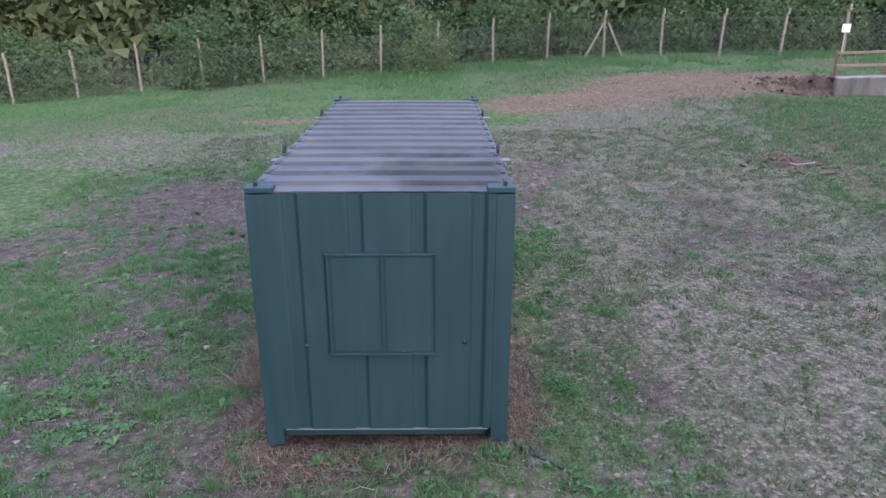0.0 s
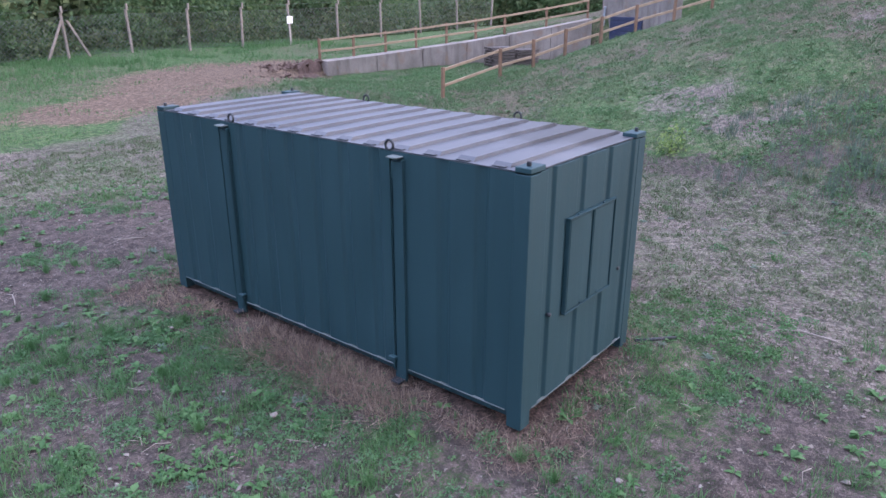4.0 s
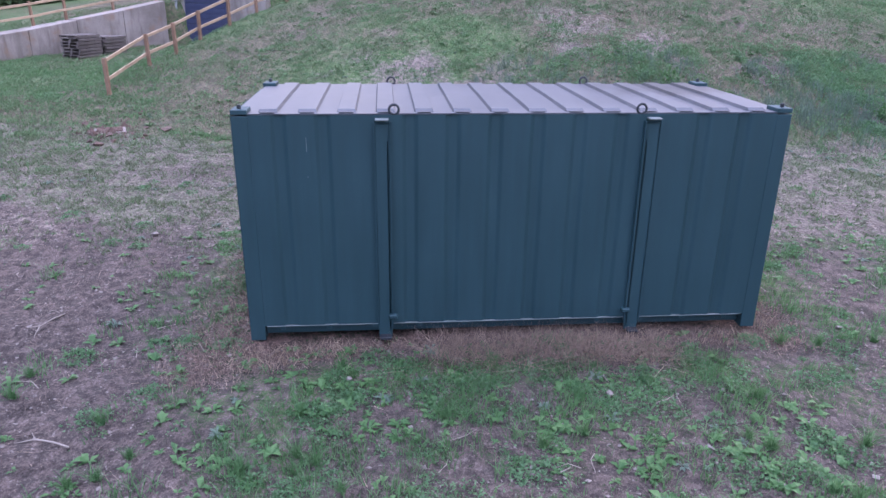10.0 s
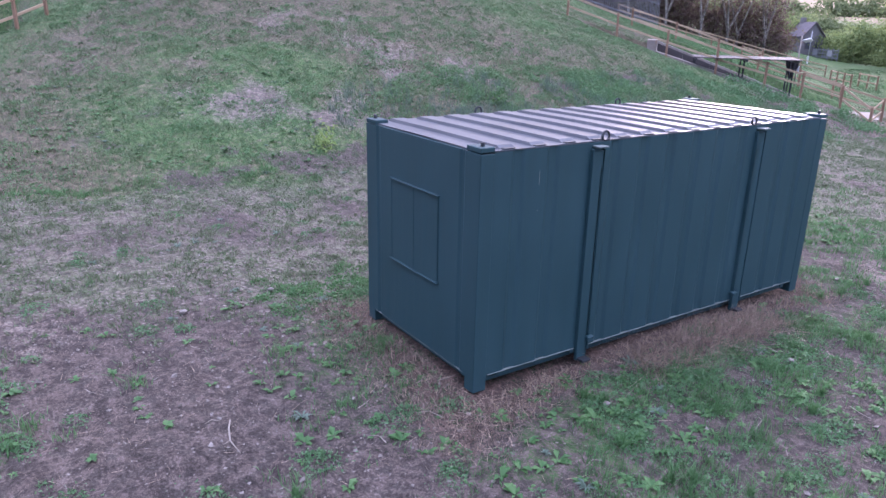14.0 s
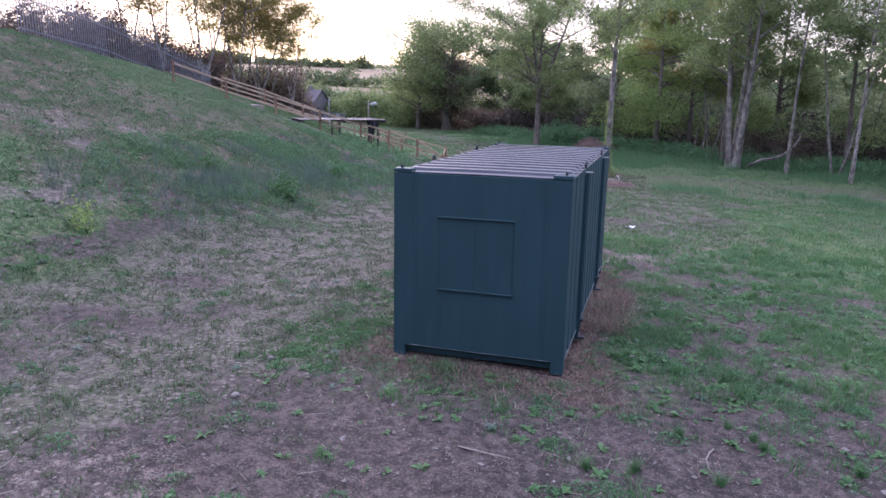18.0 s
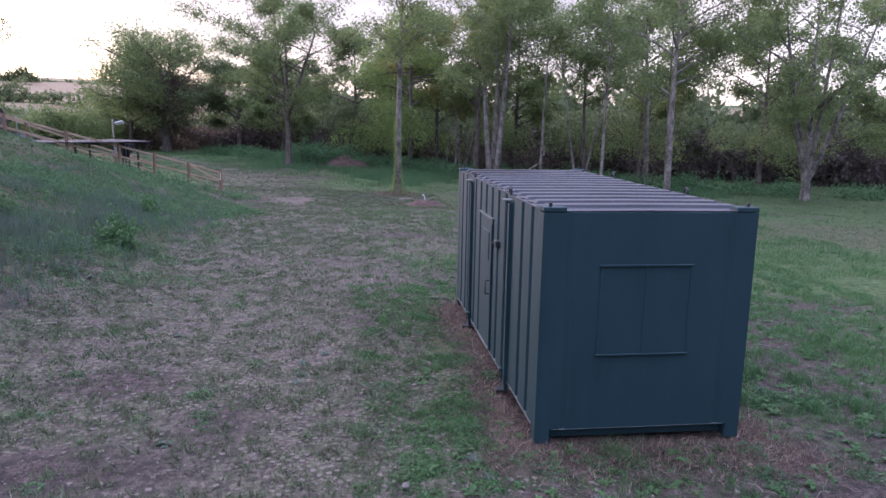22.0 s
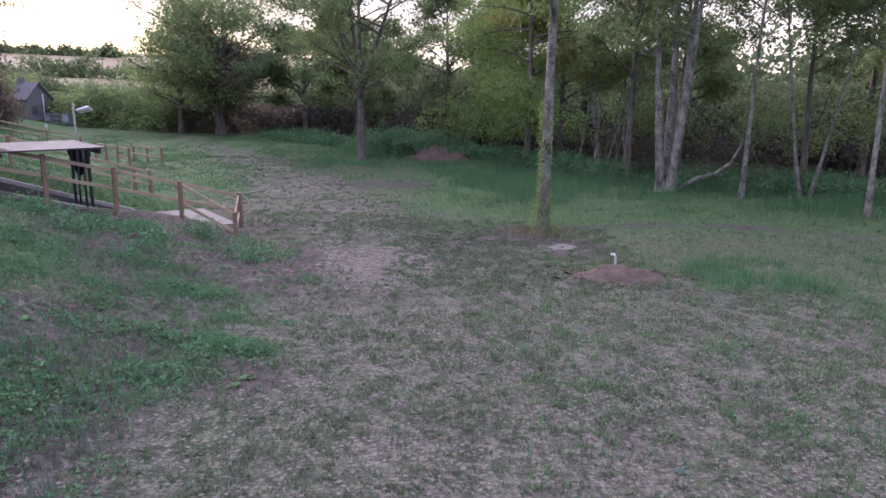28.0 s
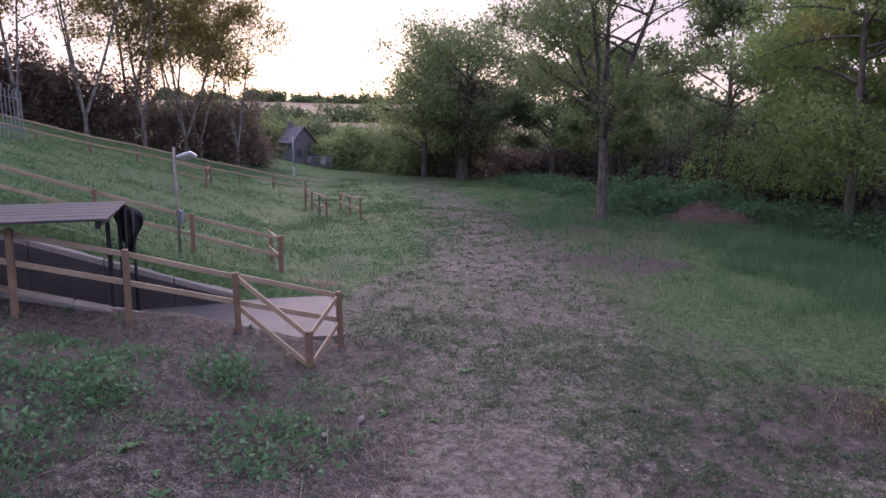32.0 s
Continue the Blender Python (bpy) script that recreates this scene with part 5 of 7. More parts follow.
# trees of the southern wood's edge, each where it stands
tree(0.25, -20.7, "tall slim tree with ivy round its lower trunk", 14, 3.0, 0.2, 6.5, 4200, 0.2, seed=11, bark=PALEBARK, limbs=20, leaf_mat=LEAF)
tree(8.5, -44.8, "spreading ash tree with a forked trunk at the track", 14, 6.3, 0.32, 4.0, 13500, 0.23, stems=4, split=5.2, lean=0.08, seed=12, limbs=36, leaf_mat=LEAF, clump=0.42)
tree(26.2, -73.5, "old broad tree with low heavy limbs", 14.0, 6.4, 0.62, 2.4, 8500, 0.36, stems=3, split=2.0, seed=13, limbs=42, leaf_mat=LEAF, clump=0.75)
# added tree: its purple leaf colour stands in for the old crown's backlit shade
tree(26.8, -76.0, "added purple-brown tree standing in for shade inside the old broad tree", 9.0, 4.6, 0.36, 1.6, 6000, 0.36, stems=2, seed=14, limbs=26, leaf_mat=LEAFPURPLE, clump=0.8)
tree(31.0, -75.5, "rounded green tree leaning out beside the old broad tree", 11.5, 4.2, 0.34, 2.0, 4600, 0.36, seed=35, limbs=26, leaf_mat=LEAF, clump=0.75)
tree(-3.2, -55, "leafy light green tree with low branches", 11.5, 5.0, 0.25, 2.2, 11000, 0.26, seed=15, limbs=32, leaf_mat=LEAFLIGHT, droop=0.25, clump=0.55)
tree(-7.6, -32.4, "clump of pale stems rising from one stool", 14, 3.4, 0.36, 6, 6000, 0.22, stems=4, lean=-0.05, seed=16, bark=PALEBARK, limbs=24)
tree(-10.9, -31.3, "slender pale-barked tree at the wood edge", 13.5, 2.4, 0.13, 6.5, 3000, 0.2, seed=17, bark=PALEBARK, limbs=14)
tree(-13.9, -31.2, "two slender stems from one base", 13, 2.6, 0.17, 6, 3600, 0.2, stems=2, seed=18, bark=PALEBARK, limbs=16)
tree(-13.6, -25.8, "slender leaning pale-barked tree", 13, 2.4, 0.13, 6.5, 2800, 0.2, seed=19, bark=PALEBARK, limbs=14, lean=0.05)
tree(-17.0, -23.3, "very slim pale sapling at the wood edge", 12, 2.2, 0.11, 6, 2600, 0.2, seed=20, bark=PALEBARK, limbs=14)
tree(-16.4, -21.8, "birch with scarred pale bark", 15, 3.2, 0.22, 6, 4200, 0.2, seed=21, bark=PALEBARK, limbs=20)
tree(-20.0, -33.4, "tall grey-barked tree with bent trunk", 14, 3.6, 0.24, 5, 5200, 0.22, seed=22, bark=PALEBARK, limbs=20, lean=0.04)
tree(-15.0, -33.5, "tall slim tree inside the wood edge", 13, 3.0, 0.18, 5.5, 4200, 0.22, seed=23, limbs=16)
tree(-26.3, -22.8, "large spreading tree with crooked pale limbs", 14, 5.0, 0.3, 3.4, 8000, 0.24, stems=4, split=1.3, seed=24, bark=PALEBARK, limbs=30)
tree(-7.3, -38.5, "tall tree with dark trunk inside the wood", 14, 4.0, 0.24, 5, 6500, 0.25, seed=25, limbs=20)
tree(-2.2, -43.0, "tree with yellowing leaves in the wood", 13.5, 4.8, 0.24, 2.6, 11000, 0.25, seed=26, limbs=30, leaf_mat=LEAFLIGHT, droop=0.3, clump=0.55)
tree(-5.0, -47.0, "green tree with slim trunk in the wood", 13, 4.4, 0.22, 4, 9000, 0.27, seed=27, limbs=22, leaf_mat=LEAFGOLD)
tree(-11.5, -42.0, "tall dark tree deep in the wood", 14, 4.4, 0.24, 4, 8000, 0.3, seed=28, limbs=22)
tree(-22.5, -41.0, "tall dark tree behind the wood edge", 14, 4.8, 0.26, 4, 8000, 0.3, seed=29, limbs=22)
tree(-31, -36.0, "tall dark tree behind the spreading one", 13, 5.0, 0.26, 3, 8000, 0.3, seed=30, limbs=22)
tree(-36, -27.0, "tall tree at the far wood edge", 13, 5.0, 0.26, 3, 8000, 0.3, seed=31, limbs=22)
tree(2.5, -62, "dark tree behind the earth mound", 13, 5.5, 0.3, 2, 9000, 0.34, seed=32, limbs=24, leaf_mat=LEAFDARK)
tree(11, -66, "dark broad tree behind the track", 10.2, 5.4, 0.3, 2, 10000, 0.36, seed=33, limbs=24)
tree(17, -72, "dark rounded tree by the old broad tree", 9.8, 4.8, 0.3, 2, 9000, 0.38, seed=34, limbs=24, leaf_mat=LEAFDARK)
for i in range(9):
    a = random.Random(60 + i)
    tree(-6.4 + a.uniform(-1.6, 1.4), -41.5 + a.uniform(-1.2, 1.5), "thin leaning coppice stem in the wood", a.uniform(6, 9), 1.2, 0.075, 4.5, 260, 0.22, seed=61 + i, limbs=5, lean=a.uniform(0.08, 0.28), bark=PALEBARK, name="coppice_stem")
# the backlit row beyond the meadow
for i, (x, y, h, s) in enumerate(((50.5, -46, 16, 3.6), (48, -49.5, 17.5, 3.4), (46.5, -53.8, 16.5, 3.4), (45.6, -57.5, 18, 3.6), (45.0, -58.6, 17, 3.4), (43.4, -61.5, 13.5, 3.6), (55, -46, 17, 4.5), (52, -58, 19, 5.0), (50, -61, 16, 4.5))):
    tree(x, y, "tall backlit tree with a bare pale trunk and airy crown", h, s, 0.17, 6.5, 3300, 0.3, stems=2 + i % 2, split=1.6, seed=80 + i, limbs=26, bark=PALEBARK, leaf_mat=LEAFGOLD, clump=0.55)
tree(31.5, -82, "bare dead tree standing above the hedge", 18, 1.6, 0.16, 9, 30, 0.1, seed=95, limbs=7, name="dead_tree")

stems_v, stems_f = [], []
rst = random.Random(41)
for i in range(64):
    u = rst.random()
    x, y = 10 - 50 * u + rst.uniform(-1.5, 1.5), np.interp(u, (0, 0.25, 0.45, 0.7, 1), (-58, -47, -38, -36, -30)) + rst.uniform(-5, 1.5)
    z, h, a, k = zat(x, y) - 0.1, rst.uniform(3.5, 8.0), rst.uniform(0, 6.28), rst.uniform(0.1, 0.6)
    r = rst.uniform(0.018, 0.05)
    tube([(x + math.cos(a) * k * h * w * w, y + math.sin(a) * k * h * w * w, z + h * w) for w in (0, 0.3, 0.65, 1)], [r, r * 0.85, r * 0.6, r * 0.25], 5, stems_v, stems_f)
tagged(bulk("undergrowth_stems", stems_v, stems_f, SAPLING, smooth=True), "thin brown sapling stems crowding the floor of the wood", "saplings", kind="stuff")
limb = thing("fallen_limb", -8.6, -33.2, zat(-8.6, -33.2), "bare curved limb fallen against the pale stems", "branch")
round_part("limb", [(0, 0, 0.05), (-0.9, -0.3, 0.55), (-2.0, -0.7, 0.75), (-2.9, -1.0, 1.3), (-3.4, -1.2, 2.1), (-3.5, -1.3, 2.6)], [0.13, 0.12, 0.1, 0.08, 0.05, 0.02], PALEBARK, limb)
rb = random.Random(5)


def band(line, n, wide, r, h, up=0.0):
    """Clump centres scattered along a line."""
    pts = []
    seg = [math.hypot(b[0] - a[0], b[1] - a[1]) for a, b in zip(line, line[1:])]
    for i in range(n):
        d = rb.uniform(0, sum(seg))
        k = 0
        while d > seg[k] and k < len(seg) - 1:
            d -= seg[k]
            k += 1
        u = d / seg[k]
        x = line[k][0] + (line[k + 1][0] - line[k][0]) * u + rb.uniform(-wide, wide)
        y = line[k][1] + (line[k + 1][1] - line[k][1]) * u + rb.uniform(-wide, wide)
        pts.append((x, y, zat(x, y) + up * rb.uniform(0.7, 1.6), rb.uniform(*r), rb.uniform(*h)))
    return pts


SOUTHWOOD = [(24, -86), (20, -82), (8, -68), (-2, -60), (-12, -50), (-24, -46), (-36, -38), (-48, -24), (-52, -8)]
bushes("thicket", "leafy thicket filling the floor of the wood, hazy shade in its colour", band(SOUTHWOOD, 110, 3.0, (1.8, 3.4), (2.0, 4.0)), 0.38, 150, UNDER, 201)
bushes("thicket", "dark bushes under the old broad tree", [(27.5, -77, zat(27.5, -77), 2.6, 3.4), (30.5, -78.5, zat(30, -78), 2.6, 3.6), (24.5, -78, zat(24.5, -78), 2.6, 3.8), (21, -78.5, zat(21, -78), 2.4, 3.4)], 0.34, 260, LEAFPURPLE, 209)
bushes("thicket", "mid green leafy bushes along the wood", band([(20, -82), (6, -68), (-4, -61), (-14, -51), (-26, -46), (-40, -36)], 60, 3.0, (1.6, 3.2), (1.2, 2.4), 2.8), 0.3, 140, LEAFDARK, 202)
bushes("far_woodland", "dense dark woodland closing the valley", band([(22, -108), (12, -96), (0, -85), (-25, -65), (-50, -48), (-70, -20)], 90, 5.0, (4, 6.5), (5, 9.5)), 0.8, 46, LEAFDARK, 203)
# purple-brown leaves here put the backlit haze over the hedge into its colour
bushes("hedge", "dense hedge behind the meadow fence, backlit haze in its leaf colour", band([(62, -36), (54, -50), (50, -60), (46, -66)], 50, 2.5, (2.5, 4.0), (4.0, 6.8)), 0.3, 170, LEAFPURPLE, 204)
bushes("hedge", "rounded green hedge beyond the track", band([(62, -84), (50, -88), (40, -86), (32, -80)], 60, 2.2, (2.0, 3.6), (3.2, 5.4)), 0.36, 130, LEAF, 205)
bushes("thicket", "nettles and bramble on the wood edge", band([(22, -72), (12, -60), (6, -50.5), (0, -49), (-6, -36), (-14, -33.5), (-24, -28), (-36, -20)], 150, 1.3, (0.6, 1.4), (0.5, 1.2)), 0.15, 620, NETTLE, 206)
bushes("hedge", "low dark scrub in the valley before the corn field", band([(26, -101), (48, -106), (74, -112), (104, -118)], 60, 3.5, (2.5, 4.5), (2.6, 4.0)), 0.5, 90, LEAFDARK, 216)
skyline = []
for cx, wide, tall in ((246, 22, 11), (220, 18, 10), (197, 14, 12), (268, 20, 9), (300, 30, 12), (340, 26, 11), (385, 34, 13)):
    for k in range(6):
        x, y = cx + rb.uniform(-wide, wide) * 0.45, -430 + rb.uniform(-6, 6)
        skyline.append((x, y, zat(x, y) - 3, wide * rb.uniform(0.2, 0.36), 0.75 * tall * rb.uniform(0.8, 1.15)))
for k in range(46):
    x, y = 150 + 6 * k + rb.uniform(-3, 3), -455 + rb.uniform(-6, 6)
    skyline.append((x, y, zat(x, y) - 2, rb.uniform(4, 7), rb.uniform(2.2, 3.2)))
bushes("far_woodland", "rounded trees on the far skyline beyond the corn field", skyline, 1.5, 34, LEAFDARK, 207)
bushes("far_woodland", "hedgerow across the corn field", [(x, y, zat(x, y) - 0.8, rb.uniform(3, 6), rb.uniform(3, 6.5)) for x, y in ((90 + 5 * i, -190 - 0.5 * i) for i in range(-20, 26)) if rb.random() < 0.85], 0.9, 60, LEAFDARK, 208)
bushes("far_woodland", "tall dark woodland standing behind the wood edge", band([(-4, -74), (-25, -62), (-50, -46), (-68, -22)], 28, 4.0, (3.5, 6), (6, 8.5), 1.0), 1.0, 26, LEAFDARK, 220)
bushes("thicket", "light green leafy boughs at the wood edge", band([(3, -56), (-3, -51), (-8, -46.5), (-10, -43)], 16, 1.6, (1.0, 1.9), (0.8, 1.5), 2.4), 0.17, 420, LEAFLIGHT, 217)
bushes("thicket", "green leafy boughs between the trunks of the wood", band([(-8, -40), (-14, -37.5), (-22, -35), (-30, -30), (-40, -24)], 26, 1.8, (0.9, 1.8), (0.6, 1.3), 2.5), 0.17, 380, LEAF, 218)
bushes("thicket", "red-brown twiggy bushes between the coppice stems", band([(-3, -45), (-8, -42.5), (-13, -37), (-18, -31)], 20, 1.5, (0.7, 1.4), (0.8, 1.8), 1.2), 0.13, 330, LEAFPURPLE, 219)
# wood behind the northern fence
NORTH = [(-45, 34), (-24, 37.5), (-8, 40.5), (3, 43), (12, 43), (24, 41), (40, 37), (56, 24)]
bushes("woodland_edge", "leafy hedge and scrub behind the chain-link fence", band(NORTH, 120, 2.0, (1.4, 2.6), (2.2, 4.6)), 0.24, 230, HEDGE, 210)
bushes("woodland_edge", "dark undergrowth behind the chain-link fence", band([(a, b - 1.6) for a, b in NORTH], 70, 1.0, (0.8, 1.6), (0.8, 1.8)), 0.2, 240, LEAFDARK, 211)
bushes("far_woodland", "tall dark trees behind the northern scrub", band([(a, b + 6) for a, b in NORTH], 80, 2.5, (3, 5), (7, 10)), 0.74, 52, LEAFDARK, 212)
bushes("shrub", "dark rounded shrub growing through the fence", [(-0.6, 37.0, zat(-0.6, 37), 1.2, 2.6), (0.4, 36.8, zat(0.4, 36.8), 0.8, 1.6)], 0.16, 700, LEAFDARK, 213, "shrub")
for i in range(9):
    a = random.Random(300 + i)
    x = -30 + 7.5 * i + a.uniform(-2, 2)
    tree(x, 45.5 + min(0, x) * 0.2 + a.uniform(-1, 3), "tree rising behind the northern scrub", a.uniform(8, 11), 3.4, 0.2, 1.5, 4500, 0.3, seed=301 + i, limbs=20, leaf_mat=HEDGE)

# ivy on the near trunk and shoots round its foot
rs = np.random.RandomState(7)
n = 2600
hgt = rs.uniform(0, 1, n) ** 2.2 * 4.2
ang = rs.uniform(0, 6.28, n)
rad = 0.17 + rs.gamma(2.0, 0.15, n) * np.exp(-hgt * 1.7) + rs.uniform(0, 0.05, n)
ivy = leaves("ivy", np.stack((rad * np.cos(ang), rad * np.sin(ang), hgt), -1), 0.085, LEAFLIGHT, None, 8)
ivy.location = (0.25, -20.7, ground_at(0.25, -20.7))
tagged(ivy, "green ivy and shoots on the lower trunk", "ivy", kind="stuff")


# ---- grass, weeds and litter ----
def blades(name, x, y, h, width, mat, label, seed, per=6, spread=0.06, lean=0.5, cat="grass", simple=True):
    """Tufts of bent blades: two triangles and a tip each."""
    rs = np.random.RandomState(seed)
    x, y, h = np.repeat(x, per), np.repeat(y, per), np.repeat(h, per)
    n = len(x)
    x, y = x + rs.normal(scale=spread, size=n), y + rs.normal(scale=spread, size=n)
    z = surface(x, y) - 0.02
    h = h * rs.uniform(0.5, 1.25, n) + 0.05
    a, b = rs.uniform(0, 6.28, n), rs.uniform(0, 6.28, n)
    l = np.abs(rs.normal(scale=lean, size=n)) * h
    w = width * rs.uniform(0.6, 1.3, n)
    base = np.stack((x, y, z), -1)
    side = np.stack((np.cos(a), np.sin(a), 0 * a), -1) * w[:, None] * 0.5
    out = np.stack((np.cos(b), np.sin(b), 0 * b), -1)
    mid = base + out * (l * 0.35)[:, None] + np.stack((0 * a, 0 * a, h * 0.6), -1)
    tip = base + out * l[:, None] + np.stack((0 * a, 0 * a, h), -1)
    if simple:
        ob = bulk(name, np.stack((base - side * 1.2, base + side * 1.2, tip), 1).reshape(-1, 3), np.arange(3 * n).reshape(-1, 3), mat)
        return tagged(ob, label, cat, kind="stuff")
    V = np.stack((base - side, base + side, mid + side * 0.7, tip, mid - side * 0.7), 1).reshape(-1, 3)
    o = (np.arange(n) * 5)[:, None]
    F = np.concatenate((o + (0, 1, 2), o + (0, 2, 4), o + (4, 2, 3)))
    ob = bulk(name, V, F, mat)
    return tagged(ob, label, cat, kind="stuff")


def bare(x, y):
    """0 where grass grows, towards 1 where the ground is bare."""
    c = covers(x, y)
    return np.clip(np.maximum.reduce((c["soil"] - 0.72 * weedy(x, y), c["gravel"] * 0.95, c["red"], c["straw"], c["sand"])), 0, 1)


def scatter(n, x0, x1, y0, y1, seed, keep):
    rs = np.random.RandomState(seed)
    x, y = rs.uniform(x0, x1, n), rs.uniform(y0, y1, n)
    ok = rs.rand(n) < keep(x, y)
    inside = (np.abs(x + 0.5) < 1.28) & (np.abs(y - 9.02) < 3.1)
    u, v = along_south(x, y)
    ok &= ~inside & ~((u > -1.8) & (u < 9.6) & (v > 0.5) & (v < 5.4)) & ~((x > 27.3) & (x < 34.2) & (y > -5.7) & (y < 9.8))
    return x[ok], y[ok]


def lush(x, y):
    return ease(0.35, 0.6, 0.5 * noise2(x, y, 1.3, 21) + 0.5 * noise2(x, y, 0.45, 22))


def tufted(x, y):
    """Near 1 in the many small patches where something grows, a hand to a pace across."""
    return ease(0.4, 0.62, 0.6 * noise2(x, y, 0.19, 141) + 0.12 * noise2(x, y, 0.7, 142) + 0.28 * noise2(x, y, 0.1, 143))


x, y = scatter(70000, -9, 9, 1, 19, 31, lambda x, y: (1 - bare(x, y)) ** 1.5 * (0.03 + 0.9 * lush(x, y) ** 2 + 0.25 * spot(x, y, -6, 5, 4, 3.5)) * (1 - 0.93 * ease(0.12, 0.4, covers(x, y)["gravel"])) * (1 - 0.35 * weedy(x, y)) * (0.12 + 0.88 * tufted(x * 0.5, y * 0.5)))
blades("grass", x, y, 0.025 + 0.065 * noise2(x, y, 0.8, 23), 0.011, BLADES, "short green grass tufts round the container", 41, per=7, spread=0.05, simple=False)
def lattice(x0, x1, y0, y1, pitch, seed, keep, jitter=0.005):
    """Places on a square lattice set askew to the track, thinned by keep."""
    rs = np.random.RandomState(seed)
    reach = 1.5 * max(x1 - x0, y1 - y0)
    g = np.arange(-reach / 2, reach / 2, pitch)
    U, W = np.meshgrid(g, g)
    c, s = math.cos(0.62), math.sin(0.62)
    x, y = (x0 + x1) / 2 + (c * U - s * W).ravel(), (y0 + y1) / 2 + (s * U + c * W).ravel()
    ok = (x > x0) & (x < x1) & (y > y0) & (y < y1)
    x, y = x[ok], y[ok]
    ok = rs.rand(len(x)) < keep(x, y)
    x, y = x[ok], y[ok]
    x, y = x + rs.normal(scale=jitter, size=len(x)), y + rs.normal(scale=jitter, size=len(x))
    inside = (np.abs(x + 0.5) < 1.28) & (np.abs(y - 9.02) < 3.1)
    u, v = along_south(x, y)
    ok = ~inside & ~((u > -1.8) & (v > 0.5) & (v < 5.4))
    return x[ok], y[ok]


def paved(x, y):
    c = covers(x, y)
    return np.clip(c["gravel"] * 1.6, 0, 1) * np.clip(1.3 - 1.7 * c["soil"], 0, 1) * (0.6 + 0.4 * ease(0.3, 0.6, noise2(x, y, 1.6, 77)))


def knobs(name, x, y, size, label, seed):
    """The worn tops of a cellular paving standing a little out of the soil."""
    rs = np.random.RandomState(seed)
    n = len(x)
    z = surface(x, y) + rs.uniform(-0.006, 0.011, n)
    s = size * rs.uniform(0.75, 1.2, n)
    a = 0.62 + rs.normal(scale=0.3, size=n)
    V = []
    for k in range(4):
        b = a + math.pi / 4 + k * math.pi / 2
        V.append(np.stack((x + np.cos(b) * s, y + np.sin(b) * s, z), -1))
    for k in range(4):
        b = a + math.pi / 4 + k * math.pi / 2
        V.append(np.stack((x + np.cos(b) * s * 1.25, y + np.sin(b) * s * 1.25, z - 0.035), -1))
    V = np.stack(V, 1).reshape(-1, 3)
    f = np.array(((0, 1, 2, 3), (1, 0, 4, 5), (2, 1, 5, 6), (3, 2, 6, 7), (0, 3, 7, 4)))
    F = ((np.arange(n) * 8)[:, None, None] + f[None]).reshape(-1, 4)
    return tagged(bulk(name, V, F, KNOB), label, "paving", kind="stuff")


x, y = lattice(-6, 10, -10, 22, 0.104, 32, lambda x, y: 0.95 * paved(x, y))
single = (np.abs(x - 4.0) < 0.95) & (np.abs(y - 2.2) < 1.05)
CELLS = list(zip(x[single], y[single]))[:300]
knobs("paving_cells", x[~single], y[~single], 0.033, "worn concrete cells of grass paving showing through the track", 132)
x, y = lattice(-4, 14, -27, -10, 0.108, 131, lambda x, y: 0.92 * paved(x, y))
knobs("paving_cells", x, y, 0.036, "worn concrete cells of grass paving along the track to the ramp", 134)
x, y = lattice(2, 20, -46, -27, 0.15, 135, lambda x, y: 0.55 * paved(x, y))
knobs("paving_cells", x, y, 0.043, "worn concrete cells of grass paving where the track bends away", 136)
x, y = lattice(-26, -5, 17, 26, 0.15, 132, lambda x, y: 0.7 * paved(x, y))
knobs("paving_cells", x, y, 0.05, "worn concrete cells of grass paving beyond the container", 133)


def foot(x, y):
    """Rises from 0 on the track to 1 on the slope, with an uneven edge."""
    return ease(6.4, 9.2, x + (noise2(x, y, 1.2, 90) - 0.5) * 2.6)


x, y = lattice(-7, 11, -24, 22, 0.09, 33, lambda x, y: np.clip(covers(x, y)["gravel"] * 1.5, 0, 1) * np.clip(1.1 - covers(x, y)["soil"], 0.1, 1) * (0.05 + 0.95 * tufted(x, y)), 0.03)
blades("grass", x, y, 0.015 + 0.05 * noise2(x, y, 0.4, 24), 0.017, CELLGRASS, "dark grass growing in small tufts over the paved track", 42, per=6, spread=0.03, lean=1.0)
x, y = scatter(95000, 6, 30, -20, 28, 33, lambda x, y: foot(x, y) * (1 - 0.8 * bare(x, y)) * (0.05 + 0.3 * lush(x * 0.5, y * 0.5) + 0.65 * tufted(x * 0.6, y * 0.6)))
blades("grass", x, y, 0.03 + 0.08 * noise2(x, y, 1.5, 25), 0.018, HILLGRASS, "patchy grass on the slope of the mound", 43, per=4, spread=0.1, lean=1.1)
x, y = scatter(52000, -30, 22, -52, 1, 34, lambda x, y: (1 - bare(x, y)) * (0.12 + 0.4 * lush(x * 0.5, y * 0.5) + 0.5 * tufted(x * 0.5, y * 0.5)))
blades("grass", x, y, 0.03 + 0.05 * noise2(x, y, 0.7, 126) + 0.09 * noise2(x, y, 2.5, 26) * ease(-14, -26, y), 0.02, HILLGRASS, "green grass beside the track and along the wood", 44, per=5, spread=0.1)
x, y = scatter(20000, -14, 3, -13, 3, 134, lambda x, y: (1 - bare(x, y)) * (0.1 + 0.9 * tufted(x * 0.45, y * 0.45)))
blades("grass", x, y, 0.05 + 0.06 * noise2(x, y, 1.1, 127), 0.02, BLADES, "short green turf beyond the container", 144, per=5, spread=0.09, lean=0.8)
x, y = scatter(40000, -30, 22, 17, 40, 35, lambda x, y: (1 - bare(x, y)) * (0.15 + 0.85 * lush(x * 0.4, y * 0.4)))
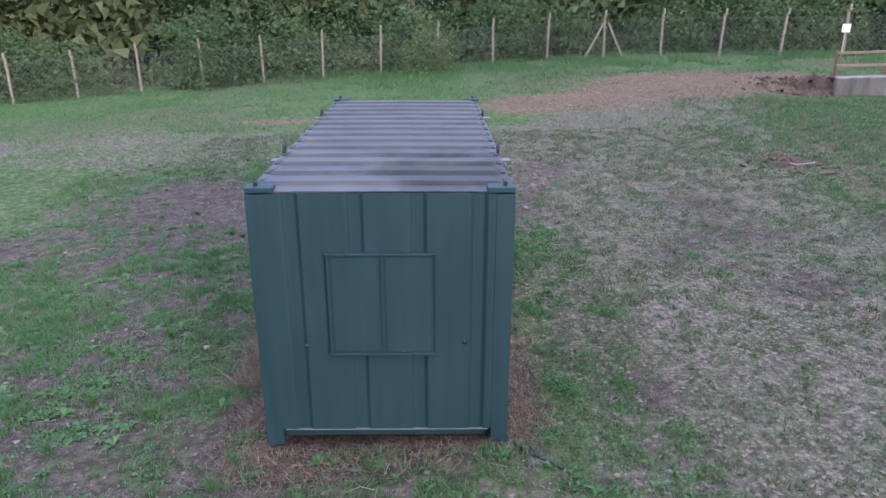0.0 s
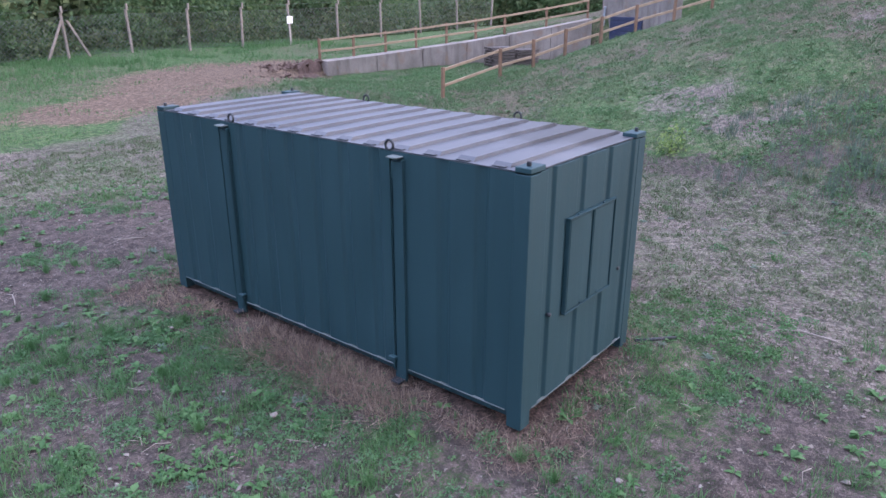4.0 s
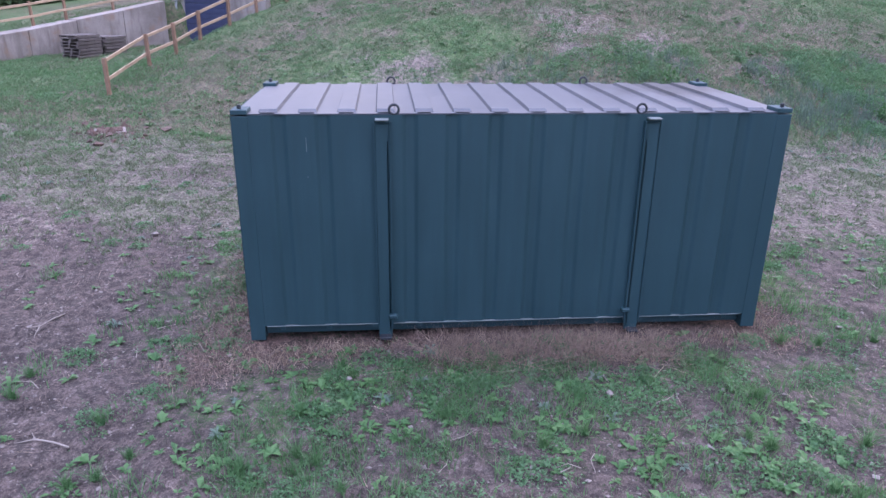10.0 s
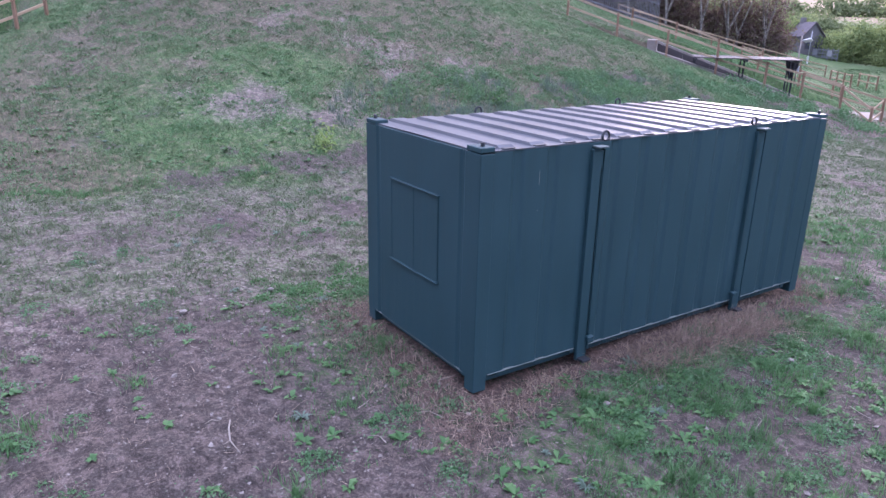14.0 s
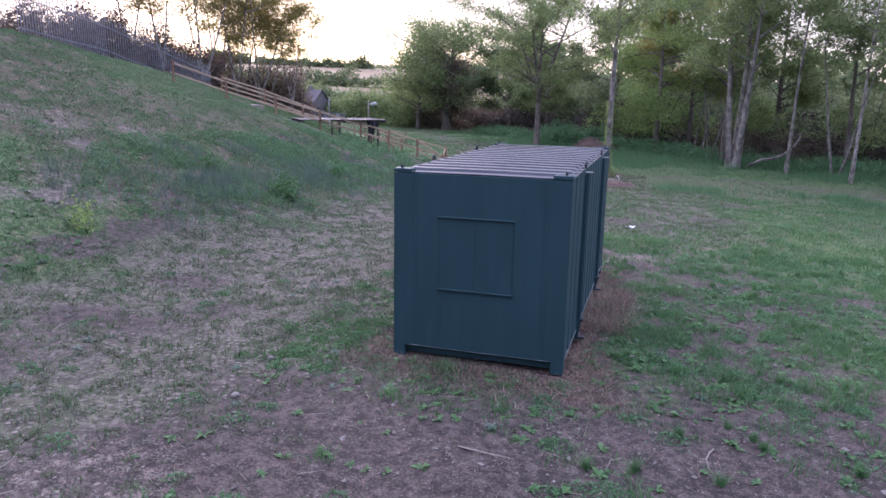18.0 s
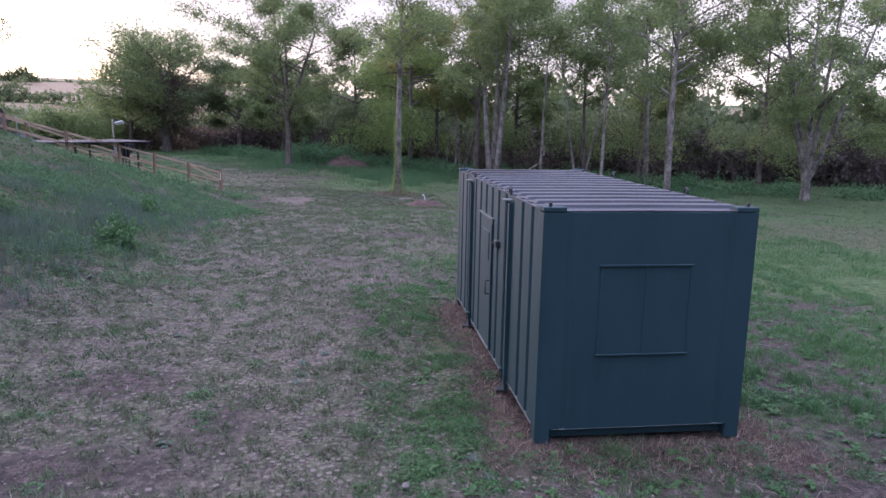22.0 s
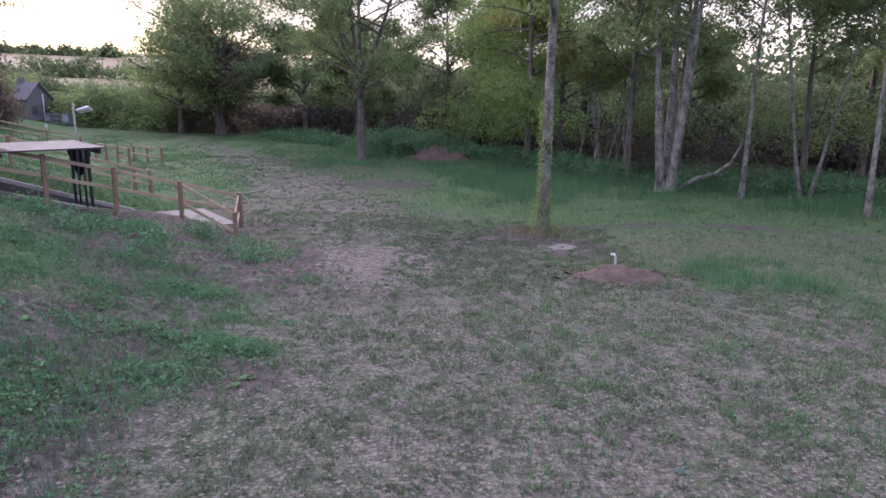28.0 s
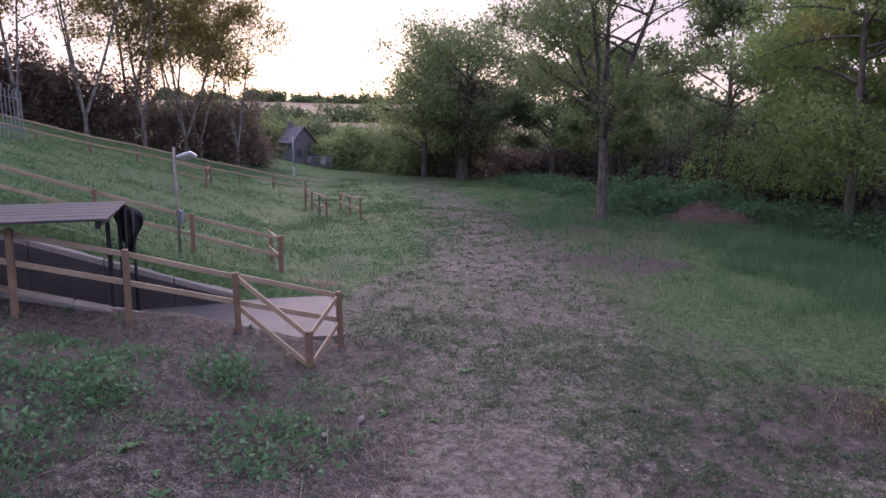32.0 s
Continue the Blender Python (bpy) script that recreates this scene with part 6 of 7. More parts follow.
blades("grass", x, y, 0.07 + 0.3 * ease(30, 37, y + 0.15 * x * (x < 0)) * noise2(x, y, 2, 27), 0.022, BLADES, "green grass growing longer towards the fence", 45, per=5, spread=0.1)
x, y = scatter(32000, 12, 46, -70, -18, 36, lambda x, y: (1 - bare(x, y)) * (0.3 + 0.7 * lush(x * 0.4, y * 0.4)))
blades("grass", x, y, 0.05 + 0.08 * noise2(x, y, 3, 28), 0.022, MEADOWGREEN, "green meadow grass beyond the ramp", 46, per=5, spread=0.14, lean=0.9)
x, y = scatter(16000, -30, 12, -56, -24, 37, lambda x, y: ease(-30, -36, y + 0.35 * np.abs(x + 2)) * (1 - bare(x, y)) * lush(x * 0.3, y * 0.3))
blades("long_grass", x, y, 0.2 + 0.3 * noise2(x, y, 2.2, 29), 0.028, NETTLE, "long rough grass along the wood", 47, per=6, spread=0.16, lean=0.4)


x, y = scatter(2600, -9, 9, 1, 19, 38, lambda x, y: np.clip(1 - bare(x, y), 0, 1) * lush(x, y) * (1 - 0.93 * ease(0.12, 0.4, covers(x, y)["gravel"])))
blades("grass_tufts", x, y, 0.05 + 0.08 * noise2(x, y, 0.7, 39), 0.011, BLADES, "bright green grass tufts in clumps near the container", 51, per=42, spread=0.085, lean=0.8, simple=False)
x, y = scatter(6500, -18, -1.5, -21.5, -12, 39, lambda x, y: (1 - 0.9 * np.clip(covers(x, y)["soil"], 0, 1)) * (0.04 + 0.96 * ease(0.5, 0.62, 0.65 * noise2(x, y, 1.5, 139) + 0.35 * noise2(x, y, 0.5, 140))) * ease(3.0, 0.5, np.abs(y + 0.1 * x + 16.2)))
blades("long_grass", x, y, 0.15 + 0.3 * noise2(x, y, 0.9, 40), 0.02, NETTLE, "long green grass beside the wood", 52, per=9, spread=0.16, lean=0.5)


x, y = scatter(7000, -22, 3, -40, -23.5, 191, lambda x, y: ease(0.42, 0.68, 0.6 * noise2(x, y, 2.4, 192) + 0.4 * noise2(x, y, 0.6, 198)) * ease(-26, -29.5, y + 0.25 * x) * (1 - 0.8 * ease(0.2, 0.5, path_distance(x, y, TRACK) < 4.5)))
blades("long_grass", x, y, 0.16 + 0.5 * noise2(x, y, 0.8, 193), 0.02, NETTLE, "tall blue-green grass and nettles before the wood", 194, per=9, spread=0.16, lean=0.4)
x, y = scatter(900, -1.2, 1.8, -22.2, -19.2, 195, lambda x, y: spot(x, y, 0.25, -20.6, 0.8, 0.7))
blades("dead_grass", x, y, 0.1 + 0.25 * noise2(x, y, 0.4, 196), 0.012, STRAW, "dry brown grass round the foot of the ivied tree", 197, per=7, spread=0.07, lean=0.7)


def rosettes(name, x, y, size, mat, label, seed, n_leaf=8, slim=1.0):
    """Flat rosettes of broad leaves, each leaf a folded blade of four faces."""
    rs = np.random.RandomState(seed)
    n = len(x)
    base = np.stack((x, y, surface(x, y) - 0.004), -1)
    base, s0 = np.repeat(base, n_leaf, 0), np.repeat(size, n_leaf)
    m = n * n_leaf
    a = rs.uniform(0, 6.28, m)
    s = s0 * rs.uniform(0.55, 1.2, m)
    out = np.stack((np.cos(a), np.sin(a), 0 * a), -1)
    side = np.stack((-np.sin(a), np.cos(a), 0 * a), -1)
    up = np.array((0, 0, 1.0))
    r = rs.uniform(0.15, 0.7, m)[:, None]
    S = s[:, None]
    w = S * rs.uniform(0.16, 0.28, m)[:, None] * slim
    p1 = base + out * S * 0.45 + up * S * r * 0.6
    p2 = base + out * S * 0.95 + up * S * r * 0.55
    V = np.stack((base, p1 + side * w + up * S * 0.05, p2, p1 - side * w + up * S * 0.05, p1), 1).reshape(-1, 3)
    o = (np.arange(m) * 5)[:, None]
    F = np.concatenate((o + (0, 1, 4), o + (4, 1, 2), o + (4, 2, 3), o + (0, 4, 3)))
    return tagged(bulk(name, V, F, mat), label, "weeds", kind="stuff")


rs = np.random.RandomState(70)
x, y = scatter(6500, -9, 2, 1, 19, 51, lambda x, y: np.clip(1.05 - bare(x, y), 0.05, 1) * lush(x + 40, y))
rosettes("weeds", x, y, np.clip(rs.gamma(3.0, 0.02, len(x)) + 0.03, 0, 0.13), WEED, "broad-leaved green weeds near the container", 71)
x, y = scatter(4500, 3, 28, -24, 26, 52, lambda x, y: (1 - 0.7 * bare(x, y)) * lush(x + 40, y) * ease(6, 9, x))
rosettes("weeds", x, y, np.clip(rs.gamma(3.0, 0.028, len(x)) + 0.04, 0, 0.17), WEED, "broad-leaved weeds on the mound", 72)
x, y = scatter(1400, -8, 16, -16, 18, 53, lambda x, y: (1 - bare(x, y)) * lush(x - 40, y + 9))
rosettes("weeds", x, y, rs.uniform(0.05, 0.13, len(x)), SILVER, "grey-green silvery thistle rosettes in patches", 73, 22, 0.5)


def clumps(name, x, y, r, per, leaf, mat, label, seed, tall=0.5):
    """Low soft domes of very many tiny leaves."""
    rs = np.random.RandomState(seed)
    n = np.maximum(8, (per * (r / r.mean()) ** 2).astype(int))
    X, Y, R = np.repeat(x, n), np.repeat(y, n), np.repeat(r, n)
    m = len(X)
    a, d = rs.uniform(0, 6.28, m), np.sqrt(rs.rand(m)) * (1 + 0.35 * rs.normal(size=m) ** 2)
    px, py = X + np.cos(a) * d * R, Y + np.sin(a) * d * R
    pz = surface(px, py) + R * tall * np.clip(1 - d * d * 0.8, 0.05, 1) * rs.uniform(0.1, 1.0, m)
    return tagged(leaves(name, np.stack((px, py, pz), -1), leaf, mat, None, seed, aspect=0.55), label, "weeds", kind="stuff")


x, y = scatter(4200, -8, 7.5, 1.5, 18, 151, lambda x, y: np.clip(1.05 - bare(x, y), 0.02, 1) * lush(x + 11, y + 5) * (1 - 0.8 * ease(0.12, 0.4, covers(x, y)["gravel"])))
clumps("weeds", x, y, rs.uniform(0.05, 0.18, len(x)), 110, 0.034, NETTLE, "soft low clumps of fine-leaved weeds round the container", 152)
x, y = scatter(2800, 6, 27, -19, 26, 153, lambda x, y: foot(x, y) * (1 - 0.8 * bare(x, y)) * (0.12 + 0.88 * lush(x * 0.45, y * 0.45)))
clumps("weeds", x, y, rs.uniform(0.1, 0.34, len(x)), 80, 0.05, MOUNDWEED, "soft low clumps of fine-leaved weeds on the mound", 154, 0.4)
x, y = scatter(26000, -6, 9.5, -22, 22, 163, lambda x, y: np.clip(covers(x, y)["gravel"] * 1.3, 0, 1) * np.clip(1.1 - covers(x, y)["soil"], 0.1, 1) * (0.04 + 0.8 * tufted(x, y)))
clumps("weeds", x, y, rs.uniform(0.03, 0.1, len(x)), 18, 0.034, CELLGRASS, "dark low weeds dotted over the grass paving", 164, 0.6)
x, y = scatter(16000, 1, 20, -48, -21, 265, lambda x, y: np.clip(covers(x, y)["gravel"] * 1.3, 0, 1) * (0.08 + 0.8 * tufted(x * 0.8, y * 0.8)))
clumps("weeds", x, y, rs.uniform(0.05, 0.13, len(x)), 14, 0.05, CELLGRASS, "dark low weeds dotted over the bend of the track", 266, 0.5)
x, y = scatter(5200, -2, 5, -23, -13.5, 267, lambda x, y: 0.06 + 0.8 * tufted(x * 0.7, y * 0.7))
clumps("weeds", x, y, rs.uniform(0.04, 0.12, len(x)), 16, 0.045, CELLGRASS, "dark low grass between the track and the ivied tree", 268, 0.5)
x, y = scatter(1500, 13, 42, -62, -20, 187, lambda x, y: ease(0.5, 0.68, 0.6 * noise2(x, y, 3.2, 188) + 0.4 * noise2(x, y, 0.9, 189)))
clumps("weeds", x, y, rs.uniform(0.15, 0.5, len(x)), 46, 0.1, MOUNDWEED, "darker clumps of weeds in the meadow", 190, 0.4)
x, y = scatter(1200, 5.5, 13, -17.5, -2, 157, lambda x, y: foot(x, y) * (1 - 0.55 * bare(x, y)) * (0.15 + 0.85 * lush(x * 0.5 + 7, y * 0.5)))
clumps("weeds", x, y, rs.uniform(0.1, 0.42, len(x)), 130, 0.06, NETTLE, "leafy nettle clumps over the bank by the ramp", 158, 0.55)
x, y = scatter(9000, 6, 27, -18, 26, 165, lambda x, y: foot(x, y) * (1 - 0.6 * bare(x, y)) * (0.05 + 0.85 * tufted(x * 0.6, y * 0.6)))
clumps("weeds", x, y, rs.uniform(0.06, 0.19, len(x)), 22, 0.06, HILLGRASS, "dull green tufts dotted over the slope of the mound", 166, 0.5)
x, y = scatter(1500, 7.0, 13.5, -9, 7, 176, lambda x, y: foot(x, y) * (1 - 0.8 * bare(x, y)) * (0.08 + 0.92 * ease(0.47, 0.62, 0.6 * noise2(x, y, 1.3, 177) + 0.4 * noise2(x, y, 0.4, 178))))
clumps("weeds", x, y, rs.uniform(0.12, 0.36, len(x)), 95, 0.055, MOUNDWEED, "thick leafy weeds along the foot of the mound", 179, 0.75)
x, y = scatter(420, 1.2, 2.7, 4.4, 13.2, 173, lambda x, y: ease(2.8, 1.7, x + (noise2(x, y, 0.8, 174) - 0.5)) * (0.3 + 0.7 * lush(x + 20, y)))
clumps("weeds", x, y, rs.uniform(0.06, 0.17, len(x)), 90, 0.032, BLADES, "strip of bright low weeds along the container's door side", 175, 0.5)
x, y = scatter(260, -7.5, -1.8, 1.5, 16, 155, lambda x, y: np.clip(1.1 - bare(x, y), 0.05, 1) * lush(x + 3, y))
blades("grass_tufts", x, y, 0.07 + 0.09 * noise2(x, y, 0.7, 39), 0.008, BLADES, "spiky tussocks of fine grass near the container", 156, per=70, spread=0.018, lean=0.9, simple=False)
x, y = scatter(2600, 7.2, 14, -14, 4, 54, lambda x, y: ease(3.0, 0.5, np.abs(x - 9.2)) * lush(x, y + 60))
blades("long_grass", x, y, 0.06 + 0.14 * noise2(x, y, 1.2, 55), 0.02, NETTLE, "tall feathery weeds at the foot of the mound", 48, per=7, spread=0.12, lean=0.6)
x, y = scatter(2600, 7.4, 12.5, -8, 8, 167, lambda x, y: foot(x, y) * np.clip(1.2 * spot(x, y, 9.2, -0.5, 1.5, 2.6) + 0.8 * spot(x, y, 9.6, 3.5, 1.0, 1.4) + 0.25, 0, 1) * (0.1 + 0.9 * lush(x * 0.8 + 4, y * 0.8)))
blades("tall_weeds", x, y, 0.14 + 0.26 * noise2(x, y, 0.9, 168), 0.013, SILVER, "tall grey-green feathery weeds at the foot of the mound", 169, per=9, spread=0.06, lean=0.35, cat="weeds", simple=False)
x, y = scatter(42000, -3.4, 2.4, 4.2, 13.8, 55, lambda x, y: covers(x, y)["straw"] * 0.9)
blades("dead_grass", x, y, 0.03 + 0.04 * noise2(x, y, 0.5, 56), 0.008, STRAW, "dead brown grass round the container's foot", 49, per=5, spread=0.06, lean=1.6)
x, y = scatter(1300, -2.35, -1.75, 7.2, 10.0, 56, lambda x, y: 0.6 + 0 * x)
blades("dead_grass", x, y, 0.09 + 0.14 * noise2(x, y, 0.4, 57), 0.006, STRAW, "heap of dead stalks against the container", 50, per=7, spread=0.08, lean=1.8)


x, y = scatter(3200, 6.5, 14.5, -20, -12, 261, lambda x, y: np.clip(covers(x, y)["soil"], 0, 1) * (0.3 + 0.7 * tufted(x * 0.4, y * 0.4)))
blades("straw_litter", x, y, 0.03 + 0.03 * noise2(x, y, 0.5, 262), 0.012, STRAW, "dead stalks and chips littering the soil of the bank", 263, per=3, spread=0.12, lean=2.6, cat="litter")
x, y = scatter(7000, -9, 4, 1.5, 18, 161, lambda x, y: np.clip(covers(x, y)["soil"] + 0.1, 0.05, 1) * 0.8)
blades("straw_litter", x, y, 0.012 + 0 * x, 0.007, STRAW, "short bits of straw and chips littering the soil", 162, per=2, spread=0.12, lean=3.2, cat="litter")


def pebbles(name, x, y, size, mat, label, seed):
    """Small broken stones, eight faces each."""
    rs = np.random.RandomState(seed)
    n = len(x)
    base = np.stack((x, y, surface(x, y) + size * 0.25), -1)[:, None]
    o = np.array(((1, 0, 0), (0, 1, 0), (-1, 0, 0), (0, -1, 0), (0, 0, 0.7), (0, 0, -0.7)))
    V = base + o[None] * (size[:, None, None] * rs.uniform(0.45, 1.2, (n, 6, 1))) + rs.normal(scale=0.2, size=(n, 6, 3)) * size[:, None, None]
    f = np.array(((0, 1, 4), (1, 2, 4), (2, 3, 4), (3, 0, 4), (1, 0, 5), (2, 1, 5), (3, 2, 5), (0, 3, 5)))
    F = ((np.arange(n) * 6)[:, None, None] + f[None]).reshape(-1, 3)
    return tagged(bulk(name, V.reshape(-1, 3), F, mat), label, "stones", kind="stuff")


rs = np.random.RandomState(90)
x, y = scatter(12000, -5, 8.5, -20, 20, 61, lambda x, y: np.clip(covers(x, y)["gravel"], 0, 1))
pebbles("gravel", x, y, rs.uniform(0.007, 0.018, len(x)), STONE, "loose pale gravel on the track", 91)
x, y = scatter(24000, -9, 9, 1, 19, 62, lambda x, y: np.clip(covers(x, y)["soil"], 0.03, 1))
pebbles("gravel", x, y, rs.gamma(1.6, 0.0048, len(x)) + 0.004, STONE, "scattered small stones on bare soil", 92)
x, y = scatter(420, -14, 24, -26, 32, 63, lambda x, y: 0.6 + 0 * x)
pebbles("gravel", x, y, rs.gamma(2.0, 0.011, len(x)) + 0.012, STONE, "larger pale stones lying about", 93)


def rock(x, y, s, label, mat=None):
    rr = random.Random(int(x * 100))
    bm = bmesh.new()
    bmesh.ops.create_icosphere(bm, subdivisions=2, radius=1)
    for v in bm.verts:
        k = 1 + 0.35 * noise.noise(v.co * 1.3 + Vector((x, y, 0)))
        v.co = Vector((v.co.x * s * k, v.co.y * s * 0.7 * k, v.co.z * s * 0.5 * k))
    ob = part("stone", bm, mat or STONE)
    ob.matrix_world = pose(x, y, zat(x, y) + s * 0.05, rr.uniform(-15, 15), rr.uniform(-15, 15), rr.uniform(0, 360))
    return tagged(ob, label, "stone")


for x, y, s in ((-3.0, 8.2, 0.045), (-2.55, 10.9, 0.04), (-1.75, 4.9, 0.045), (1.9, 14.2, 0.07), (-4.9, 12.9, 0.045), (8.1, -16.9, 0.07), (7.9, -17.6, 0.08), (2.2, 12.9, 0.05), (-6.1, 10.1, 0.05)):
    rock(x, y, s, "pale broken stone lying on the ground")


def heap(x, y, rx, ry, h, mat, label, turn=0.0, cat="mound", name="earth_mound"):
    """A low mound of spoil with a lumpy surface."""
    bm = bmesh.new()
    n, m = 44, 14
    rows = []
    for j in range(m + 1):
        r = j / m
        row = []
        for i in range(n):
            a = 2 * math.pi * i / n
            k = 1 + 0.18 * noise.noise(Vector((math.cos(a) * 1.5 + x, math.sin(a) * 1.5 + y, 0)))
            px, py = rx * r * k * math.cos(a + turn), ry * r * k * math.sin(a + turn)
            pz = h * (1 - r * r) ** 1.2 * (1 + 0.5 * noise.noise(Vector((px * 2, py * 2, x)))) + 0.34 * h * noise.noise(Vector((px * 5, py * 5, y)))
            row.append(bm.verts.new((px, py, zat(x + px, y + py) - zat(x, y) + pz - 0.1 * r)))
        rows.append(row)
    for a, b in zip(rows, rows[1:]):
        for i in range(n):
            bm.faces.new((a[i], a[(i + 1) % n], b[(i + 1) % n], b[i]))
    bmesh.ops.remove_doubles(bm, verts=bm.verts[:], dist=0.001)
    ob = part(name, bm, mat, smooth=True)
    ob.location = (x, y, zat(x, y))
    return tagged(ob, label, cat)


heap(-0.75, -14.95, 1.35, 0.75, 0.26, RUBBLE, "low heap of red-brown earth beside the track")
heap(3.6, -47.0, 2.7, 1.7, 0.8, RUBBLE, "mound of red-brown earth with grass round it")
heap(15.2, 28.6, 0.7, 0.6, 0.22, RUBBLE, "low spoil heap of broken earth at the ramp wall")
x, y = np.random.RandomState(184).normal((-0.9, -14.9), (0.8, 0.45), (320, 2)).T
ok = ((x + 0.75) / 1.3) ** 2 + ((y + 14.95) / 0.7) ** 2 > 0.75
pebbles("rubble", x[ok], y[ok], np.random.RandomState(185).gamma(2.0, 0.018, int(ok.sum())) + 0.012, RUBBLE, "reddish clods scattered round the earth heap", 186)
x, y = np.random.RandomState(171).normal((14.6, 28.9), (0.9, 0.6), (260, 2)).T
pebbles("rubble", x, y, np.random.RandomState(172).gamma(2.0, 0.028, 260) + 0.02, RUBBLE, "reddish broken rubble scattered at the end of the ramp wall", 173)
bushes("bank_growth", "grass and nettles over the earth bank", [(5.4, -47.8, zat(5, -48), 2.0, 1.7), (7.2, -48.6, zat(7, -49), 1.9, 2.3), (3.4, -49.0, zat(3, -49), 2.4, 1.7), (1.0, -47.6, zat(1, -48), 1.5, 1.1), (-0.8, -47.0, zat(-1, -47), 1.4, 0.9)], 0.17, 1500, NETTLE, 215)
for x, y, s in ((9.25, 8.9, 0.45), (8.3, 1.9, 0.75), (10.6, 2.4, 0.4), (9.0, -3.2, 0.45)):
    bushes("shrub", "small leafy green weed bush on the slope", [(x, y, zat(x, y) - 0.05, s * 0.5, s * 1.1)], 0.085, 5200, LEAFLIGHT if y > 5 else WEED, int(abs(x * 10)), "shrub")
for i in range(24):
    a = random.Random(500 + i)
    u, v = a.uniform(0.0, 6), a.uniform(-5.4, -1.8)
    x, y = 11.1 + 0.766 * u + 0.643 * v, -19.75 + 0.643 * u - 0.766 * v
    bushes("nettles", "low clump of dark green nettles on the bank", [(x, y, zat(x, y) - 0.08, a.uniform(0.3, 0.75), a.uniform(0.2, 0.45))], 0.085, 2600, NETTLE, 520 + i, "nettles")
# litter of twigs round the container
v, f = [], []
rt = random.Random(77)
for i in range(150):
    x, y = rt.uniform(-8, 6), rt.uniform(2, 17)
    if abs(x + 0.5) < 1.4 and abs(y - 9) < 3.2:
        continue
    a, l = rt.uniform(0, 6.28), rt.uniform(0.06, 0.35)
    z = zat(x, y)
    tube([(x, y, z), (x + math.cos(a) * l / 2, y + math.sin(a) * l / 2, z + 0.02), (x + math.cos(a + 0.3) * l, y + math.sin(a + 0.3) * l, z)], [0.005, 0.004, 0.002], 4, v, f)
tagged(bulk("twigs", v, f, FENCEPOST), "dry broken twigs lying on the ground", "twigs", kind="stuff")
# pale slab remnant under the ivy tree, sticks on the ground
bm = prism([(0.95, 0.1), (0.55, 0.42), (0.1, 0.36), (-0.5, 0.48), (-0.9, 0.1), (-0.6, -0.36), (0.2, -0.3), (0.7, -0.4)], -0.15, 0.035)
bmesh.ops.bevel(bm, geom=bm.edges[:], offset=0.02, segments=1, affect="EDGES")
slab = part("broken_slab", bm, SLAB)
slab.matrix_world = pose(0.35, -18.75, float(surface(0.35, -18.75)) - 0.028, 0, 0, 8)
tagged(slab, "pale broken concrete slab lying at the foot of a tree", "slab")
for x, y, a, l, r in ((7.58, 7.83, 20, 0.42, 0.014), (5.9, 6.4, 110, 0.5, 0.01), (-3.4, 13.6, 60, 0.5, 0.012), (-1.2, 14.6, 150, 0.6, 0.012), (-5.8, 13.2, 10, 0.55, 0.012), (2.4, 4.2, 75, 0.8, 0.014)):
    st = thing("stick", x, y, float(surface(x, y)) + r * 0.6, "bent dry stick with pale bark lying on the ground", "stick", a)
    round_part("stem", [(-l / 2, 0, 0), (-l / 5, 0.05 * l, 0.02), (l / 6, 0.16 * l, 0.035), (l / 2.2, 0.38 * l, 0.012)], [r * 0.8, r * 0.8, r * 0.6, r * 0.3], FENCEPOST, st, sides=7)
    round_part("twig", [(l / 6, 0.16 * l, 0.035), (l / 3, 0.1 * l, 0.06)], [r * 0.5, r * 0.2], FENCEPOST, st, sides=6)
bm = bmesh.new()
rows = [[bm.verts.new((0.1 * i - 0.15, 0.08 * j - 0.08, 0.02 + 0.035 * math.sin(i * 2.1 + j * 1.3))) for i in range(4)] for j in range(3)]
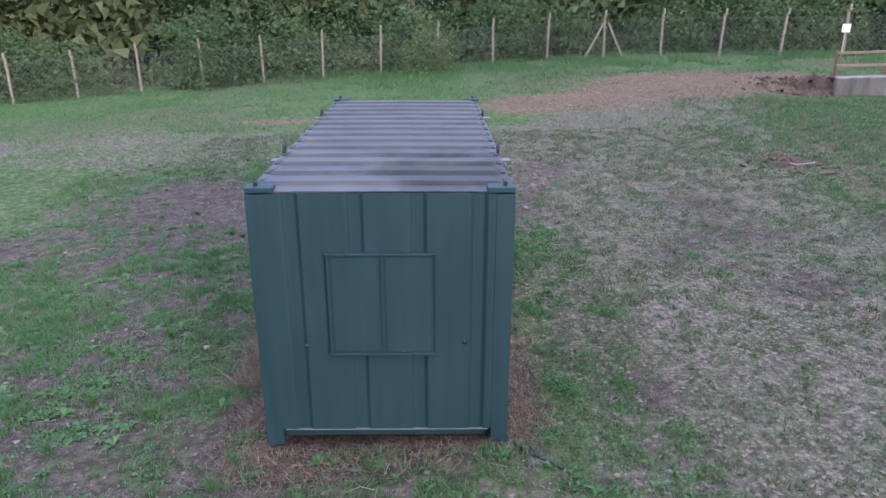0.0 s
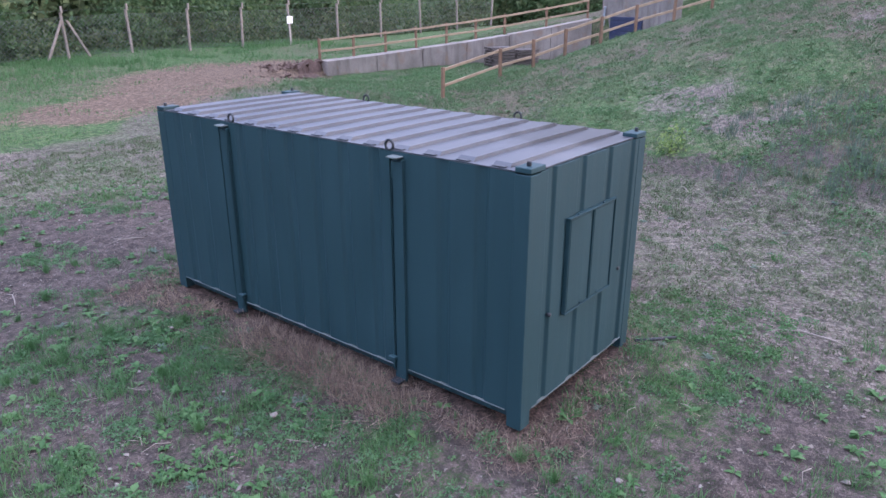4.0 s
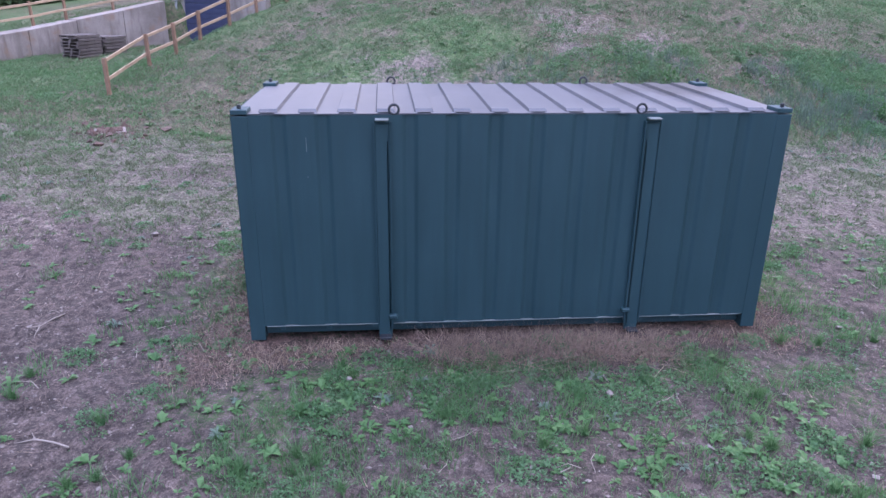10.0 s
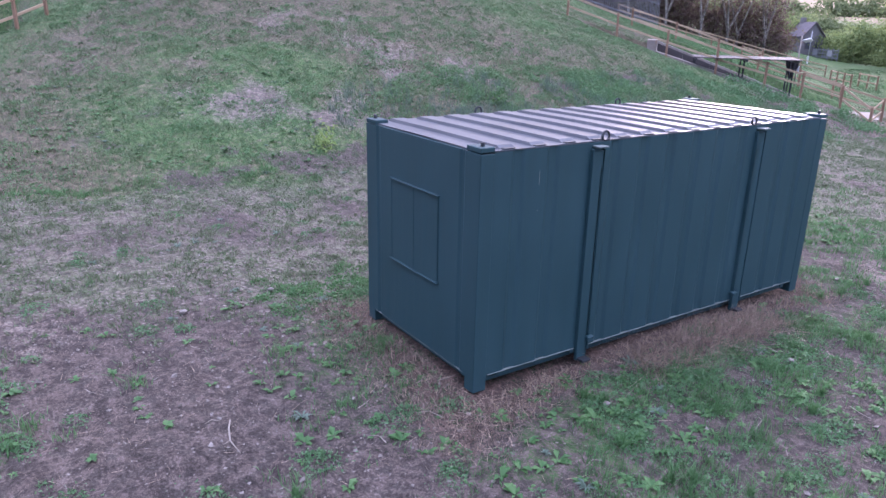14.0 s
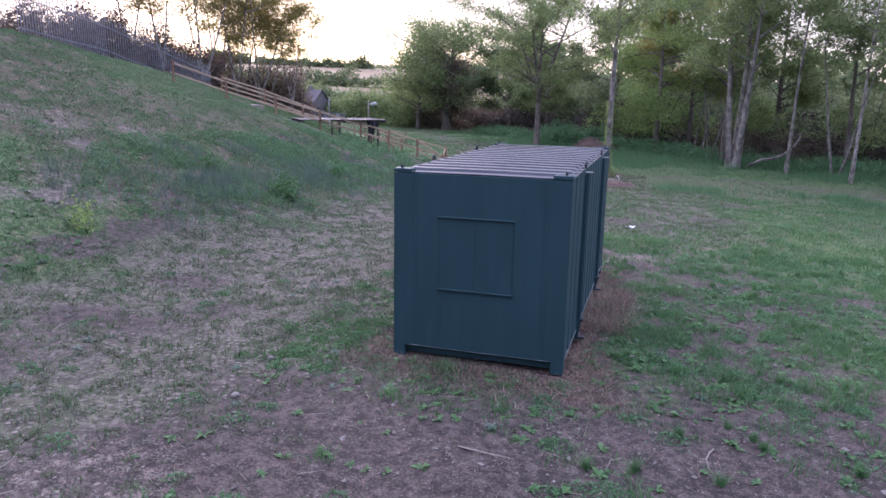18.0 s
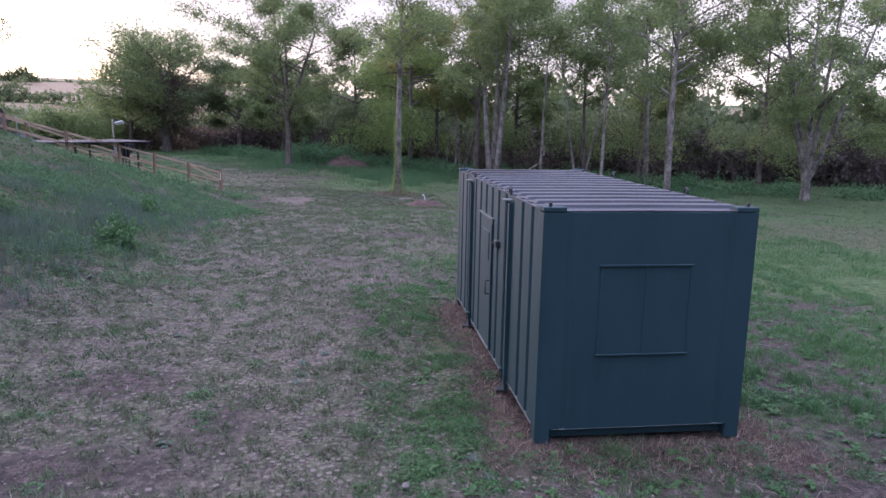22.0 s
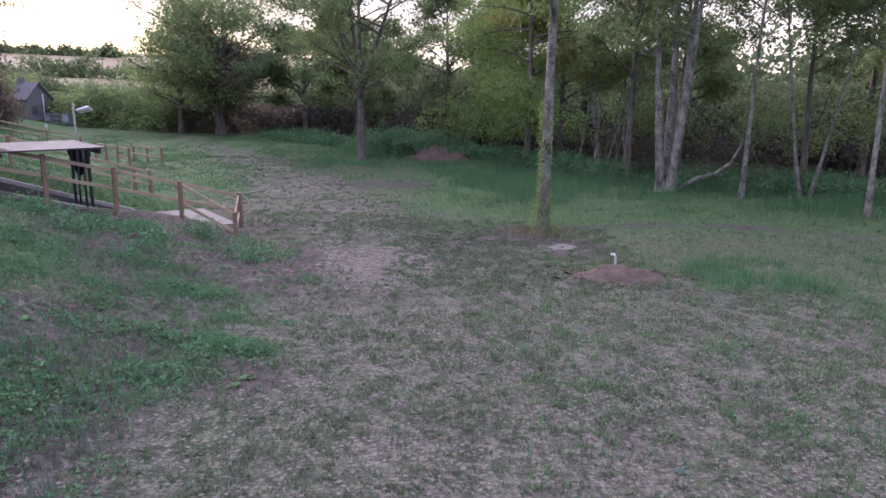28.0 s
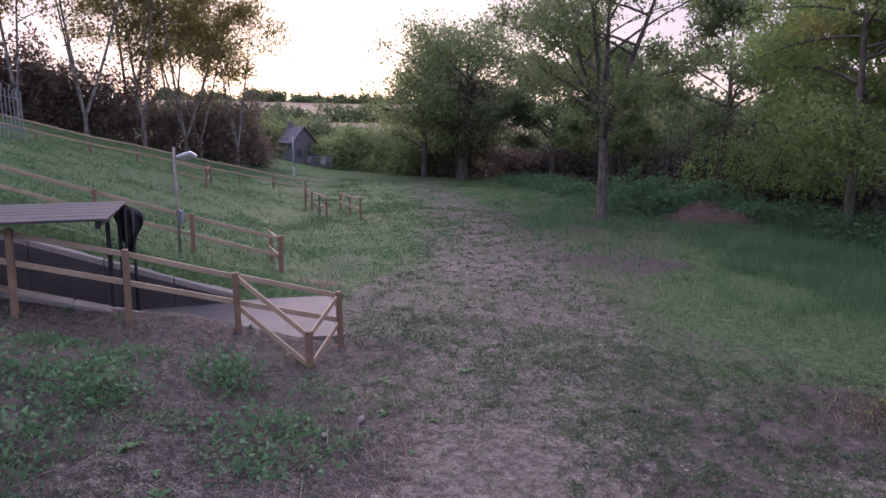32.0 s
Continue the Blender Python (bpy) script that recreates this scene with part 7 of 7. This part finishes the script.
for a, b in zip(rows, rows[1:]):
    for i in range(3):
        bm.faces.new((a[i], a[i + 1], b[i + 1], b[i]))
paper = part("litter_scrap", bm, WHITE)
paper.modifiers.new("thick", "SOLIDIFY").thickness = 0.004
paper.matrix_world = pose(-2.0, -0.6, float(surface(-2.0, -0.6)) + 0.01, 0, 0, 35)
tagged(paper, "crumpled scrap of white paper on the grass", "litter")
x, y = np.random.RandomState(181).normal((9.25, 17.5), (0.55, 0.5), (220, 2)).T
pebbles("rubble", x, y, np.random.RandomState(182).gamma(2.0, 0.02, 220) + 0.015, RUBBLE, "broken rubble heaped round the drain cover", 183)
manhole = thing("manhole_cover", 9.15, 17.4, zat(9.15, 17.4), "rusty drain cover in a ring of rubble on the turf", "manhole", 20)
part("frame", box(0, 0, 0.02, 0.75, 0.75, 0.07, 0.02), SLAB, manhole)
for k in range(6):
    part("grate_bar", box(-0.25 + 0.1 * k, 0, 0.065, 0.05, 0.6, 0.03, 0.006), RUBBLE, manhole)
# the paving cells where the track passes closest, one by one
pavement = thing("pavement", 4.0, 2.2, float(surface(4.0, 2.2)), "worn concrete cells of grass paving with soil and grass between", "paving", kind="structure")
bm = bmesh.new()
ring = [[bm.verts.new((s * cx, s * cy, z)) for cx, cy in ((1, 1), (-1, 1), (-1, -1), (1, -1))] for s, z in ((0.024, 0.0), (0.03, -0.035))]
bm.faces.new(ring[0])
for k in range(4):
    bm.faces.new((ring[0][k], ring[1][k], ring[1][(k + 1) % 4], ring[0][(k + 1) % 4]))
cell = bpy.data.meshes.new("paving_cell")
bm.to_mesh(cell)
bm.free()
cell.materials.append(KNOB)
rc = random.Random(135)
for x, y in CELLS:
    ob = new("paving_cell", cell)
    ob.parent = pavement
    size = rc.uniform(0.8, 1.2)
    ob.matrix_local = pose(x - 4.0, y - 2.2, float(surface(x, y)) + rc.uniform(-0.006, 0.011) - pavement.location.z, 0, 0, 35.5 + rc.uniform(-14, 14)) @ Matrix.Diagonal((size, size, 1, 1))
